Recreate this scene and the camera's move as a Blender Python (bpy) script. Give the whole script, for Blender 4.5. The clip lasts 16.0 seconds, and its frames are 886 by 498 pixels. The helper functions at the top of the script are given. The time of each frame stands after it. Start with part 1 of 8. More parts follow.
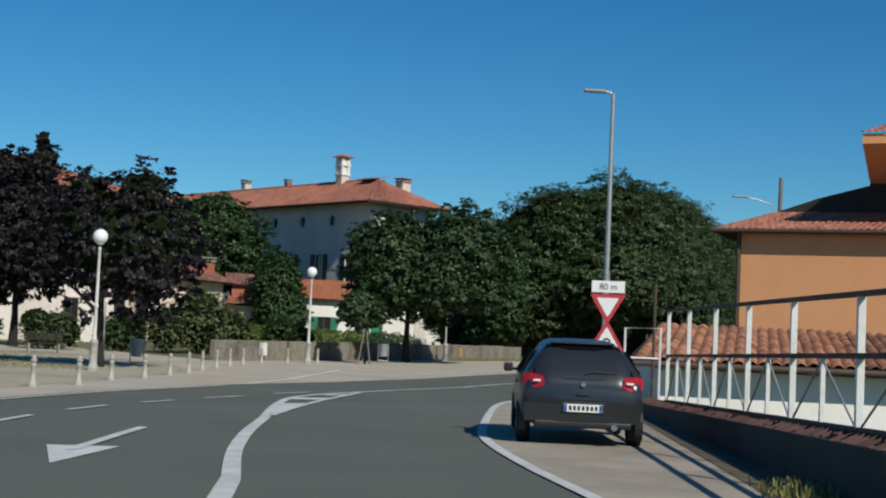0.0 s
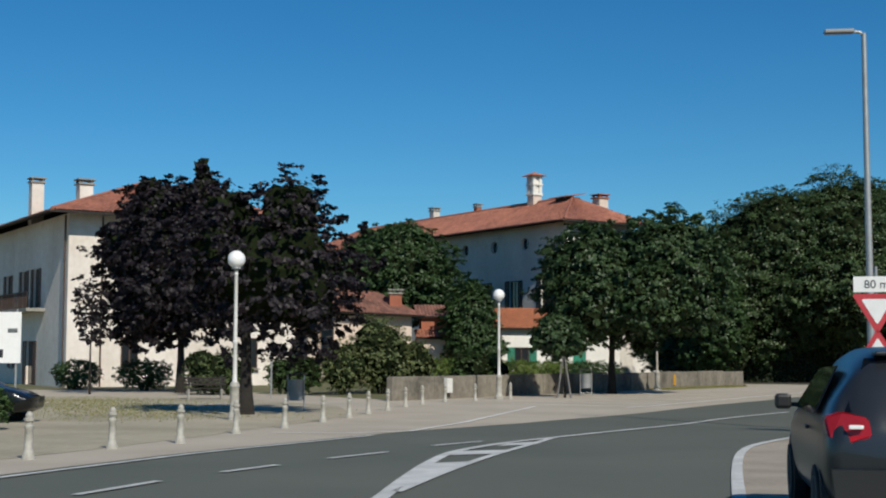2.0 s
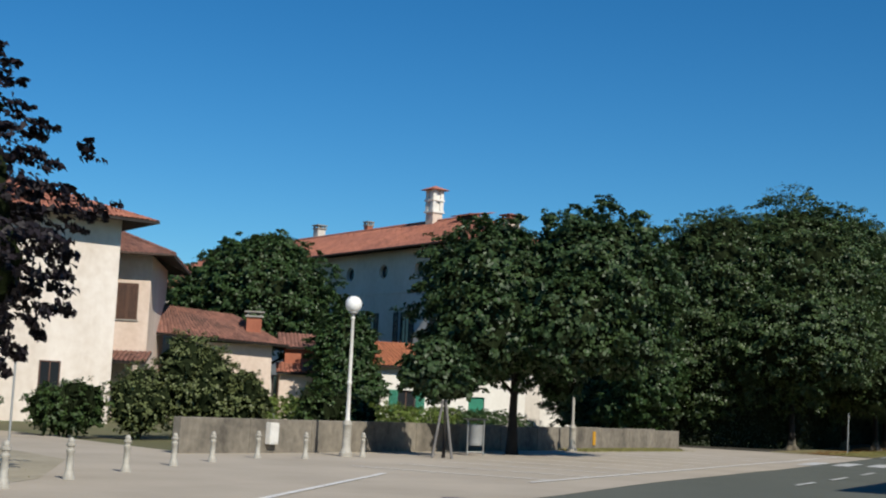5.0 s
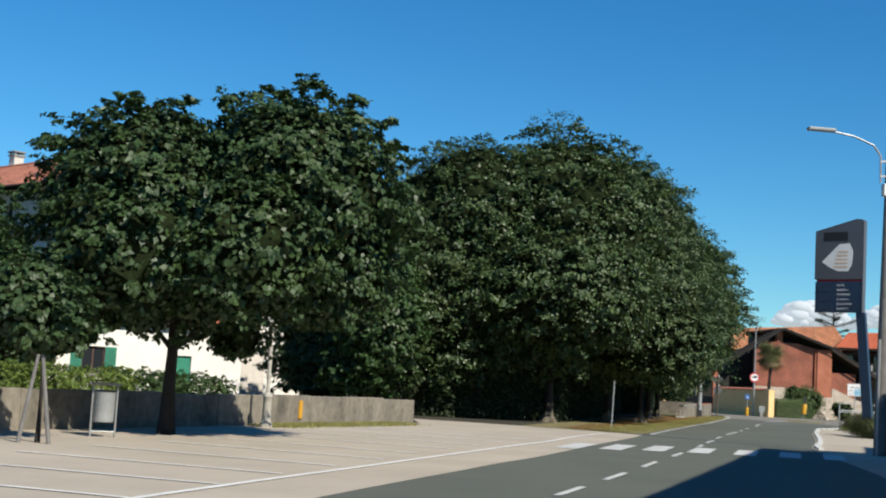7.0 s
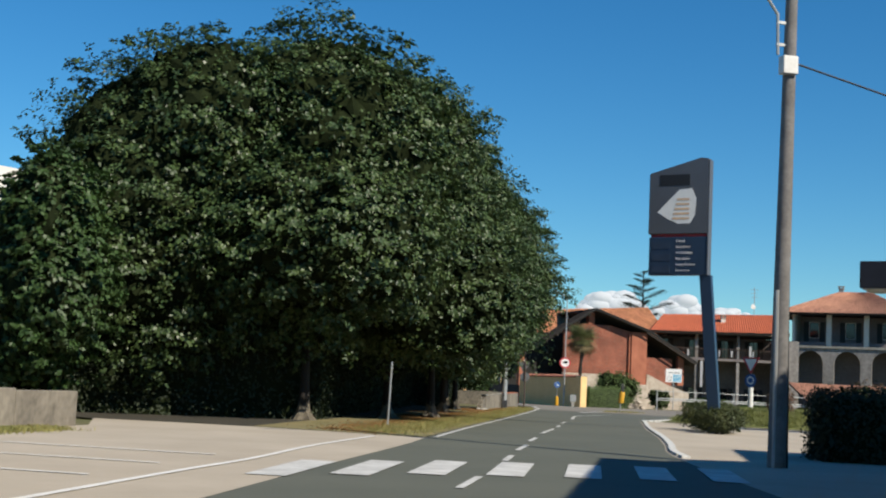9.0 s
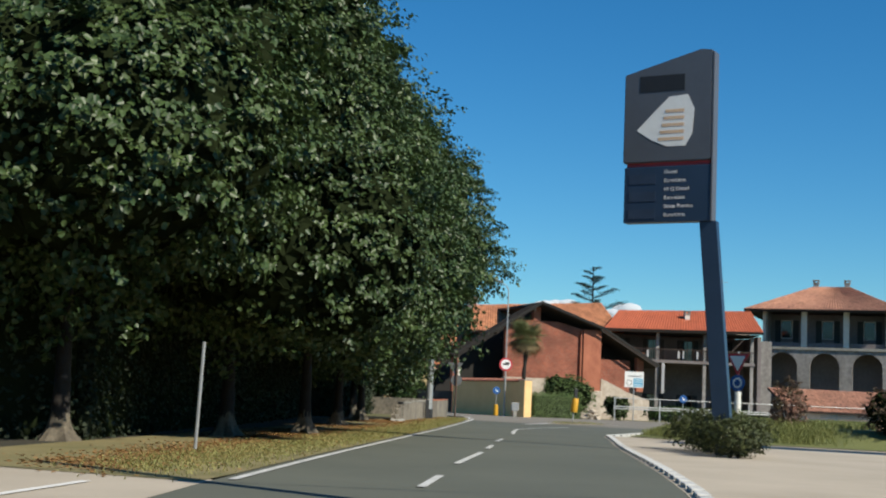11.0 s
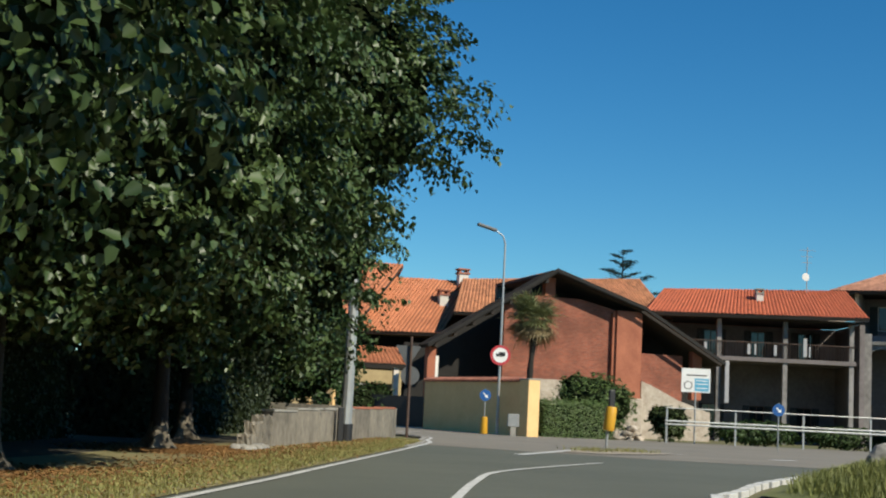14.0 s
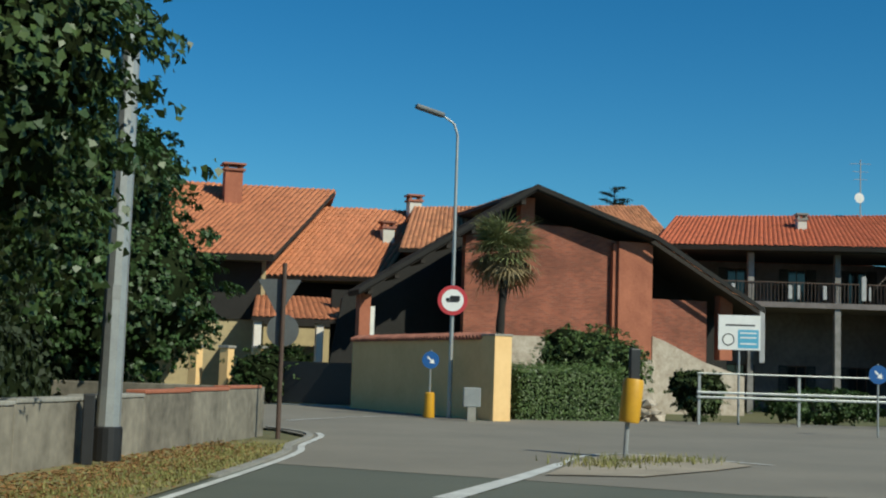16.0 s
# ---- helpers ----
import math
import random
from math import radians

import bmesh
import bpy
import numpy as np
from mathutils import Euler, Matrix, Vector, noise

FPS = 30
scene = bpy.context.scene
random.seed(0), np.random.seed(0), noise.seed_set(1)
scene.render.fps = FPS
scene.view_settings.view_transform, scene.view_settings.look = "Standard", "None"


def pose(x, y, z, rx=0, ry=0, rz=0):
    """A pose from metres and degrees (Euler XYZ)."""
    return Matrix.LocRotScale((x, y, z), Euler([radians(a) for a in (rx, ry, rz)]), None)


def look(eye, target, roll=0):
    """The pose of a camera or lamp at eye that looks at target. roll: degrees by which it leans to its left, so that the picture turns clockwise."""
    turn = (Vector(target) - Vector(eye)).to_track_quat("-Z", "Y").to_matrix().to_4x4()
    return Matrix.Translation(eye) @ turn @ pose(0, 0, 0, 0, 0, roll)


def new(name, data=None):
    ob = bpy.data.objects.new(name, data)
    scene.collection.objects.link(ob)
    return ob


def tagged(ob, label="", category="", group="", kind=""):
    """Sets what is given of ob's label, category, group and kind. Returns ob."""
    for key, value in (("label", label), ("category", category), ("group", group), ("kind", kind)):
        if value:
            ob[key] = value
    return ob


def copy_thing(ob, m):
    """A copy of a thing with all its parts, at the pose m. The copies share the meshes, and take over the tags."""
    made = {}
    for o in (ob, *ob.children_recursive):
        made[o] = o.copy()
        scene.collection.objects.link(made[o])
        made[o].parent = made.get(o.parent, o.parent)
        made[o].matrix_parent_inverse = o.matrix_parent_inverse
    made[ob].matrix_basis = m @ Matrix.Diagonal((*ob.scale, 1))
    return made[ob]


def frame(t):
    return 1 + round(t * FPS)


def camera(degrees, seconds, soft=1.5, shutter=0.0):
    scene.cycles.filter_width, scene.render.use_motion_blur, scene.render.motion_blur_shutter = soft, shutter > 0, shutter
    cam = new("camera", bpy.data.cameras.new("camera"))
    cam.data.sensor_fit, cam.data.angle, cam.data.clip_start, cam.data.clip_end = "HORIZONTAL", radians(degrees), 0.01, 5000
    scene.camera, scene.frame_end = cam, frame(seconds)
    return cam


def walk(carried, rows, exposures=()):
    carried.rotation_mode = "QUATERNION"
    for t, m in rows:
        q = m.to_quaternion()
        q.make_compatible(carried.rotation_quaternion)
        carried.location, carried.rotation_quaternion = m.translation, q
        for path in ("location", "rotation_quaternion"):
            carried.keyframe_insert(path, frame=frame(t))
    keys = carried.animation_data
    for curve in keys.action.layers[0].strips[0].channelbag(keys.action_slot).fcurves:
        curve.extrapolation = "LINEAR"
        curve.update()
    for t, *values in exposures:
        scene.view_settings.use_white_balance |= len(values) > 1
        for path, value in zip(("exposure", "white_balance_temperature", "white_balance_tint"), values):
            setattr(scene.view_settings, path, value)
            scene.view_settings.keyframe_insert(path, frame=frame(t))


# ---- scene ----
cam = camera(36.8, 16.0, 2.1)
PATH = [
    (0, (0.601, 3.9, 1.668), (0.661, 5.896, 1.791), 2.6),
    (0.5, (0.724, 5.674, 1.69), (0.686, 7.671, 1.808), 2.6),
    (1, (0.736, 7.609, 1.648), (0.578, 9.599, 1.77), 1.3),
    (1.5, (0.793, 9.883, 1.626), (0.584, 11.863, 1.815), 0.7),
    (2, (0.748, 11.975, 1.546), (0.506, 13.953, 1.71), 0.1),
    (2.5, (0.606, 14.682, 1.484), (0.297, 16.652, 1.636), 1.0),
    (3, (0.493, 17.332, 1.46), (0.231, 19.308, 1.623), 2.2),
    (3.2, (0.519, 18.313, 1.415), (0.266, 20.288, 1.605), 2.5),
    (5.3, (1.211, 30.974, 1.322), (1.173, 32.959, 1.563), 2.8),
    (5.5, (1.439, 32.145, 1.321), (1.462, 34.131, 1.549), 3.1),
    (6, (1.907, 35.317, 1.322), (1.987, 37.304, 1.531), 3.1),
    (6.5, (2.699, 38.688, 1.437), (2.873, 40.67, 1.638), 3.7),
    (7, (3.479, 41.85, 1.478), (3.715, 43.825, 1.68), 3.3),
    (7.5, (4.569, 45.733, 1.452), (4.906, 47.695, 1.648), 2.9),
    (8, (5.682, 49.44, 1.419), (6.118, 51.381, 1.625), 2.5),
    (8.5, (6.998, 53.371, 1.398), (7.483, 55.298, 1.629), 2.6),
    (9, (8.569, 57.774, 1.366), (9.089, 59.695, 1.571), 2.7),
    (9.5, (9.982, 61.646, 1.328), (10.549, 63.551, 1.552), 3.0),
    (10, (11.657, 65.973, 1.236), (12.258, 67.867, 1.465), 2.2),
    (10.2, (12.393, 67.746, 1.234), (12.994, 69.642, 1.446), 2.1),
    (12.3, (20.0, 85.909, 1.098), (20.596, 87.802, 1.347), 3.5),
    (12.5, (20.775, 87.513, 1.111), (21.378, 89.405, 1.345), 3.4),
    (13, (22.469, 91.658, 1.027), (23.056, 93.553, 1.281), 3.2),
    (13.5, (24.714, 96.44, 1.023), (25.274, 98.344, 1.274), 2.8),
    (14, (27.828, 105.094, 1.149), (28.395, 106.996, 1.39), 2.9),
    (14.5, (31.093, 114.705, 1.347), (31.673, 116.597, 1.632), 3.2),
    (15, (32.62, 118.624, 1.314), (33.252, 120.501, 1.588), 3.1),
    (15.5, (34.138, 121.85, 1.288), (34.734, 123.746, 1.511), 3.2),
    (16, (35.435, 123.773, 1.556), (36.03, 125.673, 1.742), 1.8),
]
walk(cam, [(t, look(eye, target, roll)) for t, eye, target, roll in PATH], [(0, -0.25, 6350, 6), (2.0, -0.22, 6400, 7), (2.5, -0.2, 6450, 8), (3.0, -0.08, 6550, 8), (5.5, -0.05, 6500, 9), (6.2, 0.1, 6650, 8), (7.0, 0.32, 6550, 8), (7.8, 0.15, 6550, 9), (8.5, 0.0, 6450, 10), (9.0, 0.26, 6800, 9), (9.6, 0.28, 6800, 9), (10.2, 0.24, 6600, 8), (12.5, 0.34, 6980, 6), (13.0, 0.36, 7020, 6), (13.5, 0.22, 6750, 5), (14.0, 0.2, 6850, 5), (14.5, 0.04, 6650, -2), (15.0, -0.1, 6450, -4), (16.0, -0.1, 6500, -4)])

# ---- light ----
SUN_AZ = Vector((0.53, -0.848)).normalized()
SUN_EL = radians(39.5)
world = bpy.data.worlds.new("sky")
scene.world = world
world.use_nodes = True
wn = world.node_tree
sky = wn.nodes.new("ShaderNodeTexSky")
sky.sky_type = "NISHITA"
sky.sun_disc = False
sky.sun_elevation = SUN_EL
sky.sun_rotation = math.atan2(SUN_AZ.x, SUN_AZ.y)
sky.altitude = 200
sky.air_density, sky.dust_density, sky.ozone_density = 1.0, 0.0, 6.0
deep = wn.nodes.new("ShaderNodeHueSaturation")
deep.inputs["Saturation"].default_value = 1.25
wn.links.new(sky.outputs[0], deep.inputs["Color"])
azure = wn.nodes.new("ShaderNodeMix")
azure.data_type, azure.blend_type = "RGBA", "MULTIPLY"
azure.inputs[0].default_value = 1.0
azure.inputs[7].default_value = (0.76, 1.03, 1.04, 1)
wn.links.new(deep.outputs[0], azure.inputs[6])
wn.links.new(azure.outputs[2], wn.nodes["Background"].inputs[0])
wn.nodes["Background"].inputs[1].default_value = 0.092
sun = new("sun", bpy.data.lights.new("sun", "SUN"))
sun.data.energy, sun.data.angle, sun.data.color = 5.0, radians(0.53), (1.0, 0.93, 0.82)
sun.matrix_world = look((0, 0, 60), (-SUN_AZ.x * 50, -SUN_AZ.y * 50, 60 - 50 * math.tan(SUN_EL)))
scene.view_settings.exposure = 0.0


# ---- materials ----
def material(name, colour, second=None, rough=0.7, metal=0.0, scale=3.0, fine=40.0, mix=0.5, bump=0.15, island=0.0, spec=0.5, stretch=1.0):
    """Two scales of noise mix two colours; fine noise gives the relief."""
    m = bpy.data.materials.new(name)
    m.use_nodes = True
    nt = m.node_tree
    b = nt.nodes["Principled BSDF"]
    b.inputs["Roughness"].default_value, b.inputs["Metallic"].default_value = rough, metal
    b.inputs["Specular IOR Level"].default_value = spec
    second = second or tuple(c * 0.7 for c in colour)
    co = nt.nodes.new("ShaderNodeTexCoord")
    big = nt.nodes.new("ShaderNodeTexNoise")
    big.inputs["Scale"].default_value, big.inputs["Detail"].default_value, big.inputs["Roughness"].default_value = scale, 5, 0.62
    small = nt.nodes.new("ShaderNodeTexNoise")
    small.inputs["Scale"].default_value, small.inputs["Detail"].default_value = fine, 3
    nt.links.new(co.outputs["Object"], small.inputs["Vector"])
    mp = nt.nodes.new("ShaderNodeMapping")
    mp.inputs["Scale"].default_value = (1, 1, stretch)
    nt.links.new(co.outputs["Object"], mp.inputs[0])
    nt.links.new(mp.outputs[0], big.inputs["Vector"])
    add = nt.nodes.new("ShaderNodeMath")
    add.operation = "MULTIPLY_ADD"
    nt.links.new(small.outputs[0], add.inputs[0])
    add.inputs[1].default_value = 0.45
    nt.links.new(big.outputs[0], add.inputs[2])
    ramp = nt.nodes.new("ShaderNodeMapRange")
    nt.links.new(add.outputs[0], ramp.inputs[0])
    ramp.inputs[1].default_value, ramp.inputs[2].default_value = 0.5, 0.95
    ramp.inputs[3].default_value, ramp.inputs[4].default_value = max(0.0, 0.5 - mix), min(1.0, 0.5 + mix)
    mx = nt.nodes.new("ShaderNodeMix")
    mx.data_type = "RGBA"
    nt.links.new(ramp.outputs[0], mx.inputs[0])
    mx.inputs[6].default_value, mx.inputs[7].default_value = (*colour, 1), (*second, 1)
    out = mx.outputs[2]
    if island:
        geo = nt.nodes.new("ShaderNodeNewGeometry")
        info = nt.nodes.new("ShaderNodeObjectInfo")
        s = nt.nodes.new("ShaderNodeMath")
        s.operation = "ADD"
        nt.links.new(geo.outputs["Random Per Island"], s.inputs[0])
        nt.links.new(info.outputs["Random"], s.inputs[1])
        f = nt.nodes.new("ShaderNodeMath")
        f.operation = "FRACT"
        nt.links.new(s.outputs[0], f.inputs[0])
        r = nt.nodes.new("ShaderNodeMapRange")
        nt.links.new(f.outputs[0], r.inputs[0])
        r.inputs[3].default_value, r.inputs[4].default_value = 1 - island, 1 + island
        hs = nt.nodes.new("ShaderNodeHueSaturation")
        nt.links.new(r.outputs[0], hs.inputs["Value"])
        nt.links.new(out, hs.inputs["Color"])
        out = hs.outputs[0]
    nt.links.new(out, b.inputs["Base Color"])
    if bump:
        bp = nt.nodes.new("ShaderNodeBump")
        bp.inputs["Strength"].default_value, bp.inputs["Distance"].default_value = bump, 0.02
        nt.links.new(small.outputs[0], bp.inputs["Height"])
        nt.links.new(bp.outputs[0], b.inputs["Normal"])
    return m


def leaf_material(name, colour, second, thin=0.3, rough=0.45, island=0.24):
    m = material(name, colour, second, rough=rough, scale=0.9, fine=2.5, mix=0.6, bump=0, island=island, spec=0.4, )
    nt = m.node_tree
    b = nt.nodes["Principled BSDF"]
    tr = nt.nodes.new("ShaderNodeBsdfTranslucent")
    src = b.inputs["Base Color"].links[0].from_socket
    nt.links.new(src, tr.inputs[0])
    mxs = nt.nodes.new("ShaderNodeMixShader")
    mxs.inputs[0].default_value = thin
    nt.links.new(b.outputs[0], mxs.inputs[1])
    nt.links.new(tr.outputs[0], mxs.inputs[2])
    nt.links.new(mxs.outputs[0], nt.nodes["Material Output"].inputs[0])
    return m


def brick_material(name):
    m = bpy.data.materials.new(name)
    m.use_nodes = True
    nt = m.node_tree
    b = nt.nodes["Principled BSDF"]
    b.inputs["Roughness"].default_value = 0.9
    co = nt.nodes.new("ShaderNodeTexCoord")
    mp = nt.nodes.new("ShaderNodeMapping")
    mp.inputs["Rotation"].default_value = (radians(90), 0, 0)
    nt.links.new(co.outputs["Object"], mp.inputs[0])
    br = nt.nodes.new("ShaderNodeTexBrick")
    br.inputs["Scale"].default_value = 1.0
    br.inputs["Brick Width"].default_value, br.inputs["Row Height"].default_value = 0.26, 0.075
    br.inputs["Mortar Size"].default_value = 0.008
    br.inputs["Color1"].default_value = (0.29, 0.085, 0.048, 1)
    br.inputs["Color2"].default_value = (0.185, 0.055, 0.034, 1)
    br.inputs["Mortar"].default_value = (0.24, 0.13, 0.09, 1)
    nt.links.new(mp.outputs[0], br.inputs[0])
    no = nt.nodes.new("ShaderNodeTexNoise")
    no.inputs["Scale"].default_value, no.inputs["Detail"].default_value = 0.7, 6
    nt.links.new(co.outputs["Object"], no.inputs[0])
    hs = nt.nodes.new("ShaderNodeHueSaturation")
    r = nt.nodes.new("ShaderNodeMapRange")
    nt.links.new(no.outputs[0], r.inputs[0])
    r.inputs[1].default_value, r.inputs[2].default_value = 0.3, 0.7
    r.inputs[3].default_value, r.inputs[4].default_value = 0.72, 1.3
    nt.links.new(r.outputs[0], hs.inputs["Value"])
    nt.links.new(br.outputs[0], hs.inputs["Color"])
    nt.links.new(hs.outputs[0], b.inputs["Base Color"])
    bp = nt.nodes.new("ShaderNodeBump")
    bp.inputs["Strength"].default_value, bp.inputs["Distance"].default_value = 0.5, 0.01
    nt.links.new(br.outputs[1], bp.inputs["Height"])
    bp.invert = True
    nt.links.new(bp.outputs[0], b.inputs["Normal"])
    return m


def glass_material(name, tint=(0.02, 0.025, 0.03), gloss=0.6):
    m = bpy.data.materials.new(name)
    m.use_nodes = True
    b = m.node_tree.nodes["Principled BSDF"]
    b.inputs["Base Color"].default_value = (*tint, 1)
    b.inputs["Roughness"].default_value = 0.06
    b.inputs["Specular IOR Level"].default_value = gloss
    return m


ASPHALT = material("asphalt", (0.086, 0.094, 0.073), (0.114, 0.121, 0.094), 0.85, scale=0.25, fine=60, mix=0.5, bump=0.25)
LIGHT_ASPHALT = material("worn_pale_asphalt", (0.47, 0.41, 0.325), (0.365, 0.315, 0.245), 0.92, scale=0.3, fine=50, mix=0.5, bump=0.25)
PALE_ROAD = material("sunbleached_asphalt", (0.225, 0.203, 0.165), (0.170, 0.155, 0.128), 0.9, scale=0.3, fine=50, mix=0.55, bump=0.25)
GRAVEL = material("gravel", (0.40, 0.345, 0.27), (0.23, 0.195, 0.15), 0.95, scale=0.7, fine=24, mix=0.75, bump=0.5)
FRESH_MARKING = material("clean_marking_paint", (0.80, 0.79, 0.75), (0.62, 0.61, 0.57), 0.75, scale=1.6, fine=25, mix=0.4, bump=0.1)
MARKING = material("road_marking_paint", (0.66, 0.66, 0.63), (0.40, 0.40, 0.38), 0.75, scale=1.6, fine=25, mix=0.5, bump=0.1)
CONCRETE = material("concrete", (0.33, 0.315, 0.28), (0.20, 0.19, 0.165), 0.9, scale=1.2, fine=18, mix=0.55, bump=0.3)
WALL_OLD = material("stained_cement_wall", (0.27, 0.24, 0.19), (0.085, 0.075, 0.06), 0.92, scale=1.0, fine=5, mix=0.75, bump=0.35, stretch=0.55)
EARTH = material("dry_grass_earth", (0.14, 0.12, 0.06), (0.09, 0.105, 0.035), 0.95, scale=0.2, fine=9, mix=0.6, bump=0.5)
# Render of the parapet, its shaded side put into the colour.
SHADE_RENDER = material("shade_darkened_render", (0.055, 0.05, 0.043), (0.028, 0.026, 0.023), 0.95, scale=0.9, fine=6, mix=0.65, bump=0.35)
# Soil with the shade of the limes put into its colour.
SHADE_SOIL = material("shade_darkened_litter_soil", (0.045, 0.035, 0.022), (0.03, 0.03, 0.018), 0.95, scale=0.6, fine=12, mix=0.5, bump=0.5)
GRASS_DRY = leaf_material("dry_grass_blades", (0.30, 0.26, 0.095), (0.17, 0.19, 0.055), 0.2, 0.7)
LAWN_GRASS = leaf_material("yellow_green_grass", (0.25, 0.26, 0.085), (0.14, 0.17, 0.05), 0.25, 0.6)
LITTER = leaf_material("fallen_leaves", (0.36, 0.20, 0.075), (0.22, 0.115, 0.045), 0.1, 0.8)
LIME_LEAF = leaf_material("lime_leaf", (0.080, 0.120, 0.036), (0.022, 0.049, 0.018), 0.16, 0.44)
IVY_LEAF = leaf_material("ivy_leaf", (0.125, 0.185, 0.055), (0.075, 0.12, 0.036), 0.25, 0.45)
OLIVE_LEAF = leaf_material("olive_green_leaf", (0.17, 0.20, 0.075), (0.10, 0.125, 0.046), 0.25, 0.5)
MAPLE_LEAF = leaf_material("maple_leaf", (0.056, 0.094, 0.029), (0.021, 0.048, 0.017), 0.16, 0.5)
PURPLE_LEAF = leaf_material("purple_maple_leaf", (0.019, 0.012, 0.015), (0.010, 0.008, 0.011), 0.10, 0.6)
GREEN_LEAF = leaf_material("broad_green_leaf", (0.050, 0.095, 0.026), (0.030, 0.062, 0.018), 0.18, 0.5)
BUSH_LEAF = leaf_material("shrub_leaf", (0.11, 0.15, 0.05), (0.06, 0.09, 0.03), 0.25, 0.5)
BRIGHT_LEAF = leaf_material("bright_shrub_leaf", (0.17, 0.23, 0.045), (0.11, 0.16, 0.03), 0.3, 0.5)
RED_LEAF = leaf_material("reddish_shrub_leaf", (0.20, 0.095, 0.075), (0.075, 0.085, 0.038), 0.2, 0.55)
# Leaf colour lowered to carry shade from the house and the lime crowns.
SHADE_LEAF = leaf_material("shade_darkened_leaf", (0.03, 0.042, 0.018), (0.018, 0.028, 0.013), 0.1, 0.75)
# Near black without sheen: paints the shade seen through gaps in foliage.
CORE_SHADE = material("painted_core_shade", (0.019, 0.026, 0.011), (0.010, 0.014, 0.007), 0.95, scale=3, fine=20, bump=0.4, spec=0.0)
HEDGE_LEAF = leaf_material("hedge_leaf", (0.06, 0.105, 0.026), (0.04, 0.075, 0.02), 0.25, 0.5)
SIGN_BUSH = leaf_material("small_bush_leaf", (0.105, 0.12, 0.04), (0.026, 0.04, 0.013), 0.15, 0.55)
CEDAR_LEAF = leaf_material("conifer_needles", (0.022, 0.042, 0.026), (0.014, 0.028, 0.02), 0.1, 0.6)
PALM_LEAF = leaf_material("palm_leaf", (0.22, 0.235, 0.10), (0.12, 0.14, 0.058), 0.2, 0.45)
PALM_DEAD = leaf_material("dead_palm_leaf", (0.26, 0.20, 0.10), (0.16, 0.12, 0.06), 0.1, 0.7)
# Bark lowered to near black for the shade under the crowns.
BARK = material("bark", (0.026, 0.022, 0.018), (0.015, 0.012, 0.010), 0.95, scale=2.5, fine=16, mix=0.6, bump=0.8)
# Paler copy of the bark, painting sunlight on the trunk bases.
LIT_ROOT_BARK = material("sunlit_root_bark", (0.17, 0.145, 0.105), (0.07, 0.058, 0.043), 0.95, scale=3.0, fine=14, mix=0.7, bump=0.7)
TILE = material("terracotta_tile", (0.40, 0.155, 0.095), (0.25, 0.098, 0.068), 0.85, scale=0.5, fine=5, mix=0.55, bump=0.2, island=0.22)
TILE_ORANGE = material("orange_terracotta_tile", (0.50, 0.185, 0.085), (0.38, 0.13, 0.06), 0.85, scale=0.4, fine=5, mix=0.5, bump=0.2, island=0.12)
TILE_PALE = material("sunbleached_terracotta_tile", (0.52, 0.23, 0.11), (0.36, 0.14, 0.07), 0.85, scale=0.5, fine=5, mix=0.55, bump=0.2, island=0.22)
TILE_FADED = material("faded_pinkish_tile", (0.44, 0.215, 0.135), (0.29, 0.135, 0.09), 0.88, scale=0.5, fine=5, mix=0.6, bump=0.2, island=0.25)
# Coping tile, its colour lowered to stand in for shade.
TILE_SHADE = material("shade_darkened_tile", (0.13, 0.062, 0.048), (0.07, 0.04, 0.034), 0.9, scale=0.8, fine=6, mix=0.6, bump=0.2, island=0.3)
TILE_BLACK = material("near_black_tile", (0.032, 0.026, 0.022), (0.018, 0.015, 0.013), 0.95, scale=1, fine=8, mix=0.6, bump=0.2, island=0.3, spec=0.2)
TILE_LICHEN = material("lichen_spotted_tile", (0.45, 0.19, 0.095), (0.25, 0.125, 0.07), 0.9, scale=1.4, fine=9, mix=0.75, bump=0.25, island=0.36)
# Brown-grey plaster, darkened to carry deep shade under balcony and arcade.
PLASTER_DULL = material("shade_dulled_brown_plaster", (0.22, 0.19, 0.185), (0.14, 0.12, 0.115), 0.93, scale=0.5, fine=4, mix=0.5, bump=0.12)
TILE_OLD = material("mossy_old_tile", (0.30, 0.135, 0.095), (0.17, 0.085, 0.066), 0.9, scale=0.6, fine=5, mix=0.6, bump=0.2, island=0.25)
TILE_RED = material("new_red_tile", (0.52, 0.13, 0.055), (0.42, 0.10, 0.045), 0.8, scale=0.4, fine=5, mix=0.4, bump=0.2, island=0.1)
PLASTER_GREY = material("old_grey_white_plaster", (0.66, 0.62, 0.56), (0.50, 0.46, 0.40), 0.93, scale=0.35, fine=3, mix=0.5, bump=0.15, stretch=0.45)
PLASTER_CREAM = material("flaking_cream_plaster", (0.78, 0.72, 0.65), (0.58, 0.50, 0.42), 0.93, scale=0.3, fine=2.5, mix=0.55, bump=0.2, stretch=0.45)
PLASTER_WHITE = material("white_plaster", (0.78, 0.76, 0.71), (0.66, 0.63, 0.57), 0.92, scale=0.5, fine=5, mix=0.45, bump=0.1)
PLASTER_PINK = material("faded_pink_plaster", (0.74, 0.62, 0.53), (0.56, 0.44, 0.35), 0.93, scale=0.5, fine=4, mix=0.55, bump=0.15, stretch=0.45)
# Dirty plaster, dimmed further to carry the dappled shade on the facade.
PLASTER_DIMMED = material("shade_dimmed_dirty_plaster", (0.33, 0.31, 0.295), (0.12, 0.112, 0.105), 0.93, scale=0.5, fine=3, mix=0.6, bump=0.15, stretch=0.4)
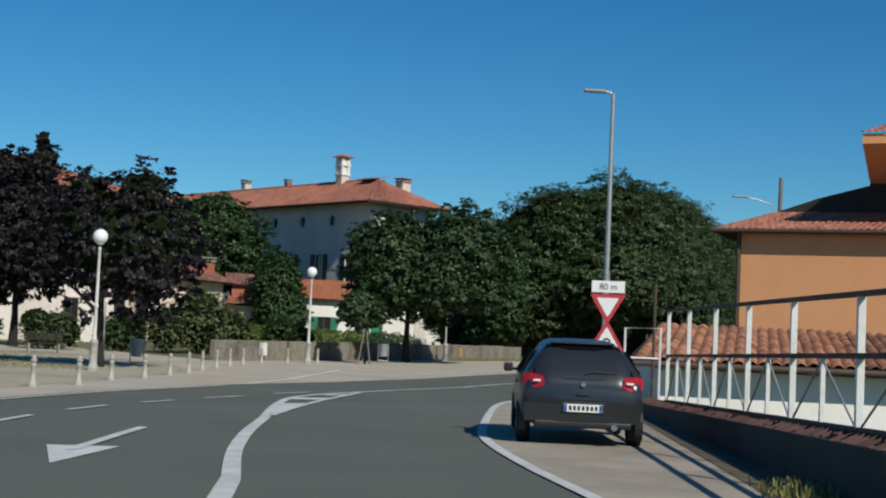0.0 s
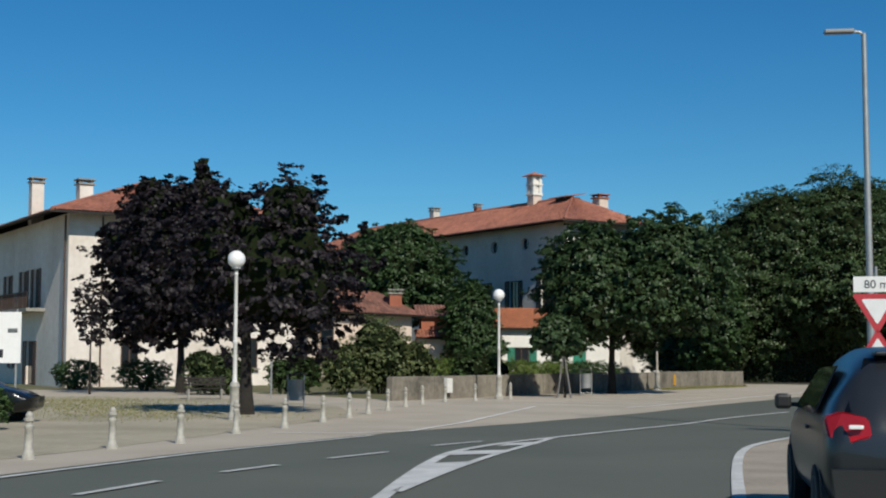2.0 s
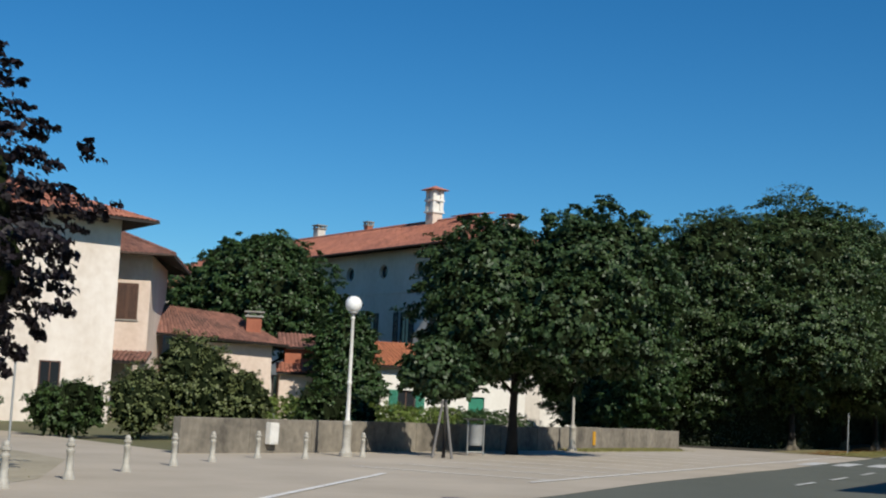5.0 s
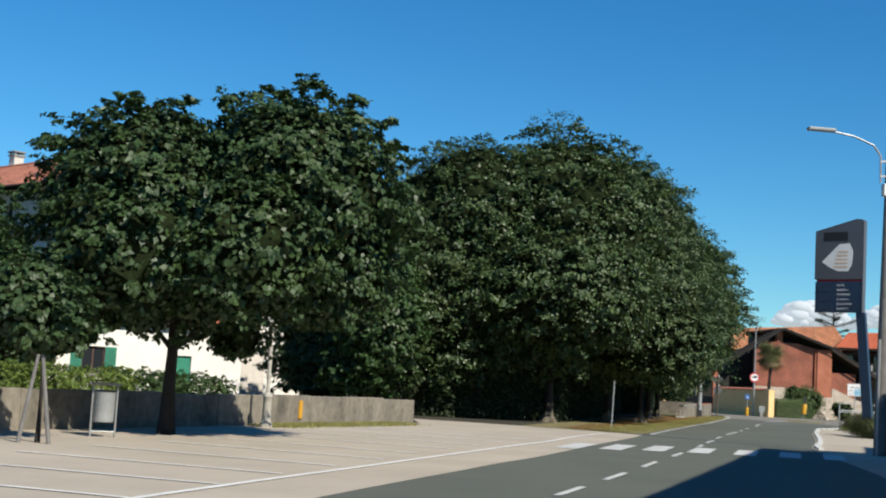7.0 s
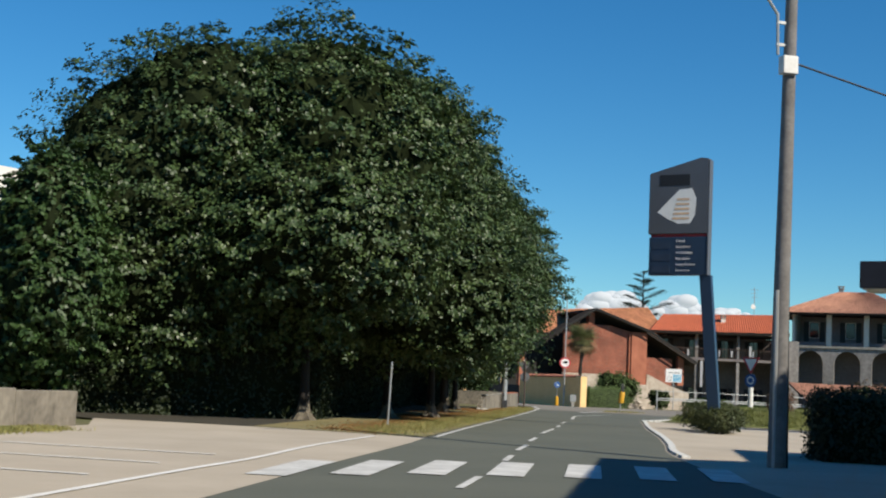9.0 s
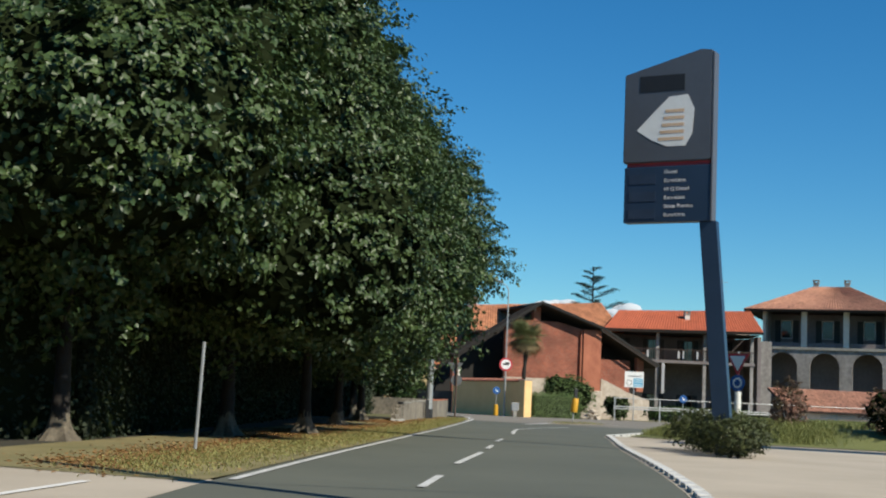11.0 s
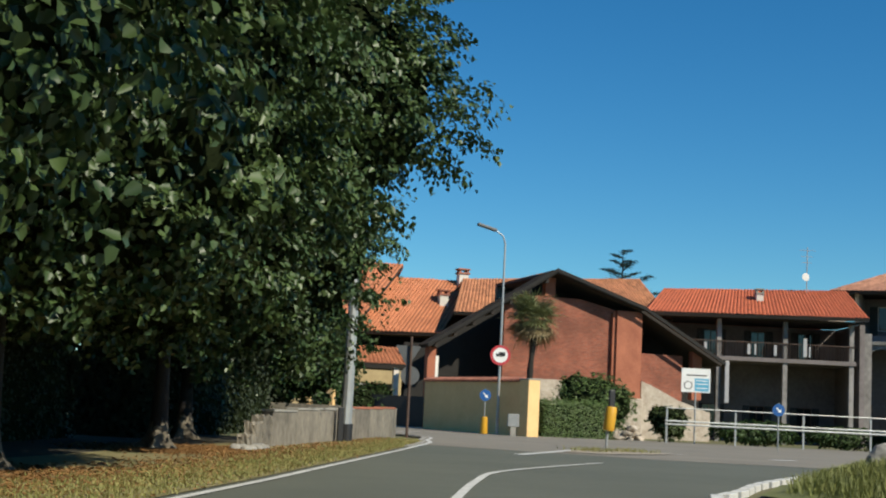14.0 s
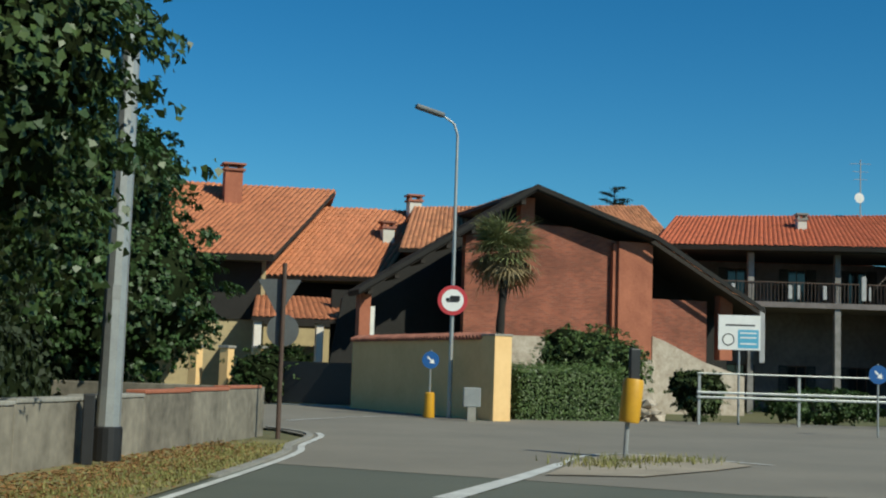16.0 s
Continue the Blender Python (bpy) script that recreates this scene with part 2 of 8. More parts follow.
PLASTER_ORANGE = material("orange_plaster", (0.72, 0.345, 0.16), (0.65, 0.30, 0.135), 0.9, scale=0.5, fine=5, mix=0.45, bump=0.08)
PLASTER_YELLOW = material("cream_yellow_plaster", (0.80, 0.535, 0.25), (0.70, 0.45, 0.20), 0.9, scale=0.8, fine=6, mix=0.5, bump=0.1)
PLASTER_OCHRE = material("dull_ochre_plaster", (0.46, 0.37, 0.21), (0.33, 0.26, 0.15), 0.92, scale=0.6, fine=5, mix=0.55, bump=0.12)
BRICK = brick_material("red_brick")
STONE = material("rubble_stone", (0.52, 0.45, 0.37), (0.32, 0.26, 0.20), 0.95, scale=2.5, fine=9, mix=0.6, bump=0.6)
PIER_BRICK = material("reddish_brick_render", (0.42, 0.15, 0.085), (0.27, 0.09, 0.052), 0.92, scale=0.9, fine=10, mix=0.55, bump=0.3)
OLD_WOOD = material("old_dark_timber", (0.034, 0.027, 0.022), (0.02, 0.016, 0.014), 0.9, scale=2, fine=20, mix=0.5, bump=0.4)
POLE_WOOD = material("weathered_pole_timber", (0.21, 0.20, 0.19), (0.11, 0.105, 0.10), 0.9, scale=1.5, fine=14, mix=0.6, bump=0.4)
SHUTTER_BROWN = material("brown_shutter_paint", (0.11, 0.055, 0.035), (0.075, 0.04, 0.028), 0.7, scale=2, fine=15, bump=0.1)
SHUTTER_GREEN = material("green_shutter_paint", (0.02, 0.21, 0.13), (0.015, 0.16, 0.10), 0.6, scale=2, fine=15, bump=0.1)
SHUTTER_DARK = material("dark_shutter_paint", (0.03, 0.035, 0.035), (0.02, 0.022, 0.022), 0.7, scale=2, fine=15, bump=0.1)
# Near black: painted shade inside buildings, also the barn's bargeboard.
DARK = material("shade_and_board_black", (0.022, 0.02, 0.018), (0.014, 0.013, 0.012), 0.95, scale=1, fine=8, bump=0)
GALVANISED = material("galvanised_steel", (0.42, 0.43, 0.42), (0.32, 0.33, 0.33), 0.5, 0.6, scale=3, fine=30, bump=0.05)
GREY_PAINT = material("grey_painted_steel", (0.30, 0.31, 0.31), (0.22, 0.23, 0.23), 0.55, 0.1, scale=3, fine=30, bump=0.05)
WHITE_PAINT = material("white_painted_steel", (0.74, 0.73, 0.69), (0.60, 0.58, 0.53), 0.5, 0.0, scale=2.5, fine=20, bump=0.05)
WORN_WHITE = material("weathered_white_iron", (0.47, 0.45, 0.39), (0.28, 0.26, 0.22), 0.65, 0.0, scale=6, fine=40, mix=0.55, bump=0.15)
GLOBE = material("opal_glass_globe", (0.84, 0.84, 0.82), (0.78, 0.78, 0.76), 0.38, 0, scale=2, fine=10, bump=0)
RUST = material("rusty_brown_rail", (0.10, 0.06, 0.045), (0.06, 0.04, 0.03), 0.75, 0.1, scale=4, fine=25, bump=0.1)
BLACK = material("black_plastic", (0.018, 0.018, 0.019), (0.012, 0.012, 0.013), 0.5, 0, scale=5, fine=40, bump=0.03)
RUBBER = material("tyre_rubber", (0.022, 0.022, 0.022), (0.014, 0.014, 0.014), 0.85, 0, scale=8, fine=60, bump=0.1)
NAVY = material("navy_blue_panel", (0.026, 0.048, 0.090), (0.020, 0.040, 0.076), 0.35, 0, scale=1, fine=20, bump=0.02)
PANEL_GREY = material("slate_grey_panel", (0.115, 0.122, 0.14), (0.10, 0.106, 0.122), 0.4, 0.2, scale=1, fine=20, bump=0.02)
CAR_PAINT = material("anthracite_car_paint", (0.068, 0.073, 0.077), (0.056, 0.061, 0.066), 0.28, 0.7, scale=1, fine=60, bump=0.0)
CAR_BLACK = material("black_car_paint", (0.012, 0.013, 0.015), (0.010, 0.011, 0.012), 0.2, 0.3, scale=1, fine=60, bump=0.0)
CAR_WHITE = material("white_car_paint", (0.72, 0.73, 0.74), (0.68, 0.69, 0.70), 0.25, 0.0, scale=1, fine=60, bump=0.0)
CAR_GLASS = glass_material("tinted_car_glass", (0.004, 0.005, 0.007), 0.25)
WINDOW_GLASS = glass_material("window_glass", (0.02, 0.024, 0.028))
LIGHT_RED = material("red_lamp_lens", (0.42, 0.012, 0.02), (0.30, 0.01, 0.015), 0.2, 0, scale=4, fine=60, bump=0.1)
CHROME = material("dull_chrome", (0.55, 0.56, 0.57), (0.45, 0.46, 0.47), 0.25, 0.9, scale=4, fine=40, bump=0.02)
SIGN_WHITE = material("white_sign_sheet", (0.84, 0.83, 0.80), (0.76, 0.75, 0.72), 0.5, 0, scale=3, fine=20, bump=0)
SIGN_RED = material("red_sign_sheet", (0.52, 0.045, 0.055), (0.44, 0.04, 0.05), 0.5, 0, scale=3, fine=20, bump=0)
SIGN_BLUE = material("blue_sign_sheet", (0.015, 0.10, 0.32), (0.012, 0.085, 0.27), 0.5, 0, scale=3, fine=20, bump=0)
SIGN_LIGHTBLUE = material("light_blue_print", (0.12, 0.42, 0.60), (0.10, 0.37, 0.54), 0.5, 0, scale=3, fine=20, bump=0)
SIGN_BLACK = material("black_print", (0.02, 0.02, 0.022), (0.015, 0.015, 0.016), 0.5, 0, scale=3, fine=20, bump=0)
SIGN_BACK = material("dull_aluminium_sign_back", (0.15, 0.16, 0.16), (0.11, 0.115, 0.12), 0.6, 0.2, scale=3, fine=20, bump=0)
SIGN_PEACH = material("pale_peach_print", (0.72, 0.50, 0.33), (0.66, 0.45, 0.29), 0.45, 0, scale=3, fine=20, bump=0)
YELLOW_PAINT = material("yellow_plastic", (0.62, 0.33, 0.02), (0.52, 0.27, 0.02), 0.5, 0, scale=3, fine=20, bump=0.05)
CLOTH = material("pale_cloth", (0.45, 0.45, 0.45), (0.34, 0.34, 0.36), 0.9, 0, scale=3, fine=20, bump=0.05)


# ---- helpers ----
def ground_z(x, y):
    """Height of the ground: the road falls gently, the yard beyond the parapet lies lower."""
    z = float(np.interp(y, (0, 10, 20, 30, 40, 46, 66, 80, 100, 125, 160), (0.44, 0.42, 0.27, 0.1, 0.0, -0.08, -0.1, -0.04, 0.0, 0.0, 0.2)))
    if 6.0 < x < 14 and y < 46:
        z -= 2.2 * min(1.0, (x - 6.0) / 0.6) * min(1.0, (46 - y) / 6)
    elif x >= 14 and y < 46:
        z -= 2.2 * min(1.0, (46 - y) / 6)
    return z


def link(name, bm, mat, parent=None, label="", smooth=False, angle=40):
    me = bpy.data.meshes.new(name)
    bm.normal_update()
    bm.to_mesh(me)
    bm.free()
    for m in mat if isinstance(mat, (list, tuple)) else [mat]:
        me.materials.append(m)
    if smooth:
        me.polygons.foreach_set("use_smooth", [True] * len(me.polygons))
        me.set_sharp_from_angle(angle=radians(angle))
    ob = new(name, me)
    if parent:
        ob.parent = parent
    if label:
        tagged(ob, label)
    return ob


def part(name, bm, mat, parent, label="", smooth=False):
    return link(name, bm, mat, parent, label, smooth)


def root(name, m, label, category, group="", kind=""):
    ob = new(name)
    ob.empty_display_size = 0.2
    ob.matrix_basis = m
    return tagged(ob, label, category, group, kind)


def box(bm, x0, x1, y0, y1, z0, z1, bevel=0.0):
    r = bmesh.ops.create_cube(bm, size=1.0, matrix=Matrix.LocRotScale(((x0 + x1) / 2, (y0 + y1) / 2, (z0 + z1) / 2), None, (x1 - x0, y1 - y0, z1 - z0)))
    if bevel:
        es = {e for v in r["verts"] for e in v.link_edges}
        bmesh.ops.bevel(bm, geom=list(es), offset=bevel, segments=2, affect="EDGES", profile=0.5)
    return bm


def box_bm(*a, bevel=0.0):
    return box(bmesh.new(), *a, bevel=bevel)


def lathe(bm, profile, seg=16, m=None):
    """Turn a list of (radius, z) about z."""
    m = m or Matrix()
    rings = []
    for r, z in profile:
        rings.append([bm.verts.new(m @ Vector((r * math.cos(2 * math.pi * k / seg), r * math.sin(2 * math.pi * k / seg), z))) for k in range(seg)])
    for a, b in zip(rings, rings[1:]):
        for k in range(seg):
            bm.faces.new((a[k], a[(k + 1) % seg], b[(k + 1) % seg], b[k]))
    bm.faces.new(rings[0][::-1])
    bm.faces.new(rings[-1])
    return bm


def tube(bm, pts, radii, seg=10):
    """A round bar along points with a radius at each."""
    pts = [Vector(p) for p in pts]
    if not isinstance(radii, (list, tuple)):
        radii = [radii] * len(pts)
    rings = []
    side = None
    for k, p in enumerate(pts):
        d = (pts[min(k + 1, len(pts) - 1)] - pts[max(k - 1, 0)]).normalized()
        ref = side if side and abs(side.dot(d)) < 0.95 else (Vector((1, 0, 0)) if abs(d.x) < 0.9 else Vector((0, 1, 0)))
        u = (ref - d * ref.dot(d)).normalized()
        side = u
        w = d.cross(u)
        rings.append([bm.verts.new(p + radii[k] * (math.cos(2 * math.pi * j / seg) * u + math.sin(2 * math.pi * j / seg) * w)) for j in range(seg)])
    for a, b in zip(rings, rings[1:]):
        for j in range(seg):
            bm.faces.new((a[j], a[(j + 1) % seg], b[(j + 1) % seg], b[j]))
    bm.faces.new(rings[0][::-1])
    bm.faces.new(rings[-1])
    return bm


def prism(bm, outline, direction, m=None):
    """A flat outline of 3D points, pushed along a direction."""
    m = m or Matrix()
    a = [bm.verts.new(m @ Vector(p)) for p in outline]
    b = [bm.verts.new(m @ (Vector(p) + Vector(direction))) for p in outline]
    bm.faces.new(a[::-1])
    bm.faces.new(b)
    n = len(a)
    for k in range(n):
        bm.faces.new((a[k], a[(k + 1) % n], b[(k + 1) % n], b[k]))
    bmesh.ops.recalc_face_normals(bm, faces=bm.faces)
    return bm


def sheet(name, outline, mat, lift, label, step=3.0, kind="structure"):
    """A flat area draped over the ground, cut into strips so that it follows the fall."""
    bm = bmesh.new()
    f = bm.faces.new([bm.verts.new((x, y, 0)) for x, y in outline])
    ys = [p[1] for p in outline]
    y = math.floor(min(ys) / step) * step + step
    while y < max(ys):
        bmesh.ops.bisect_plane(bm, geom=bm.verts[:] + bm.edges[:] + bm.faces[:], plane_co=(0, y, 0), plane_no=(0, 1, 0))
        y += step
    for v in bm.verts:
        v.co.z = ground_z(0, v.co.y) + lift
    bmesh.ops.recalc_face_normals(bm, faces=bm.faces)
    if sum(f.normal.z for f in bm.faces) < 0:
        bmesh.ops.reverse_faces(bm, faces=bm.faces[:])
    bmesh.ops.triangulate(bm, faces=bm.faces[:])
    ob = link(name, bm, mat)
    return tagged(ob, label, name.replace("_", " "), kind=kind)


def smooth_line(pts, n=6):
    """A smooth curve through points."""
    out = []
    P = [Vector(p) for p in pts]
    for k in range(len(P) - 1):
        p0, p1, p2, p3 = P[max(k - 1, 0)], P[k], P[k + 1], P[min(k + 2, len(P) - 1)]
        for j in range(n):
            t = j / n
            out.append(0.5 * ((2 * p1) + (p2 - p0) * t + (2 * p0 - 5 * p1 + 4 * p2 - p3) * t * t + (3 * p1 - p0 - 3 * p2 + p3) * t ** 3))
    out.append(P[-1])
    return out


def ribbon(bm, pts, width, lift=0.017):
    """A painted band along a line; width may vary from start to end."""
    P = [Vector((pts[0][0], pts[0][1]))]
    for p in pts[1:]:
        q = Vector((p[0], p[1]))
        n = max(1, math.ceil((q - P[-1]).length / 0.8))
        a = P[-1]
        P += [a.lerp(q, j / n) for j in range(1, n + 1)]
    prev = None
    for k, p in enumerate(P):
        d = (P[min(k + 1, len(P) - 1)] - P[max(k - 1, 0)]).normalized()
        n = Vector((-d.y, d.x))
        w = width if not isinstance(width, (list, tuple)) else width[0] + (width[1] - width[0]) * k / (len(P) - 1)
        q = [p + n * w / 2, p - n * w / 2]
        vs = [bm.verts.new((c.x, c.y, ground_z(0, c.y) + lift)) for c in q]
        if prev:
            bm.faces.new((prev[0], prev[1], vs[1], vs[0]))
        prev = vs
    return bm


def kerb_strip(bm, pts, width, height):
    P = [Vector((p[0], p[1])) for p in pts]
    rows = []
    for k, p in enumerate(P):
        d = (P[min(k + 1, len(P) - 1)] - P[max(k - 1, 0)]).normalized()
        n = Vector((-d.y, d.x)) * width / 2
        z = ground_z(0, p.y)
        rows.append([bm.verts.new(v) for v in ((p.x + n.x, p.y + n.y, z - 0.1), (p.x + n.x * 0.9, p.y + n.y * 0.9, z + height), (p.x - n.x * 0.9, p.y - n.y * 0.9, z + height), (p.x - n.x, p.y - n.y, z - 0.1))])
    for a, b in zip(rows, rows[1:]):
        for j in range(3):
            bm.faces.new((a[j], a[j + 1], b[j + 1], b[j]))
    bm.faces.new(rows[0])
    bm.faces.new(rows[-1][::-1])
    bmesh.ops.recalc_face_normals(bm, faces=bm.faces)
    return bm


def mesh_from_arrays(name, verts, quads, mat, parent=None):
    me = bpy.data.meshes.new(name)
    n, q = len(verts), len(quads)
    me.vertices.add(n)
    me.vertices.foreach_set("co", np.asarray(verts, dtype=np.float32).ravel())
    me.loops.add(q * 4)
    me.loops.foreach_set("vertex_index", np.asarray(quads, dtype=np.int32).ravel())
    me.polygons.add(q)
    me.polygons.foreach_set("loop_start", np.arange(0, q * 4, 4, dtype=np.int32))
    me.update(calc_edges=True)
    me.materials.append(mat)
    ob = new(name, me)
    if parent:
        ob.parent = parent
    return ob


def unit(a):
    return a / np.maximum(np.linalg.norm(a, axis=1, keepdims=True), 1e-9)


def leaf_quads(rng, pos, facing, length, width, droop=0.3, fold=False, spread=0.34):
    """Leaves as bent blades at pos, their faces turned about 'facing'; folded ones have two halves along a midrib."""
    n = len(pos)
    nor = unit(unit(facing) + rng.normal(0, spread, (n, 3)))
    rnd = rng.normal(0, 1, (n, 3))
    rnd[:, 2] -= droop * 3
    along = unit(rnd - nor * (rnd * nor).sum(1, keepdims=True))
    side = np.cross(nor, along)
    L = length * rng.uniform(0.65, 1.2, (n, 1))
    W = width * rng.uniform(0.7, 1.15, (n, 1))
    if fold:
        v = np.empty((n, 6, 3))
        v[:, 0] = pos - along * L * 0.5
        v[:, 1] = pos + side * W * 0.5 + nor * W * 0.16 - along * L * 0.26
        v[:, 2] = pos + side * W * 0.36 + nor * W * 0.10 + along * L * 0.20
        v[:, 3] = pos + along * L * 0.5 - nor * L * 0.12
        v[:, 4] = pos - side * W * 0.36 + nor * W * 0.10 + along * L * 0.20
        v[:, 5] = pos - side * W * 0.5 + nor * W * 0.16 - along * L * 0.26
        k = np.arange(n)[:, None] * 6
        q = np.concatenate([k + np.array([[0, 1, 2, 3]]), k + np.array([[0, 3, 4, 5]])], axis=1).reshape(-1, 4)
        return v.reshape(-1, 3), q
    v = np.empty((n, 4, 3))
    v[:, 0] = pos - along * L * 0.5
    v[:, 1] = pos + side * W * 0.5 + nor * W * 0.18 - along * L * 0.08
    v[:, 2] = pos + along * L * 0.5 - nor * L * 0.12
    v[:, 3] = pos - side * W * 0.5 + nor * W * 0.18 - along * L * 0.08
    return v.reshape(-1, 3), np.arange(n * 4).reshape(n, 4)


def crown(name, lobes, clumps, per, clump_size, leaf, mat, parent, seed, fill=0.25, flat=0.55, ragged=0.12, fold=False, gap=1.75, core=0):
    """Leafy twigs set apart over overlapping lobes (cx, cy, cz, rx, ry, rz) round a near-black core that paints the
    shade inside.
    """
    rng = np.random.default_rng(seed)
    lob = np.array(lobes, float)
    lob[:, 3:] = np.maximum(lob[:, 3:] - 0.42 * clump_size, 0.45 * lob[:, 3:])
    area = (lob[:, 3] * lob[:, 4] + lob[:, 3] * lob[:, 5] + lob[:, 4] * lob[:, 5])
    m = clumps * 5
    which = rng.choice(len(lob), m, p=area / area.sum())
    d = unit(rng.normal(0, 1, (m, 3)))
    rad = 1 + np.clip(rng.normal(-0.02, ragged, m), -2.2 * ragged, 1.6 * ragged)
    c = lob[which, :3] + d * lob[which, 3:] * rad[:, None]
    inside = np.zeros(m, bool)
    for k, l in enumerate(lob):
        inside |= ((((c - l[:3]) / l[3:]) ** 2).sum(1) < 0.72) & (which != k)
    c, d = c[~inside], d[~inside]
    # keep the shelves apart, less so in height, so that dark gaps stay between them
    keep = np.empty((clumps, 3))
    kd = np.empty((clumps, 3))
    n = 0
    tall = np.array([1, 1, 1.45])
    for p, q in zip(c, d):
        if n == clumps:
            break
        if n == 0 or (((keep[:n] - p) * tall) ** 2).sum(1).min() > (clump_size * gap) ** 2:
            keep[n], kd[n] = p, q
            n += 1
    c, d = keep[:n], kd[:n]
    # each clump is a fan of leafy twigs that point outwards and up
    twigs = max(4, per // 16)
    each = max(6, per // twigs)
    size = clump_size * rng.uniform(0.7, 1.35, (n, 1, 1, 1))
    axis = unit((d[:, None] * 0.85 + np.array([0, 0, 0.22]) + rng.normal(0, 0.6, (n, twigs, 3))).reshape(-1, 3)).reshape(n, twigs, 1, 3)
    foot = c[:, None, None] - d[:, None, None] * size * 0.35 + rng.normal(0, 1, (n, twigs, 1, 3)) * np.array([0.30, 0.30, 0.13]) * size
    long = size * rng.uniform(0.5, 1.05, (n, twigs, 1, 1))
    s = rng.uniform(0.1, 1.0, (n, twigs, each, 1))
    off = axis * long * s + rng.normal(0, 0.15, (n, twigs, each, 3)) * size * (1.2 - 0.75 * s)
    off[..., 2:] *= flat
    off[..., 2:] -= 0.22 * size * s ** 2
    pos = (foot + off).reshape(-1, 3)
    facing = (axis * 0.35 + d[:, None, None] * 0.35 + np.array([0, 0, 0.55]) + rng.normal(0, 0.28, (n, twigs, each, 3))).reshape(-1, 3)
    v, q = leaf_quads(rng, pos, facing, leaf, leaf * 0.8, fold=fold, spread=0.2)
    # loose leaves deeper in
    k = int(len(pos) * fill * 0.45)
    w2 = rng.choice(len(lob), k, p=area / area.sum())
    d2 = unit(rng.normal(0, 1, (k, 3)))
    p2 = lob[w2, :3] + d2 * lob[w2, 3:] * rng.uniform(0.80, 1.0, (k, 1))
    v2, q2 = leaf_quads(rng, p2, d2 + np.array([0, 0, 0.4]), leaf * 1.05, leaf * 0.85, fold=fold)
    ob = mesh_from_arrays(name, np.concatenate([v, v2]), np.concatenate([q, q2 + len(v)]), mat, parent)
    # Solid near-black core, so gaps between leaves read as shade.
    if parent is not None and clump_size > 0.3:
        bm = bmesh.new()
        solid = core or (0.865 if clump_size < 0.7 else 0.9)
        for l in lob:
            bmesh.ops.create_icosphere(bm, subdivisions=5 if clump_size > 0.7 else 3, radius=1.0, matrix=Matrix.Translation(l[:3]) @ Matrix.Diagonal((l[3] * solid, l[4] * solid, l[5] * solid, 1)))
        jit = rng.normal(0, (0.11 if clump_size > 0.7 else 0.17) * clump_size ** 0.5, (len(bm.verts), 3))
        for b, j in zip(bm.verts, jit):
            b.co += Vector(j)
        part("shade_core", bm, CORE_SHADE, parent)
    return ob


def trunk(parent, height, radius, spread, limbs, seed, mat=None, lean=(0, 0), start=0.45):
    rng = random.Random(seed)
    bm = bmesh.new()
    top = Vector((lean[0], lean[1], height))
    n = 7
    pts = [Vector((lean[0] * (k / n) ** 1.5 + rng.uniform(-0.05, 0.05) * k / n, lean[1] * (k / n) ** 1.5 + rng.uniform(-0.05, 0.05) * k / n, -0.15 + (height + 0.15) * k / n)) for k in range(n + 1)]
    tube(bm, pts, [radius * (1.45 if k == 0 else 1.08 if k == 1 else 1 - 0.6 * k / n) for k in range(n + 1)], 12)
    for j in range(limbs):
        a = 2 * math.pi * (j + rng.random() * 0.6) / limbs
        h = height * rng.uniform(start, 0.95)
        s = spread * rng.uniform(0.6, 1.0)
        p0 = pts[min(n, int(h / height * n))]
        rise = rng.uniform(0.5, 1.0) * s
        p1 = p0 + Vector((math.cos(a) * s * 0.45, math.sin(a) * s * 0.45, rise * 0.5))
        p2 = p0 + Vector((math.cos(a) * s, math.sin(a) * s, rise))
        tube(bm, [p0, p1, p2], [radius * 0.4, radius * 0.25, radius * 0.08], 7)
        for i in range(2):
            b = a + rng.uniform(-1.0, 1.0)
            tube(bm, [p1, p1 + Vector((math.cos(b) * s * 0.4, math.sin(b) * s * 0.4, s * 0.35))], [radius * 0.18, radius * 0.05], 6)
    return part("trunk", bm, mat or BARK, parent, smooth=True)


def tree(name, x, y, label, lobes, clumps, per, clump_size, leaf, mat, height, radius, spread, limbs, seed, category="tree", group="", bark=None, lean=(0, 0), fill=0.25, flat=0.55, ragged=0.12, fold=False, gap=1.7, core=0):
    t = root(name, pose(x, y, ground_z(x, y)), label, category, group)
    if height:
        trunk(t, height, radius, spread, limbs, seed, bark, lean)
    crown("crown", lobes, clumps, per, clump_size, leaf, mat, t, seed, fill, flat, ragged, fold, gap, core)
    return t


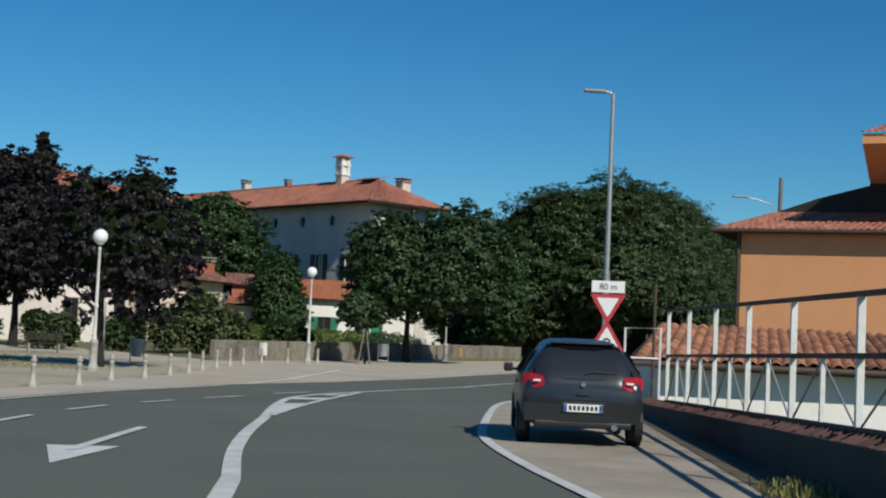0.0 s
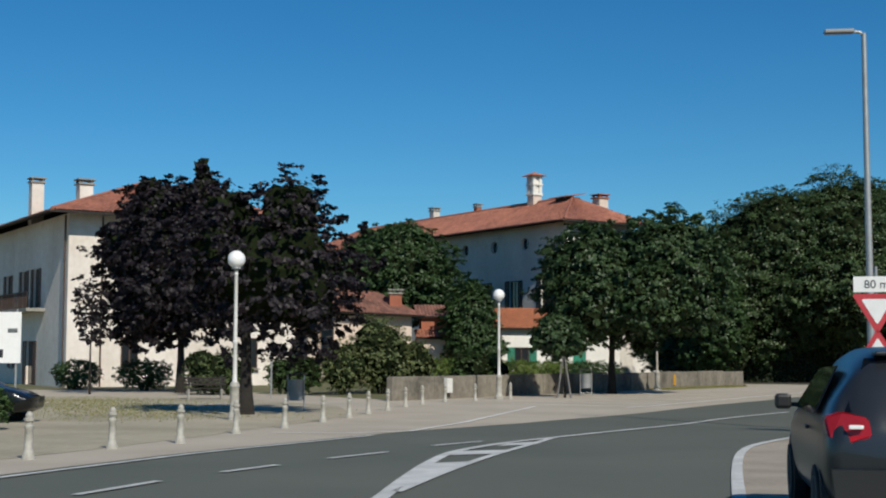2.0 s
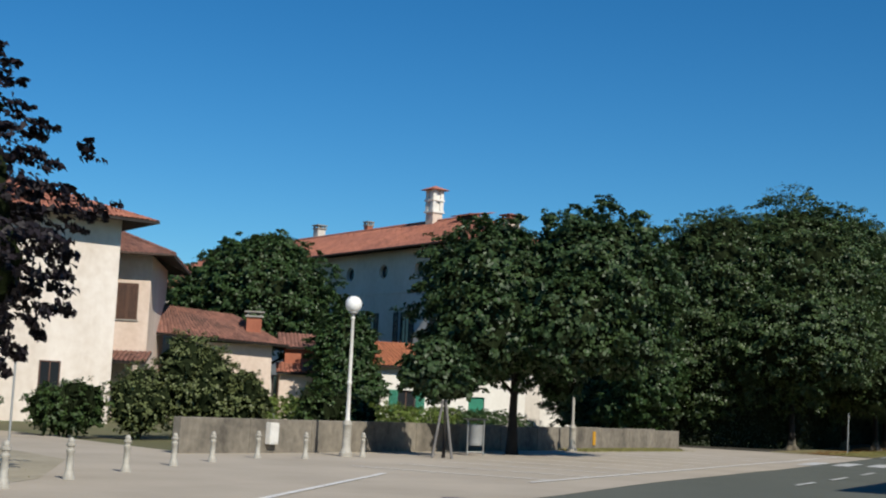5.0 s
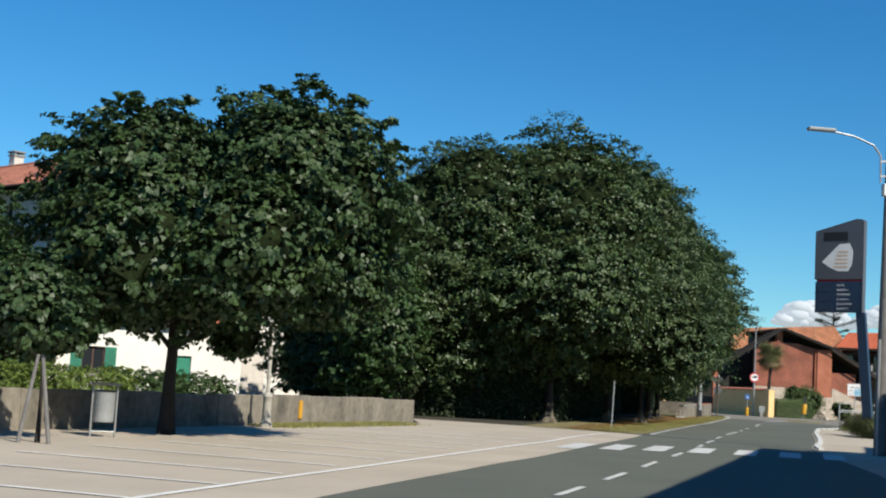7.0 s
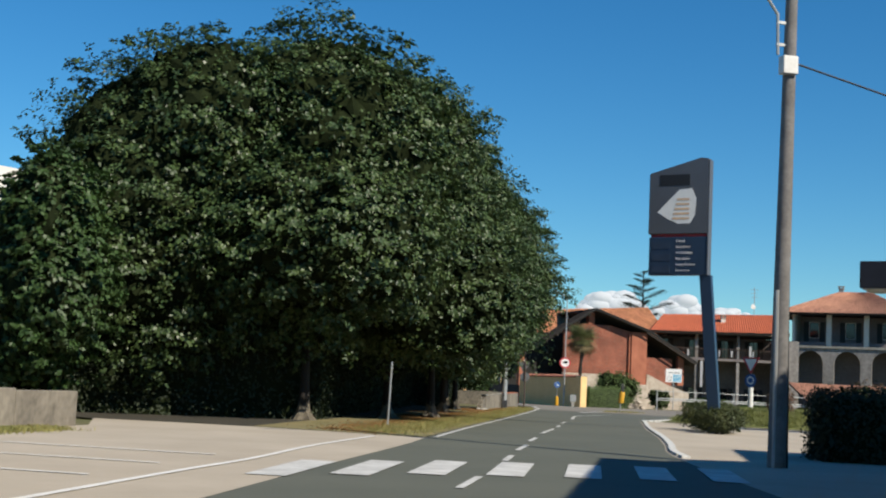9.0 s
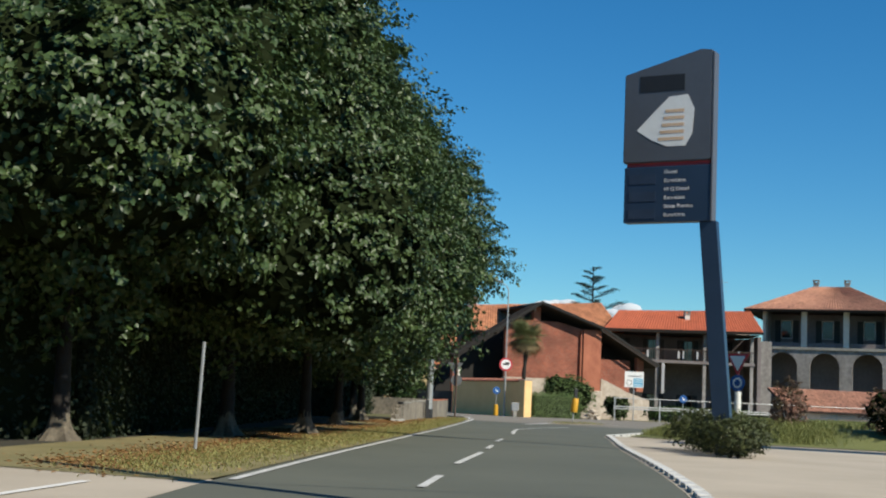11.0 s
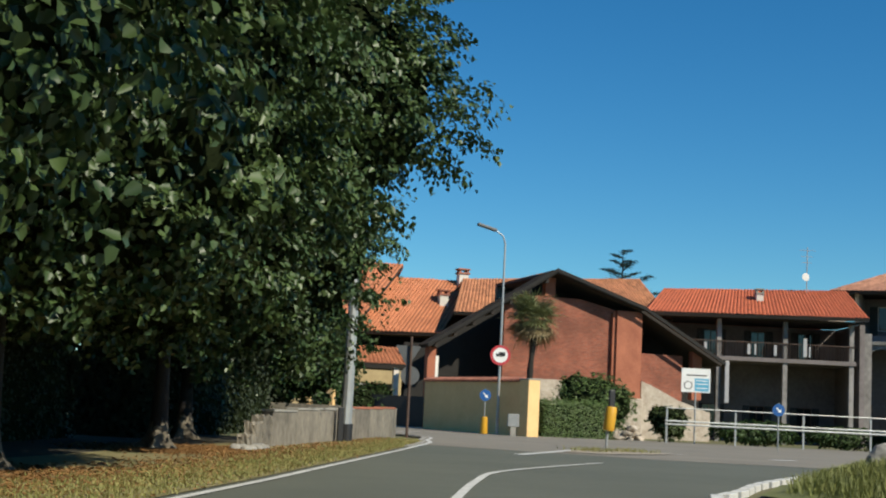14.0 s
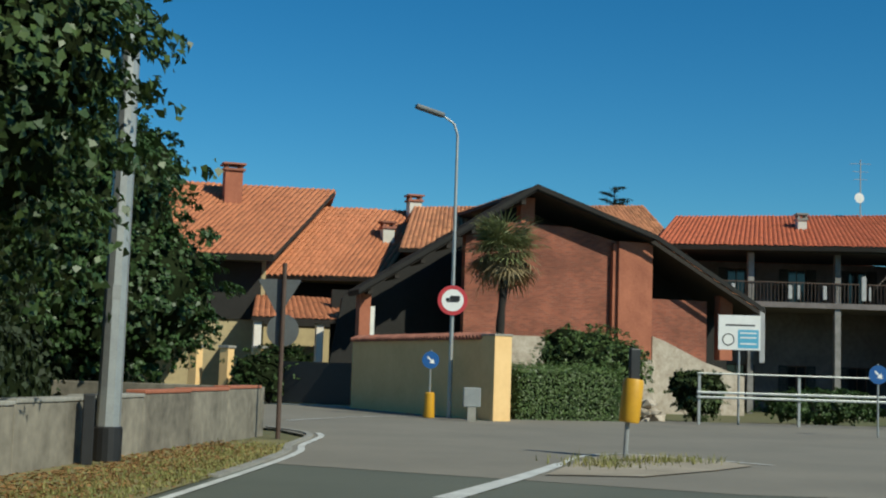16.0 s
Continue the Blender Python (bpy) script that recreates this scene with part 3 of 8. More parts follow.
def shrub(x, y, label, size, seed, mat=None, n=260, leaf=0.09, name="shrub", category="shrub", group="", per=26):
    """A low plant with stems and a loose crown; size = (rx, ry, height)."""
    rx, ry, h = size
    t = root(name, pose(x, y, ground_z(x, y)), label, category, group)
    rng = random.Random(seed)
    for k in range(7):
        bm = bmesh.new()
        a = k * 0.9 + rng.random()
        tube(bm, [(0.1 * math.cos(a), 0.1 * math.sin(a), -0.1), (rx * 0.3 * math.cos(a), ry * 0.3 * math.sin(a), h * 0.45), (rx * 0.6 * math.cos(a), ry * 0.6 * math.sin(a), h * 0.85)], [0.03, 0.02, 0.006], 5)
        part("stem", bm, BARK, t)
    lobes = [(0, 0, h * 0.5, rx * 0.85, ry * 0.85, h * 0.5)]
    for k in range(4):
        a = k * 1.7 + rng.random()
        lobes.append((rx * 0.45 * math.cos(a), ry * 0.45 * math.sin(a), h * rng.uniform(0.4, 0.7), rx * 0.5, ry * 0.5, h * 0.36))
    crown("foliage", lobes, n, 46, 0.24 * max(0.6, min(1.5, min(h, 1.7 * rx) / 1.4)), leaf, mat or BUSH_LEAF, t, seed, 0.4, 0.75, 0.12, gap=1.15)
    return t


def tile_sheet(name, eave0, eave1, ridge0, ridge1, mat, parent, pitch=0.24, course=0.36, relief=0.055, label="", single=0):
    """A pan-and-cover tile slope between an eave line and a ridge line: arched tiles in overlapping courses.
    The first 'single' columns become tiles of their own."""
    e0, e1, r0, r1 = (np.array(p, float) for p in (eave0, eave1, ridge0, ridge1))
    width = max(np.linalg.norm(e1 - e0), np.linalg.norm(r1 - r0))
    rise = 0.5 * (np.linalg.norm(r0 - e0) + np.linalg.norm(r1 - e1))
    cols, rows = max(2, int(round(width / pitch))), max(2, int(round(rise / course)))
    nor = np.cross(e1 - e0, (r0 + r1) / 2 - (e0 + e1) / 2)
    nor /= np.linalg.norm(nor)
    if nor[2] < 0:
        nor = -nor
    rng = np.random.default_rng(cols * 31 + rows)
    S = 4
    prof = np.array([math.sin(math.pi * k / S) for k in range(S + 1)])
    verts, quads = [], []
    base = 0
    shared = None
    for i in range(cols):
        for j in range(rows):
            v0, v1 = j / rows, min((j + 1.18) / rows, 1.0)
            lift = rng.normal(0, 0.007)
            turn = rng.normal(0, 0.012)
            u = (i + 0.5) / cols
            a, b = e0 + (e1 - e0) * u, r0 + (r1 - r0) * u
            if i < single:
                run = (b - a) / np.linalg.norm(b - a)
                cross = np.cross(run, nor)
                if shared is None:
                    w, L = 0.46 * pitch, 1.16 * np.linalg.norm(b - a) / rows
                    ring = [(x, y, z) for y, t in ((0, 0.02), (L, 0.0)) for x, z in [(-w + 2 * w * k / S, relief * prof[k] + t) for k in range(S + 1)]]
                    ring += [(x, y, z - 0.016) for x, y, z in ring]
                    f = []
                    n = S + 1
                    for k in range(S):
                        f += [(k, k + 1, n + k + 1, n + k), (2 * n + k + 1, 2 * n + k, 3 * n + k, 3 * n + k + 1), (k + 1, k, 2 * n + k, 2 * n + k + 1)]
                    shared = bpy.data.meshes.new("tile")
                    shared.from_pydata(ring, [], f)
                    shared.materials.append(mat)
                p = a + (b - a) * v0 + nor * lift
                ob = new("tile", shared)
                ob.parent = parent
                c2 = cross + run * turn
                c2 /= np.linalg.norm(c2)
                r2 = np.cross(nor, c2)
                ob.matrix_basis = Matrix(((c2[0], r2[0], nor[0], p[0]), (c2[1], r2[1], nor[1], p[1]), (c2[2], r2[2], nor[2], p[2]), (0, 0, 0, 1)))
                continue
            for v, t in ((v0, 0.018), (v1, 0.0)):
                for k in range(S + 1):
                    u = (i + 0.04 + 0.92 * k / S + (turn if t else 0)) / cols
                    q = e0 + (e1 - e0) * u
                    s = r0 + (r1 - r0) * u
                    verts.append(q + (s - q) * v + nor * (relief * prof[k] + t + lift))
            for k in range(S):
                quads.append((base + k, base + k + 1, base + S + 1 + k + 1, base + S + 1 + k))
            base += 2 * (S + 1)
    if not quads:
        return None
    ob = mesh_from_arrays(name, np.array(verts), quads, mat, parent)
    tagged(ob, label, kind="stuff")
    return ob


def slab(bm, a, b, c, d, thick):
    """A flat board under four corners."""
    P = [Vector(p) for p in (a, b, c, d)]
    n = (P[1] - P[0]).cross(P[3] - P[0]).normalized()
    if n.z < 0:
        n = -n
    prism(bm, [p - n * 0.012 for p in P], -n * thick)
    return bm


def wall_cells(bm, width, z0, z1, thick, holes, y=0.0):
    """An upright wall in local x, its outer face at y, with openings (x0, x1, z0, z1) right through it, as one closed skin."""
    xs = sorted({0.0, width, *[v for h in holes for v in h[:2]]})
    zs = sorted({z0, z1, *[v for h in holes for v in h[2:4]]})
    nx, nz = len(xs) - 1, len(zs) - 1
    verts = {}

    def vert(i, j, s):
        if (i, j, s) not in verts:
            verts[(i, j, s)] = bm.verts.new((xs[i], y + s * thick, zs[j]))
        return verts[(i, j, s)]

    def solid(i, j):
        if not (0 <= i < nx and 0 <= j < nz):
            return False
        a, b = (xs[i] + xs[i + 1]) / 2, (zs[j] + zs[j + 1]) / 2
        return not any(h[0] < a < h[1] and h[2] < b < h[3] for h in holes)

    for i in range(nx):
        for j in range(nz):
            if not solid(i, j):
                continue
            bm.faces.new((vert(i, j, 0), vert(i + 1, j, 0), vert(i + 1, j + 1, 0), vert(i, j + 1, 0)))
            bm.faces.new((vert(i, j, 1), vert(i, j + 1, 1), vert(i + 1, j + 1, 1), vert(i + 1, j, 1)))
            for di, dj, a, b in ((-1, 0, (i, j), (i, j + 1)), (1, 0, (i + 1, j + 1), (i + 1, j)), (0, -1, (i + 1, j), (i, j)), (0, 1, (i, j + 1), (i + 1, j + 1))):
                if not solid(i + di, j + dj):
                    bm.faces.new((vert(*a, 0), vert(*b, 0), vert(*b, 1), vert(*a, 1)))
    return bm


def window(parent, x, z, w, h, y=0.0, shutters=None, open_shutters=True, sill=True, m=None, frame_mat=None):
    """A window part: frame, pane, sill and shutters, in the wall's local space."""
    m = m or Matrix()
    bm = bmesh.new()
    t = 0.06
    for b in ((x, x + t, z, z + h), (x + w - t, x + w, z, z + h), (x + t, x + w - t, z, z + t), (x + t, x + w - t, z + h - t, z + h), (x + w / 2 - t / 2, x + w / 2 + t / 2, z + t, z + h - t)):
        box(bm, b[0], b[1], y + 0.14, y + 0.20, b[2], b[3])
    bm.transform(m)
    win = part("window", bm, frame_mat or SHUTTER_BROWN, parent)
    bm = box_bm(x + t, x + w - t, y + 0.16, y + 0.175, z + t, z + h - t)
    bm.transform(m)
    part("pane", bm, WINDOW_GLASS, win)
    if sill:
        bm = box_bm(x - 0.08, x + w + 0.08, y - 0.07, y + 0.13, z - 0.08, z - 0.003)
        bm.transform(m)
        part("sill", bm, CONCRETE, win)
    if shutters:
        sw = w / 2
        for x0 in ((x - sw, x + w) if open_shutters else (x, x + w / 2)):
            bm = bmesh.new()
            yy = y - 0.045 if open_shutters else y + 0.03
            for a, b, c, d in ((x0 + 0.01, x0 + 0.07, z, z + h), (x0 + sw - 0.07, x0 + sw - 0.01, z, z + h), (x0 + 0.07, x0 + sw - 0.07, z, z + 0.08), (x0 + 0.07, x0 + sw - 0.07, z + h - 0.08, z + h)):
                box(bm, a, b, yy, yy + 0.04, c, d)
            k = z + 0.1
            while k < z + h - 0.12:
                box(bm, x0 + 0.07, x0 + sw - 0.07, yy + 0.008, yy + 0.03, k, k + 0.055)
                k += 0.075
            bm.transform(m)
            part("shutter", bm, shutters, win)
    return win


def local(x, y, z, tx, ty):
    """Local frame of a facade: x runs along (tx, ty), y goes into the house (to its left), z up."""
    t = Vector((tx, ty)).normalized()
    return Matrix(((t.x, -t.y, 0, x), (t.y, t.x, 0, y), (0, 0, 1, z), (0, 0, 0, 1)))


def chimney(parent, x, y, z0, z1, w=0.7, cap="flat", mat=None, m=None):
    bm = bmesh.new()
    box(bm, x - w / 2, x + w / 2, y - w / 2, y + w / 2, z0, z1 - 0.35)
    c = part("chimney", bm, mat or PLASTER_GREY, parent)
    bm = bmesh.new()
    box(bm, x - w * 0.62, x + w * 0.62, y - w * 0.62, y + w * 0.62, z1 - 0.35, z1 - 0.25)
    for sx in (-1, 1):
        for sy in (-1, 1):
            box(bm, x + sx * w * 0.42 - 0.06, x + sx * w * 0.42 + 0.06, y + sy * w * 0.42 - 0.06, y + sy * w * 0.42 + 0.06, z1 - 0.25, z1 - 0.08)
    box(bm, x - w * 0.66, x + w * 0.66, y - w * 0.66, y + w * 0.66, z1 - 0.08, z1)
    part("chimney_cap", bm, TILE if cap == "tile" else CONCRETE, c)
    return c


def coping_row(parent, length, n, h, thick, mid=None, mat=None):
    """A row of cover tiles laid across a wall top."""
    c = thick / 2 if mid is None else mid
    half = thick / 2 + 0.1
    bm = tube(bmesh.new(), [(0, -half, 0.0), (0, 0, 0.10), (0, half, 0.0)], [0.088, 0.094, 0.088], 7)
    me = bpy.data.meshes.new("tile")
    bm.to_mesh(me)
    bm.free()
    me.materials.append(mat or TILE)
    rng = random.Random(n)
    for k in range(n):
        ob = new("tile", me)
        ob.parent = parent
        ob.matrix_basis = pose((k + 0.5) * length / n, c, h + 0.03 + rng.uniform(-0.008, 0.008), 0, rng.uniform(-3, 3), rng.uniform(-3, 3))


def rear_slope(parent, ridge0, ridge1, eave0, eave1, mat, wall_mat):
    """The far slope of a roof, with the rear wall below its eave."""
    part("rear_roof", slab(bmesh.new(), eave0, eave1, ridge1, ridge0, 0.15), mat, parent)
    x0, x1 = min(eave0[0], eave1[0]) + 0.4, max(eave0[0], eave1[0]) - 0.4
    y = min(eave0[1], eave1[1]) - 0.6
    part("rear_wall", box_bm(x0, x1, y - 0.3, y, -0.3, min(eave0[2], eave1[2]) - 0.05), wall_mat, parent)


def post_root(name, x, y, label, category, group=""):
    return root(name, pose(x, y, ground_z(x, y)), label, category, group)


# ---- ground, road and paving ----
def build_ground():
    xs = np.unique(np.concatenate([np.linspace(-2500, -120, 12), np.linspace(-120, 160, 141), np.linspace(160, 2500, 12), [6.0, 6.6]]))
    ys = np.unique(np.concatenate([np.linspace(-2500, -60, 12), np.linspace(-60, 260, 161), np.linspace(260, 2500, 12)]))
    verts = np.array([(x, y, ground_z(x, y) - 0.05) for y in ys for x in xs])
    nx = len(xs)
    quads = [(j * nx + i, j * nx + i + 1, (j + 1) * nx + i + 1, (j + 1) * nx + i) for j in range(len(ys) - 1) for i in range(nx - 1)]
    g = mesh_from_arrays("ground", verts, quads, EARTH)
    tagged(g, "dry grass and bare earth between the paved areas", "ground", kind="structure")


build_ground()

LEFT_EDGE = [(-11, -40), (-9, 0), (-7.6, 15), (-6.7, 25), (-6.0, 31), (-4.9, 35.3), (-3.6, 39.8), (-0.9, 47.0), (1.5, 52.2), (4.2, 59.8), (7.9, 68.8), (9.8, 73), (13.1, 81), (16.3, 88.7), (18.4, 94.2), (23.6, 107), (31, 125), (38.9, 144), (40.3, 148.5), (41.4, 151.9), (41.2, 154.2), (39.5, 157.5), (30, 172)]
RIGHT_EDGE = [(4, -40), (3.0, 0), (2.5, 12), (2.0, 18), (1.85, 22), (2.1, 26), (2.9, 33.8), (3.9, 37.6), (5.6, 41.5), (9.2, 50), (13.4, 60), (17.4, 71), (20.4, 81), (22.8, 88.2), (24.9, 93.0), (27.5, 99.2), (31.7, 109.6), (34.6, 116.4), (36.4, 120.6), (37.6, 123.4), (39.1, 125.4), (41.5, 128.6), (45.5, 132.8), (50.3, 136.4), (58, 138.6), (80, 138.5), (120, 130)]
left_curve = [(p.x, p.y) for p in smooth_line([(x, y, 0) for x, y in LEFT_EDGE])]
right_curve = [(p.x, p.y) for p in smooth_line([(x, y, 0) for x, y in RIGHT_EDGE])]
sheet("road", left_curve + [(44.5, 177.5), (50.8, 165.6), (56.3, 164.0), (63.5, 163.0), (90, 160), (140, 150)] + right_curve[::-1], ASPHALT, 0.0, "grey asphalt road curving past the square to a junction")
sheet("pavement", [(-60, 20), (-8.5, 8)] + [p for p in left_curve if 12 < p[1] < 93] + [(13.5, 95.6), (9.2, 97.5), (9.0, 92.6), (-7.6, 64.2), (-16, 74), (-31, 77), (-60, 92)], LIGHT_ASPHALT, 0.004, "pale worn asphalt of the square and its car park")
sheet("trodden_ground", [(-7.9, 29.6), (-7.35, 33.6), (-7.0, 38.6), (-6.75, 45), (-6.6, 50.5), (-8.4, 57.2), (-13.6, 64.4), (-20, 67.0), (-29, 66.2), (-36, 58), (-33, 44), (-21, 33), (-13.5, 29.8)], material("trodden_dry_grass", (0.44, 0.385, 0.285), (0.26, 0.23, 0.155), 0.95, scale=0.28, fine=7, mix=0.75, bump=0.5), 0.009, "trodden dry grass and dust behind the bollards")
sheet("lay_by", [p for p in right_curve if 8 < p[1] < 42] + [(6.6, 41.5), (6.3, 34.2), (5.1, 19.8), (4.1, 8)], GRAVEL, 0.006, "pale gravel lay-by beside the road")
sheet("soil_strip", [(3.5, 8), (3.75, 12), (3.95, 16), (4.35, 20), (4.75, 24), (5.1, 27.5), (5.75, 34), (6.2, 34), (5.08, 19.8), (4.1, 8)], material("bare_brown_soil", (0.13, 0.10, 0.065), (0.07, 0.055, 0.036), 0.95, scale=0.8, fine=9, mix=0.7, bump=0.6), 0.012, "bare brown soil along the foot of the parapet")
sheet("forecourt", [p for p in right_curve if 55 < p[1] < 124.6] + [(40.6, 122), (44, 118.5), (60, 112), (52, 70), (30, 52)], LIGHT_ASPHALT, 0.004, "pale concrete forecourt of the filling station")
LAWN = [(39.4, 124.9), (41.7, 128.1), (45.7, 132.3), (50.4, 135.9), (58, 138.1), (80, 138.0), (80, 104), (60, 108), (46, 115.0), (41.2, 119.4), (39.5, 122.2)]


def lawn_z(x, y):
    """Height of the raised lawn, falling off towards its edge."""
    d = 9.0
    inside = False
    for a, b in zip(LAWN, LAWN[1:] + LAWN[:1]):
        dx, dy = b[0] - a[0], b[1] - a[1]
        if (a[1] > y) != (b[1] > y) and x < a[0] + dx * (y - a[1]) / dy:
            inside = not inside
        u = max(0.0, min(1.0, ((x - a[0]) * dx + (y - a[1]) * dy) / (dx * dx + dy * dy)))
        d = min(d, math.hypot(x - a[0] - u * dx, y - a[1] - u * dy))
    u = min(1.0, d / 3.2) if inside else 0.0
    return ground_z(0, y) + 0.03 + 0.68 * u * u * (3 - 2 * u)


def raised_lawn():
    bm = bmesh.new()
    bm.faces.new([bm.verts.new((x, y, 0)) for x, y in LAWN])
    for k in range(0, 46):
        for no, co in (((1, 0, 0), (39 + k * 0.9, 0, 0)), ((0, 1, 0), (0, 104 + k * 0.8, 0))):
            bmesh.ops.bisect_plane(bm, geom=bm.verts[:] + bm.edges[:] + bm.faces[:], plane_co=co, plane_no=no)
    for v in bm.verts:
        v.co.z = lawn_z(v.co.x, v.co.y)
    bmesh.ops.recalc_face_normals(bm, faces=bm.faces)
    if sum(f.normal.z for f in bm.faces) < 0:
        bmesh.ops.reverse_faces(bm, faces=bm.faces[:])
    soil = material("lawn_soil", (0.17, 0.18, 0.058), (0.10, 0.12, 0.036), 0.95, scale=0.6, fine=10, mix=0.6, bump=0.5)
    tagged(link("lawn", bm, soil, smooth=True), "green raised lawn on the tip beside the junction", "lawn", kind="structure")


raised_lawn()
sheet("verge", [(13.5, 95.7), (17.6, 92.4)] + [p for p in left_curve if 93 < p[1] < 150] + [(40.0, 150.0), (34.6, 142.5), (31, 136), (22, 116), (15.6, 101)], material("verge_earth", (0.24, 0.195, 0.09), (0.14, 0.13, 0.05), 0.95, scale=0.7, fine=10, mix=0.6, bump=0.6), 0.012, "dry roadside grass verge strewn with fallen leaves")
# The crowns' shade on this floor is painted into the soil.
sheet("tree_floor", [(9.0, 97.4), (13.5, 95.7), (15.6, 101), (22, 116), (31, 136), (34.6, 142.8), (26, 150), (0, 112)], SHADE_SOIL, 0.008, "bare soil under the lime trees, coloured dark for their shade")


def marking(name, bm, label, mat=None):
    return tagged(link(name, bm, mat or MARKING), label, "road marking", kind="structure")


# painted lines
bm = ribbon(bmesh.new(), smooth_line([(-0.75, 15.2, 0), (-1.08, 18.2, 0), (-1.30, 21.4, 0), (-1.42, 24.6, 0), (-1.58, 27.5, 0), (-1.70, 30.5, 0), (-1.62, 33.2, 0), (-1.05, 35.8, 0), (-0.25, 38.0, 0)]), 0.17)
ribbon(bm, smooth_line([(-1.40, 25.6, 0), (-1.24, 29.2, 0), (-1.0, 32.0, 0), (-0.6, 35.2, 0), (-0.25, 38.0, 0)]), 0.13)
ribbon(bm, smooth_line([(-0.25, 38.0, 0), (1.65, 43.0, 0), (4.0, 49.4, 0), (6.3, 54.2, 0)]), 0.16)
ribbon(bm, [(-0.75, 15.2), (-0.4, 10), (-0.2, 2), (-0.1, -20)], 0.18)
for P in (((-1.40, 26.0), (-1.28, 29.3), (-1.20, 30.8), (-1.66, 30.4), (-1.62, 28.2)), ((-1.6, 32.2), (-0.95, 32.7), (-0.88, 33.7), (-1.62, 33.2)), ((-1.12, 34.8), (-0.5, 35.4), (-0.38, 36.5), (-1.0, 35.7))):
    bm.faces.new([bm.verts.new((x, y, ground_z(0, y) + 0.013)) for x, y in P])
marking("centre_line", bm, "worn white hatched centre line of the curve")
bm = bmesh.new()
for a, b in (((-4.5, 21.2), (-4.5, 22.9)), ((-4.45, 24.7), (-4.25, 26.6)), ((-3.97, 28.15), (-3.65, 29.65)), ((-3.26, 31.1), (-2.68, 32.8)), ((-2.2, 34.7), (-1.5, 36.3)), ((-4.5, 17.4), (-4.5, 19.2)), ((-4.4, 13.0), (-4.5, 15.0))):
    ribbon(bm, [a, b], 0.12)
for a, b in (((11.6, 70.6), (12.6, 73.0)), ((13.9, 76.0), (14.9, 78.3)), ((16.8, 82.8), (17.6, 84.8)), ((18.5, 87.1), (19.7, 89.9)), ((20.6, 92.3), (21.7, 94.9)), ((23.2, 98.6), (25.6, 104.0)), ((26.6, 106.4), (27.6, 108.8)), ((29, 112.3), (30.2, 115.0)), ((9.6, 66.0), (10.6, 68.3)), ((7.8, 61.8), (8.7, 63.9))):
    ribbon(bm, smooth_line([(*a, 0), (*b, 0)], 3), 0.13)
marking("lane_dashes", bm, "short white lane dashes on the road")
bm = bmesh.new()
ribbon(bm, [(-2.62, 17.4), (-2.64, 21.3)], 0.13)
P = [(-3.0, 17.95), (-2.27, 18.1), (-2.45, 15.95)]
bm.faces.new([bm.verts.new((x, y, ground_z(0, y) + 0.010)) for x, y in P][::-1])
marking("lane_arrow", bm, "white painted lane arrow with worn edges")
bm = ribbon(bmesh.new(), [(x, y) for x, y in [(p[0] - 0.02, p[1]) for p in right_curve] if 14.5 < y < 43], 0.14)
marking("edge_line", bm, "white edge line along the outer side of the road")
bm = ribbon(bmesh.new(), [(p[0] + 0.3, p[1]) for p in left_curve if 24 < p[1] < 38.5], 0.12)
ribbon(bm, [(p[0] + 0.25, p[1]) for p in left_curve if 92 < p[1] < 153], 0.13)
marking("kerbside_line", bm, "thin white line along the near side of the road")
# car park bays
bm = ribbon(bmesh.new(), [(-6.1, 39.0), (-4.7, 38.9), (-3.4, 40.2), (-2.6, 48.5), (-1.7, 57.8)], 0.13)
ribbon(bm, smooth_line([(1.4, 57.0, 0), (4.7, 65.2, 0), (9.8, 77.0, 0), (11.6, 81.0, 0), (13.6, 86.2, 0), (16.2, 92.0, 0)]), 0.14)
for k in range(10):
    y = 58.3 + k * 2.62
    x = float(np.interp(y, (57.0, 65.2, 77.0, 81.0, 86.2), (1.4, 4.3, 9.0, 10.7, 13.0)))
    ribbon(bm, [(x, y), (x - 4.6, y + 2.3)], 0.13)
marking("parking_lines", bm, "thin white bay lines of the car park", FRESH_MARKING)
# crossing
for k in range(7):
    bm = bmesh.new()
    x, y = 11.35 + k * 1.36, 77.4 + min(k, 2) * 0.55 + (0.12 if k > 2 else 0)
    ribbon(bm, [(x, y), (x + 1.45, y + 3.6)], 0.62)
    marking("crossing_stripe", bm, "white zebra crossing stripe, worn at its ends")
bm = ribbon(bmesh.new(), smooth_line([(40.3, 138.9, 0), (42.4, 141.9, 0), (44.1, 144.5, 0)]), [0.34, 0.2])
ribbon(bm, smooth_line([(33.1, 121.7, 0), (35.0, 126.5, 0), (36.8, 130.1, 0), (41.3, 135.7, 0)]), 0.14)
ribbon(bm, smooth_line([(44.1, 144.5, 0), (45.5, 146.6, 0), (46.8, 146.9, 0), (48.2, 144.6, 0)]), 0.12)
ribbon(bm, smooth_line([(42.2, 158.6, 0), (46.5, 163.4, 0), (50.2, 164.2, 0)]), 0.12)
ribbon(bm, [(50.5, 143.2), (51.6, 143.6)], 0.4)
ribbon(bm, [(54, 142.6), (55.2, 142.9)], 0.4)
marking("junction_lines", bm, "white lines where the road meets the junction")
sheet("drain_channel", [(37.9, 121.5), (38.3, 121.2), (45.0, 113.2), (44.6, 112.9)], ASPHALT, 0.008, "dark drain channel across the forecourt")
# kerbs
bm = kerb_strip(bmesh.new(), [p for p in left_curve if 141 < p[1] < 155], 0.16, 0.035)
tagged(link("kerb", bm, CONCRETE), "low concrete kerb at the street corner", "kerb", kind="structure")
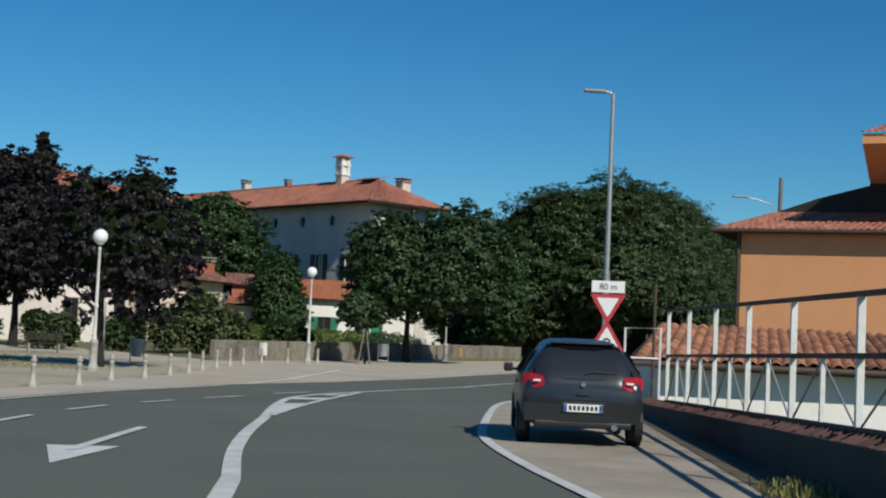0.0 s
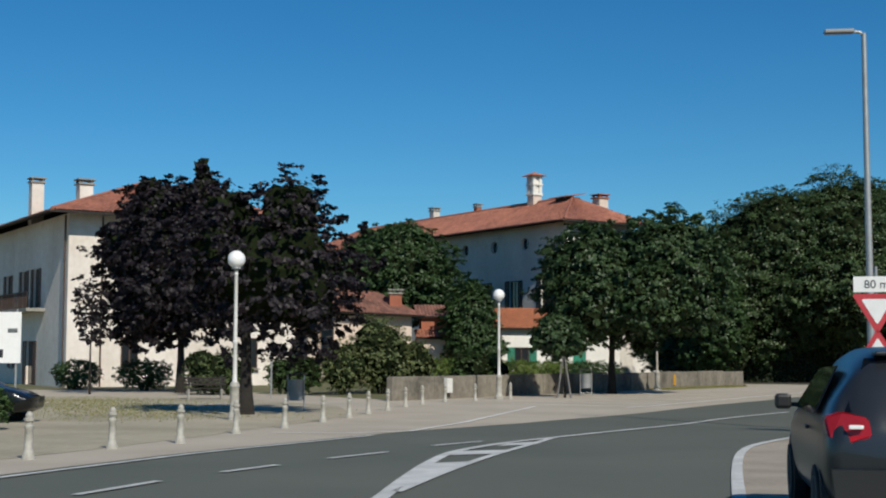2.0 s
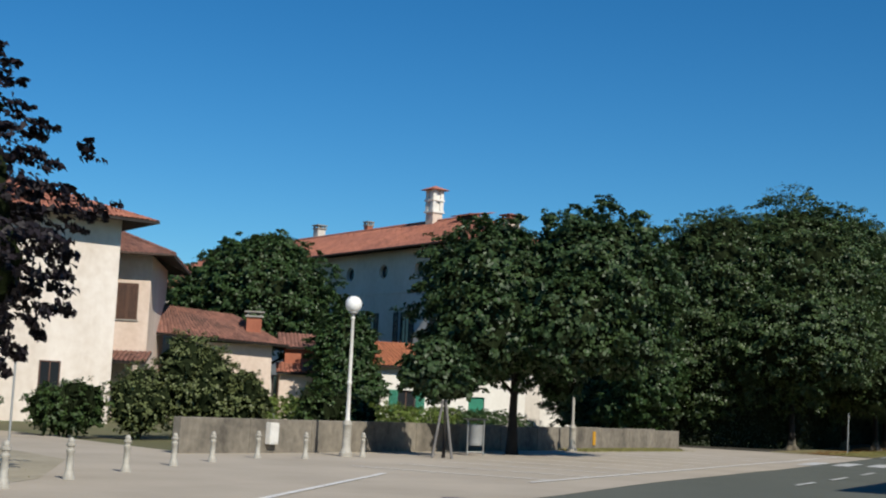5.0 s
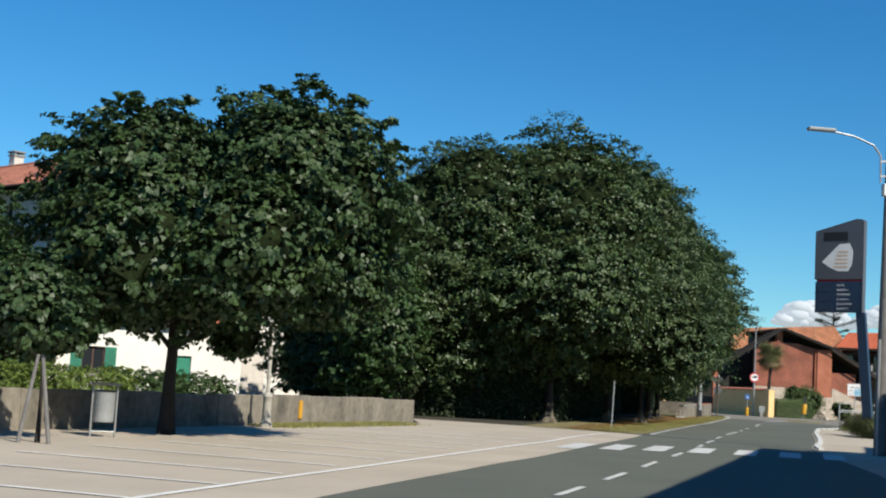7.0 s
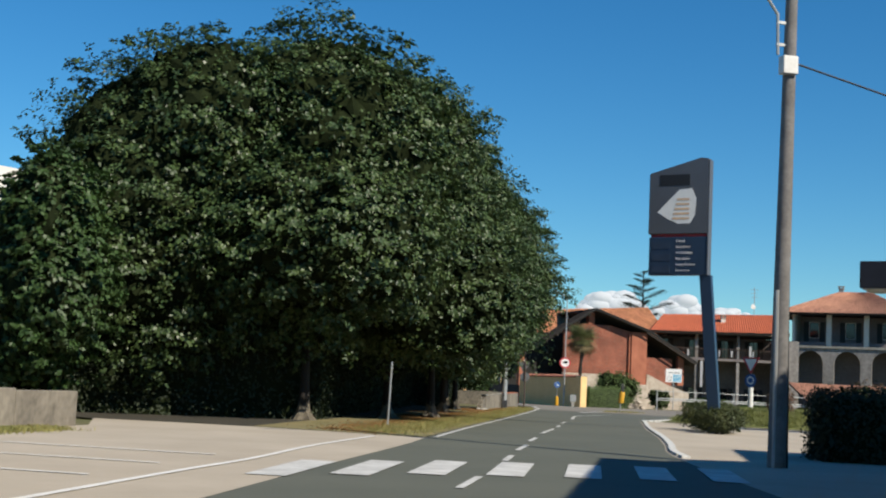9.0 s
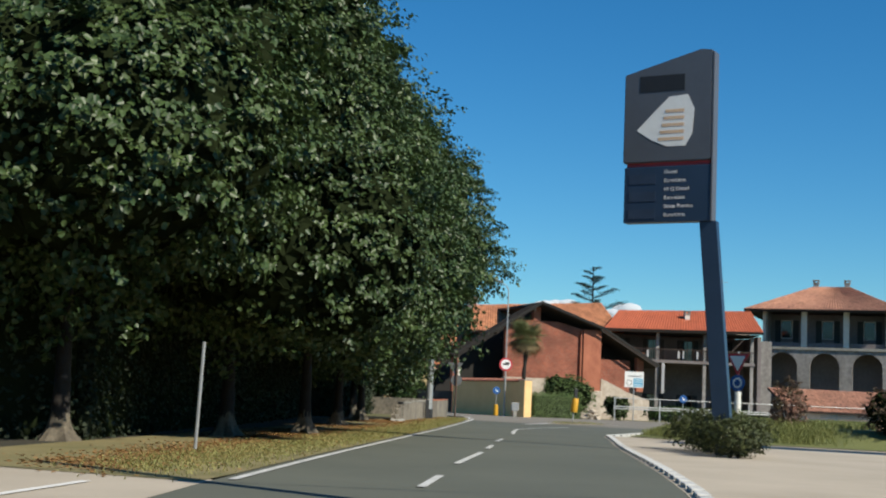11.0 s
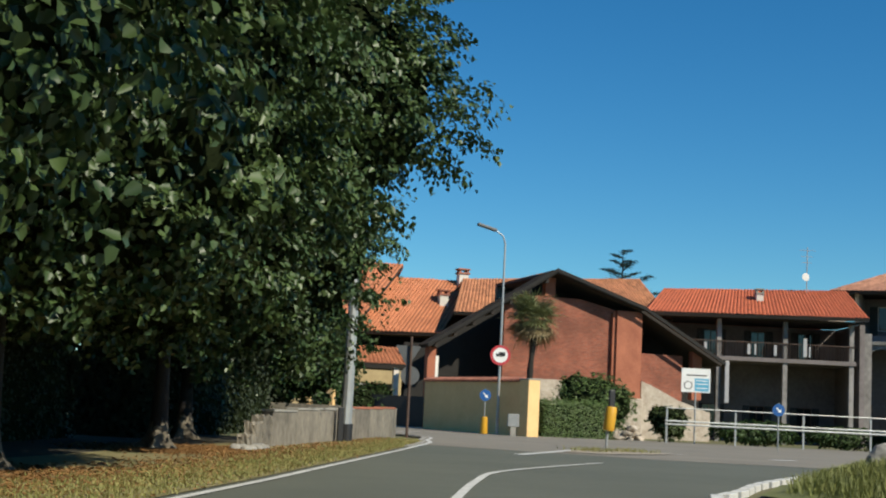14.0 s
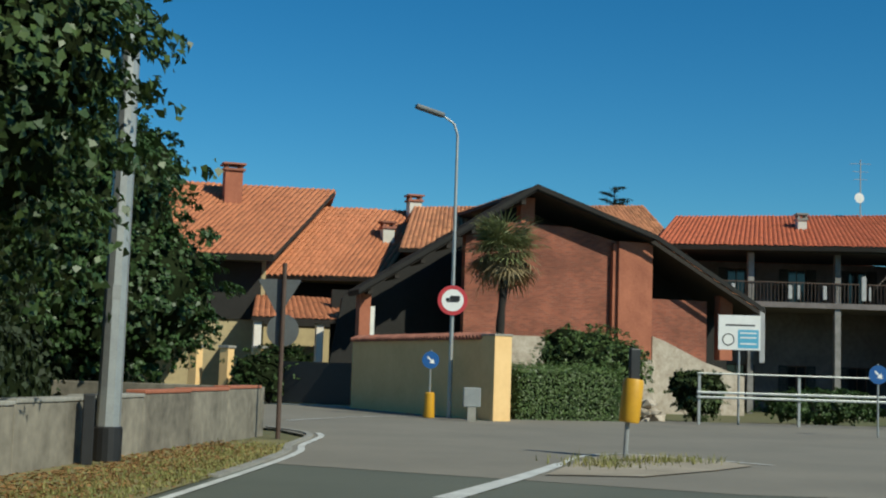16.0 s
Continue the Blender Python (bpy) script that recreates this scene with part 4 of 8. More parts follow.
tip_kerb = root("kerb", pose(0, 0, 0), "white painted kerb stones round the forecourt tip", "kerb", kind="structure")
tip_line = [Vector((p[0] + 0.2, p[1], 0)) for p in right_curve if 86 < p[1] < 138 and p[0] < 56]
stone_mesh = bpy.data.meshes.new("kerb_stone")
bm = box_bm(0, 0.88, -0.1, 0.1, -0.12, 0.07, bevel=0.015)
bm.to_mesh(stone_mesh)
bm.free()
stone_mesh.materials.append(MARKING)
run = 0.0
for a, b in zip(tip_line, tip_line[1:]):
    step = (b - a).length
    while run < step:
        p = a + (b - a) * (run / step)
        stone = new("kerb_stone", stone_mesh)
        stone.parent = tip_kerb
        stone.matrix_basis = Matrix.Translation((p.x, p.y, ground_z(p.x, p.y))) @ Matrix.Rotation(math.atan2(b.y - a.y, b.x - a.x), 4, "Z")
        run += 1.12
    run -= step
sheet("traffic_island", [(42.9, 142.2), (44.4, 144.6), (45.6, 146.3), (46.7, 146.7), (47.6, 145.6), (47.6, 144.3), (46.2, 143.2), (44.4, 142.0)], GRAVEL, 0.026, "dusty gravel traffic island with weeds")


sheet("junction_paving", [(39.0, 144.2), (40.35, 148.5), (41.3, 151.9), (41.1, 154.2), (39.6, 157.3), (31, 171), (44.5, 177.3), (50.6, 165.7), (56.3, 164.1), (63.5, 163.1), (90, 160), (120, 154), (120, 131.5), (80, 139.6), (58, 139.8), (49, 138.2), (44.6, 139.5)], PALE_ROAD, 0.006, "sun-bleached asphalt of the junction")


# ---- low wall round the car park ----
def low_wall():
    w = root("boundary_wall", local(-7.5, 63.2, ground_z(0, 63.2), 16.2, 28.45), "stained cement boundary wall with weathered top", "wall", kind="structure")
    L = math.hypot(16.2, 28.45)
    rng = random.Random(5)
    n = 12
    for k in range(n):
        a, b = L * k / n, L * (k + 1) / n
        h0 = 0.93 - 0.05 * k / n + rng.uniform(-0.03, 0.03)
        zg = ground_z(0, 63.2 + 26.7 * k / n) - ground_z(0, 63.2)
        bm = box_bm(a + 0.012, b - 0.012, 0, 0.28, zg - 0.3, zg + h0, bevel=0.02)
        part("wall_panel", bm, WALL_OLD, w)
    bm = box_bm(0.02, L - 0.02, 0.03, 0.25, -0.3, 0.8)
    part("wall_core", bm, CONCRETE, w)


low_wall()


def corner_wall():
    w = root("corner_wall", local(32.6, 135.9, 0.03, 7.75, 16.2), "old rendered garden wall with a crumbling end", "wall", kind="structure")
    L = math.hypot(7.75, 16.2)
    rng = random.Random(9)
    for k, (a, b, h) in enumerate(((0.0, 0.55, 0.36), (0.55, 1.15, 0.62), (1.15, 1.9, 0.80))):
        bm = box_bm(a + 0.004, b - 0.004, 0.01, 0.29, -0.3, h)
        bmesh.ops.subdivide_edges(bm, edges=bm.edges[:], cuts=4, use_grid_fill=True)
        for v in bm.verts:
            v.co += Vector((rng.uniform(-0.02, 0.02), rng.uniform(-0.03, 0.03), rng.uniform(-0.09, 0.05) if v.co.z > h - 0.2 else 0))
        part("broken_panel", bm, WALL_OLD, w)
    for k in range(9):
        bm = bmesh.new()
        r = rng.uniform(0.07, 0.17)
        bmesh.ops.create_icosphere(bm, subdivisions=2, radius=r)
        for v in bm.verts:
            v.co = Vector((v.co.x * 1.25, v.co.y, v.co.z * 0.7)) * rng.uniform(0.82, 1.12) + Vector((-0.9 + 0.19 * k, -0.22 + 0.3 * (k % 2), r * 0.4))
        part("stone", bm, CONCRETE, w)
    n = 7
    for k in range(n):
        a, b = 1.9 + (L - 1.9) * k / n, 1.9 + (L - 1.9) * (k + 1) / n
        h = 0.92 + 0.22 * k / n + rng.uniform(-0.03, 0.03)
        part("wall_panel", box_bm(a + 0.004, b - 0.004, 0, 0.3, -0.3, h, bevel=0.025), WALL_OLD, w)
        part("coping", box_bm(a + 0.006, b - 0.006, -0.02, 0.32, h - 0.002, h + 0.06, bevel=0.015), PIER_BRICK if k > 3 else CONCRETE, w)
    part("wall_return", box_bm(L + 0.004, L + 0.3, 0, 9, -0.3, 1.12, bevel=0.02), WALL_OLD, w)


corner_wall()


# ---- lime trees along the road ----
def lime(x, y, seed, lobes, label, fine=False, clumps=760, radius=0.16, height=8.0, shift=(0, 0)):
    lobes = [(l[0] + shift[0], l[1] + shift[1], *l[2:]) for l in lobes]
    t = tree("lime_tree", x, y, label, lobes, clumps, 190 if fine else 140, 0.92, 0.14 if fine else 0.16, LIME_LEAF, height, radius, 4.0, 9, seed, "lime tree", "lime trees by the road", BARK, fill=0.4 if fine else 0.35, flat=0.6, ragged=0.085, gap=1.12, core=0.87, fold=fine or seed == 12)
    # buttressed root flare, painted pale as sunlit below the shade-dark trunk
    rng = random.Random(seed)
    bm = bmesh.new()
    rings = []
    for z, r in ((-0.12, 0.46), (0.05, 0.38), (0.16, 0.30), (0.3, 0.245), (0.5, 0.2), (0.7, 0.175)):
        ring = []
        for k in range(20):
            a = 2 * math.pi * k / 20
            lobe = 1 + 0.28 * math.cos(5 * a + seed) * max(0.0, 1 - z / 0.5) + rng.uniform(-0.05, 0.05)
            ring.append(bm.verts.new((r * lobe * math.cos(a), r * lobe * math.sin(a), z)))
        rings.append(ring)
    for a, b in zip(rings, rings[1:]):
        for k in range(20):
            bm.faces.new((a[k], a[(k + 1) % 20], b[(k + 1) % 20], b[k]))
    part("root_flare", bm, LIT_ROOT_BARK, t, "flared trunk base coloured pale as if sunlit", smooth=True)
    return t


LIME_LABEL = "tall lime tree with dense dark green clipped crown"
lime(10.8, 103.5, 11, [(0, 0, 6.6, 4.6, 4.6, 6.0), (-1.5, -1.0, 4.8, 3.6, 4.0, 3.0), (1.5, -1.0, 9.5, 3.8, 3.8, 3.6)], LIME_LABEL)
lime(16.2, 103.2, 12, [(0, 0, 8.2, 4.8, 4.8, 5.9), (-0.3, -1.5, 6.3, 4.9, 4.8, 3.4), (0.6, 0.5, 10.3, 4.3, 4.0, 3.3)], LIME_LABEL)
lime(20.5, 109.2, 13, [(-0.7, -0.6, 8.2, 4.8, 5.0, 6.0), (0.3, -0.6, 6.0, 4.9, 4.6, 3.4), (-0.5, -0.6, 10.8, 4.0, 4.0, 3.2), (1.8, -3.0, 4.7, 2.9, 2.8, 2.7), (0.1, -3.6, 4.5, 2.6, 2.3, 2.4)], LIME_LABEL, True)
lime(23.5, 113.8, 14, [(-0.8, -1.8, 7.7, 5.0, 5.2, 5.3), (0.9, -1.8, 5.1, 4.5, 4.6, 3.3), (-0.9, -1.8, 10.9, 4.1, 4.3, 3.2), (0.7, -5.9, 4.95, 3.1, 3.1, 2.7), (-2.6, -6.0, 5.2, 3.2, 3.2, 2.8)], LIME_LABEL, True, shift=(0.5, 4.2))
lime(27.2, 125.2, 15, [(1.4, -1.4, 7.4, 5.2, 5.2, 5.2), (2.6, -1.0, 5.3, 4.1, 4.3, 3.5), (1.6, -1.4, 10.2, 4.3, 4.2, 3.1)], LIME_LABEL, True, shift=(-2.0, 0.4))
lime(30.4, 134.2, 16, [(2.1, 0.4, 7.4, 5.0, 5.2, 4.4), (3.45, 0.4, 7.5, 4.75, 4.7, 3.3), (1.6, -1.2, 4.4, 3.4, 3.4, 2.7), (2.9, 0.6, 10.2, 4.4, 4.2, 3.0), (0.6, 0.4, 4.4, 3.0, 3.6, 2.6)], LIME_LABEL, True, shift=(-2.35, -2.0))
lime(31.6, 140.5, 17, [(1.4, 0.5, 5.8, 4.0, 4.2, 4.2), (-1.8, 0, 4.6, 3.0, 3.0, 3.0)], LIME_LABEL)
tree("leafy_tree", 36.0, 156.5, "loose leafy green tree behind the garden wall", [(0, 0, 4.6, 3.4, 3.4, 3.4), (1.4, -0.8, 3.0, 2.6, 2.6, 2.2), (-1.5, -2, 3.6, 2.6, 2.6, 2.6), (1.2, 1, 6.0, 2.0, 2.0, 1.7)], 420, 75, 0.46, 0.15, GREEN_LEAF, 4.5, 0.16, 2.6, 6, 18, fill=0.9, gap=1.3)

# ---- trees of the square ----
tree("maple_tree", 1.0, 74.2, "large dark green maple with two-topped rounded crown", [(-0.8, -0.5, 5.3, 2.7, 2.6, 2.6), (2.6, -0.6, 5.8, 2.9, 2.7, 2.7), (0.6, 0, 3.9, 2.9, 2.5, 1.6), (3.2, -0.3, 4.1, 2.3, 2.2, 1.6), (-1.2, 0, 3.6, 2.0, 2.0, 1.4), (1.5, 0.3, 2.4, 0.75, 0.7, 0.75), (-0.5, -0.4, 6.9, 1.3, 1.3, 1.1), (2.3, -0.6, 7.0, 1.2, 1.2, 1.1), (-1.0, -2.4, 4.2, 1.9, 1.7, 1.7), (1.7, -2.6, 4.4, 2.1, 1.8, 1.8), (-2.0, -1.8, 3.3, 1.3, 1.3, 1.1)], 900, 96, 0.50, 0.165, MAPLE_LEAF, 4.8, 0.17, 2.6, 10, 21, fill=1.0, gap=1.25, core=0.82)
tree("young_tree", -1.0, 68.6, "young broad-leaved tree tied to two stakes", [(-0.3, 0.3, 2.55, 1.25, 1.2, 0.95), (0.1, 0.3, 2.2, 1.0, 1.0, 0.6), (-0.4, 0.2, 3.2, 0.8, 0.8, 0.5)], 150, 60, 0.32, 0.15, MAPLE_LEAF, 2.8, 0.045, 0.9, 5, 23, fill=1.0, gap=1.3, core=0.75)
tree("purple_maple", -9.65, 49.9, "purple-leaved maple with broad dark crown", [(0.6, 0.3, 4.2, 2.5, 2.3, 2.3), (1.5, 0.3, 3.6, 1.6, 1.8, 1.6), (-0.7, 0.4, 4.6, 1.6, 1.8, 1.9), (1.2, 0, 5.9, 1.3, 1.3, 1.2), (-0.6, 0, 5.9, 1.1, 1.1, 1.0)], 560, 65, 0.40, 0.16, PURPLE_LEAF, 4.4, 0.2, 2.2, 9, 24, group="purple maples", fill=0.3, ragged=0.24, core=0.72)
tree("purple_maple", -19.0, 72.5, "purple-leaved maple with broad dark crown", [(-0.3, 0, 6.0, 3.0, 3.0, 3.2), (-1.3, 0, 4.2, 2.2, 2.2, 2.0), (-0.9, 0, 8.3, 2.0, 1.9, 1.8), (-1.6, 0, 9.4, 0.9, 0.9, 0.9), (1.0, 0, 9.3, 0.9, 0.9, 1.2), (0.9, 0, 10.5, 0.45, 0.45, 0.7), (1.4, -0.5, 4.6, 1.9, 1.9, 1.8), (-2.2, 0, 6.6, 1.9, 1.9, 2.0)], 800, 80, 0.46, 0.2, PURPLE_LEAF, 6.0, 0.2, 2.4, 8, 25, group="purple maples", fill=0.8, ragged=0.2, core=0.84, gap=1.35)
tree("green_tree", -15.2, 113.0, "broad green tree behind the old houses", [(0, 0, 8.0, 4.8, 4.4, 3.8), (2.0, 0, 7.4, 2.6, 2.8, 3.0), (-3.0, 0, 7.0, 3.4, 3.4, 3.2), (0.5, 0, 10.4, 2.8, 2.8, 1.9), (-1.8, 0, 10.0, 2.2, 2.2, 1.6)], 620, 75, 0.58, 0.22, GREEN_LEAF, 7.5, 0.25, 3.2, 8, 26, fill=0.9, gap=1.3)
tree("upright_tree", -8.6, 104.0, "narrow upright green tree", [(0, 0, 4.0, 2.0, 2.0, 3.2), (0.3, 0, 2.4, 2.2, 2.2, 2.2)], 300, 70, 0.42, 0.18, GREEN_LEAF, 5.0, 0.13, 1.4, 6, 27, fill=0.9, gap=1.3)
tree("garden_tree", 6.6, 110.0, "dense dark tree beside the villa", [(0, 0, 4.4, 3.6, 3.0, 3.2), (1.5, 0, 5.0, 2.8, 2.6, 2.6), (-0.6, 0, 2.2, 3.0, 2.6, 2.0)], 420, 80, 0.5, 0.19, MAPLE_LEAF, 4.5, 0.15, 1.6, 7, 29, fill=0.9, gap=1.3)
tree("background_tree", 6.2, 98.6, "green tree between the maples and the limes", [(1.4, -0.9, 5.4, 1.7, 1.8, 2.4), (1.6, -1.1, 3.8, 1.9, 1.9, 2.4), (0.8, 0, 2.2, 1.9, 1.6, 1.9)], 420, 80, 0.44, 0.18, GREEN_LEAF, 6.0, 0.2, 1.6, 7, 28, fill=0.9, gap=1.3)


# ---- villas and houses ----
def hip_house(name, m, label, length, depth, wall_h, rise, over, wall_mat, tile_mat, openings, windows, category="house", ridge_in=None, front_only=True, base=-0.4, pitch=0.26, course=0.42):
    """A house in local space: front along x at y=0, side at x=0. openings: holes of the front wall; windows: arguments for window()."""
    h = root(name, m, label, category)
    part("wall", wall_cells(bmesh.new(), length, base, wall_h, 0.35, openings), wall_mat, h)
    bm = bmesh.new()
    box(bm, 0, 0.35, 0.35, depth, base, wall_h)
    part("wall", bm, wall_mat, h)
    bm = bmesh.new()
    box(bm, length - 0.35, length, 0.35, depth, base, wall_h)
    part("wall", bm, wall_mat, h)
    part("wall", box_bm(0.35, length - 0.35, depth - 0.35, depth, base, wall_h), wall_mat, h)
    # Near-black sheet in place of the shade inside the rooms.
    part("shade_sheet", box_bm(0.36, length - 0.36, 1.4, 1.5, base, wall_h - 0.1), DARK, h)
    o = over
    e = [(-o, -o, wall_h), (length + o, -o, wall_h), (length + o, depth + o, wall_h), (-o, depth + o, wall_h)]
    ri = depth / 2 if ridge_in is None else ridge_in
    top = wall_h + rise
    r0, r1 = (ri, depth / 2, top), (length - ri, depth / 2, top)
    bm = bmesh.new()
    slab(bm, e[0], e[1], r1, r0, 0.12)
    slab(bm, e[2], e[3], r0, r1, 0.12)
    prism(bm, [Vector(e[3]) - Vector((0, 0, 0.02)), Vector(e[0]) - Vector((0, 0, 0.02)), Vector(r0) - Vector((0, 0, 0.02))], (0, 0, -0.12))
    prism(bm, [Vector(e[1]) - Vector((0, 0, 0.02)), Vector(e[2]) - Vector((0, 0, 0.02)), Vector(r1) - Vector((0, 0, 0.02))], (0, 0, -0.12))
    roof = part("roof", bm, OLD_WOOD, h)
    tile_sheet("tiles", e[0], e[1], r0, r1, tile_mat, roof, pitch, course)
    tile_sheet("tiles", e[3], e[0], r0, r0, tile_mat, roof, pitch, course)
    tile_sheet("tiles", e[1], e[2], r1, r1, tile_mat, roof, pitch, course)
    tile_sheet("tiles", e[2], e[3], r1, r0, tile_mat, roof, pitch, course)
    bm = bmesh.new()
    tube(bm, [Vector(r0) + Vector((0, 0, 0.04)), Vector(r1) + Vector((0, 0, 0.04))], 0.12, 8)
    tube(bm, [Vector(e[0]) + Vector((0, 0, 0.04)), Vector(r0) + Vector((0, 0, 0.04))], 0.11, 8)
    tube(bm, [Vector(e[1]) + Vector((0, 0, 0.04)), Vector(r1) + Vector((0, 0, 0.04))], 0.11, 8)
    part("ridge_tiles", bm, tile_mat, roof)
    bm = bmesh.new()
    tube(bm, [(-o - 0.06, -o - 0.07, wall_h - 0.05), (length + o, -o - 0.07, wall_h - 0.05)], 0.07, 8)
    tube(bm, [(-o - 0.07, -o - 0.06, wall_h - 0.05), (-o - 0.07, depth + o, wall_h - 0.05)], 0.07, 8)
    part("gutter", bm, RUST, h)
    for w in windows:
        window(h, *w)
    return h


# villa with round attic windows; its front runs away from the square
VT = (-0.65, 0.76)
# local x runs along the front towards the near corner, so the far end is the origin
V1L = 40.0
v1_far = (-2.2 + VT[0] * V1L, 114.2 + VT[1] * V1L)
v1 = local(v1_far[0], v1_far[1], 0.0, -VT[0], -VT[1])
wins = []
holes = []
for k in range(9):
    xc = V1L - 2.6 - k * 4.2
    for z, hh in ((1.2, 2.2), (5.4, 2.4)):
        holes.append((xc - 0.6, xc + 0.6, z, z + hh))
        wins.append((xc - 0.6, z, 1.2, hh, 0.0, SHUTTER_DARK))
    holes.append((xc - 3.2, xc - 2.2, 10.2, 11.2))
villa = hip_house("villa", v1, "large old villa with grey plaster and terracotta hipped roof", V1L, 6.6, 12.1, 2.4, 1.25, PLASTER_GREY, TILE, holes, wins, "villa")
for k in range(9):
    xc = V1L - 2.6 - k * 4.2 - 2.7
    bm = bmesh.new()
    n = 24
    ring = [(xc + 0.5 * math.cos(2 * math.pi * j / n), 10.7 + 0.5 * math.sin(2 * math.pi * j / n)) for j in range(n)]
    sq = [(max(-0.5, min(0.5, 0.75 * math.cos(2 * math.pi * j / n))) + xc, max(-0.5, min(0.5, 0.75 * math.sin(2 * math.pi * j / n))) + 10.7) for j in range(n)]
    for j in range(n):
        a, b, c, d = ring[j], ring[(j + 1) % n], sq[(j + 1) % n], sq[j]
        f = [bm.verts.new((p[0], 0.003, p[1])) for p in (a, b, c, d)]
        bm.faces.new(f)
        g = [bm.verts.new((p[0], yy, p[1])) for p, yy in ((a, 0.003), (b, 0.003), (b, 0.3), (a, 0.3))]
        bm.faces.new(g)
    oc = part("round_window", bm, PLASTER_GREY, villa)
    bm = bmesh.new()
    prism(bm, [(p[0], 0.28, p[1]) for p in ring], (0, 0.02, 0))
    part("pane", bm, WINDOW_GLASS, oc)
bm = bmesh.new()
box(bm, 0, V1L + 0.06, -0.06, -0.003, 9.1, 9.35)
part("string_course", bm, PLASTER_GREY, villa)


def tower_chimney(parent, x, y, z0, z1):
    bm = bmesh.new()
    box(bm, x - 0.42, x + 0.42, y - 0.42, y + 0.42, z0, z1 - 1.9)
    c = part("chimney", bm, PLASTER_PINK, parent, "tall ornate masonry chimney")
    part("flue_house", box_bm(x - 0.34, x + 0.34, y - 0.34, y + 0.34, z1 - 1.9, z1 - 0.3), PLASTER_WHITE, c)
    for k in range(2):
        z = z1 - 1.9 + k * 0.84
        part("cornice", box_bm(x - 0.52, x + 0.52, y - 0.52, y + 0.52, z, z + 0.14), PLASTER_WHITE, c)
        for sx in (-1, 1):
            for sy in (-1, 1):
                part("corner_pier", box_bm(x + sx * 0.32 - 0.14, x + sx * 0.32 + 0.14, y + sy * 0.32 - 0.14, y + sy * 0.32 + 0.14, z + 0.14, z + 0.84), PLASTER_WHITE, c)
    bm = bmesh.new()
    a = 0.78
    z = z1 - 0.25
    b4 = [bm.verts.new((x + sx * a, y + sy * a, z)) for sx, sy in ((-1, -1), (1, -1), (1, 1), (-1, 1))]
    top = bm.verts.new((x, y, z1 + 0.1))
    bm.faces.new(b4[::-1])
    for k in range(4):
        bm.faces.new((b4[k], b4[(k + 1) % 4], top))
    part("chimney_cap", bm, TILE, c)


tower_chimney(villa, V1L - 8.2, 3.2, 13.6, 17.0)
chimney(villa, V1L - 2.6, 5.6, 12.2, 14.8, 0.9, "tile", PLASTER_PINK)
bm = bmesh.new()
box(bm, V1L - 4.6, V1L - 3.2, 2.6, 4.0, 13.0, 14.5)
dorm = part("dormer", bm, OLD_WOOD, villa)
tile_sheet("tiles", (V1L - 5.0, 2.2, 14.45), (V1L - 2.8, 2.2, 14.45), (V1L - 5.0, 4.4, 14.8), (V1L - 2.8, 4.4, 14.8), TILE, dorm)
chimney(villa, V1L - 24, 3.6, 13.9, 15.6, 0.7, "flat", PLASTER_GREY)
chimney(villa, V1L - 17, 3.6, 13.9, 15.3, 0.5, "flat", PIER_BRICK)

part("rear_wing_wall", box_bm(V1L - 0.4, V1L - 0.05, 6.61, 10.6, -0.4, 10.3), PLASTER_WHITE, villa)

# white annex in front of the villa
annex = root("annex", local(-7.6, 106.5, -0.05, 0.9, 0.35), "low white annex with an orange tiled lean-to roof", "house")
part("wall", wall_cells(bmesh.new(), 10.0, -0.3, 3.7, 0.3, [(6.4, 7.4, 0.0, 2.2), (2.0, 3.1, 1.1, 2.4)]), PLASTER_WHITE, annex)
part("wall", box_bm(0, 0.3, 0.3, 5, -0.3, 3.7), PLASTER_WHITE, annex)
part("wall", box_bm(9.7, 10, 0.3, 5, -0.3, 3.7), PLASTER_WHITE, annex)
part("shade_sheet", box_bm(0.3, 9.7, 1.3, 1.4, -0.3, 3.6), DARK, annex)
window(annex, 2.0, 1.1, 1.1, 1.3, 0.0, SHUTTER_GREEN)
bm = box_bm(6.4, 7.4, 0.12, 0.18, 0, 2.2)
part("door", bm, SHUTTER_GREEN, annex, "green painted door")
bm = bmesh.new()
slab(bm, (-0.4, -0.5, 3.75), (10.4, -0.5, 3.75), (10.4, 5.2, 5.4), (-0.4, 5.2, 5.4), 0.1)
rf = part("roof", bm, OLD_WOOD, annex)
tile_sheet("tiles", (-0.4, -0.5, 3.75), (10.4, -0.5, 3.75), (-0.4, 5.2, 5.4), (10.4, 5.2, 5.4), TILE_ORANGE, rf)

# villa with a balcony on the square
T2 = (-0.63, 0.777)
V2L = 24.0
v2_far = (-29.0 + T2[0] * V2L, 83.0 + T2[1] * V2L)
v2 = local(v2_far[0], v2_far[1], -0.05, -T2[0], -T2[1])
holes, wins = [], []
for xc, z, w, hh in ((V2L - 6.5, 4.6, 1.1, 2.3), (V2L - 9.2, 4.6, 1.1, 2.3), (V2L - 13.0, 4.9, 1.1, 1.9), (V2L - 16.5, 4.9, 1.1, 1.9), (V2L - 20, 4.9, 1.1, 1.9), (V2L - 11.5, 1.0, 1.2, 2.0), (V2L - 16, 1.0, 1.2, 2.0), (V2L - 7.5, 0.0, 1.5, 2.6)):
    holes.append((xc - w / 2, xc + w / 2, z, z + hh))
    wins.append((xc - w / 2, z, w, hh, 0.0, SHUTTER_BROWN))
villa2 = hip_house("old_house", v2, "old two-storey house with flaking cream plaster and tiled hipped roof", V2L, 14.0, 9.7, 3.0, 1.35, PLASTER_CREAM, TILE, holes, wins)
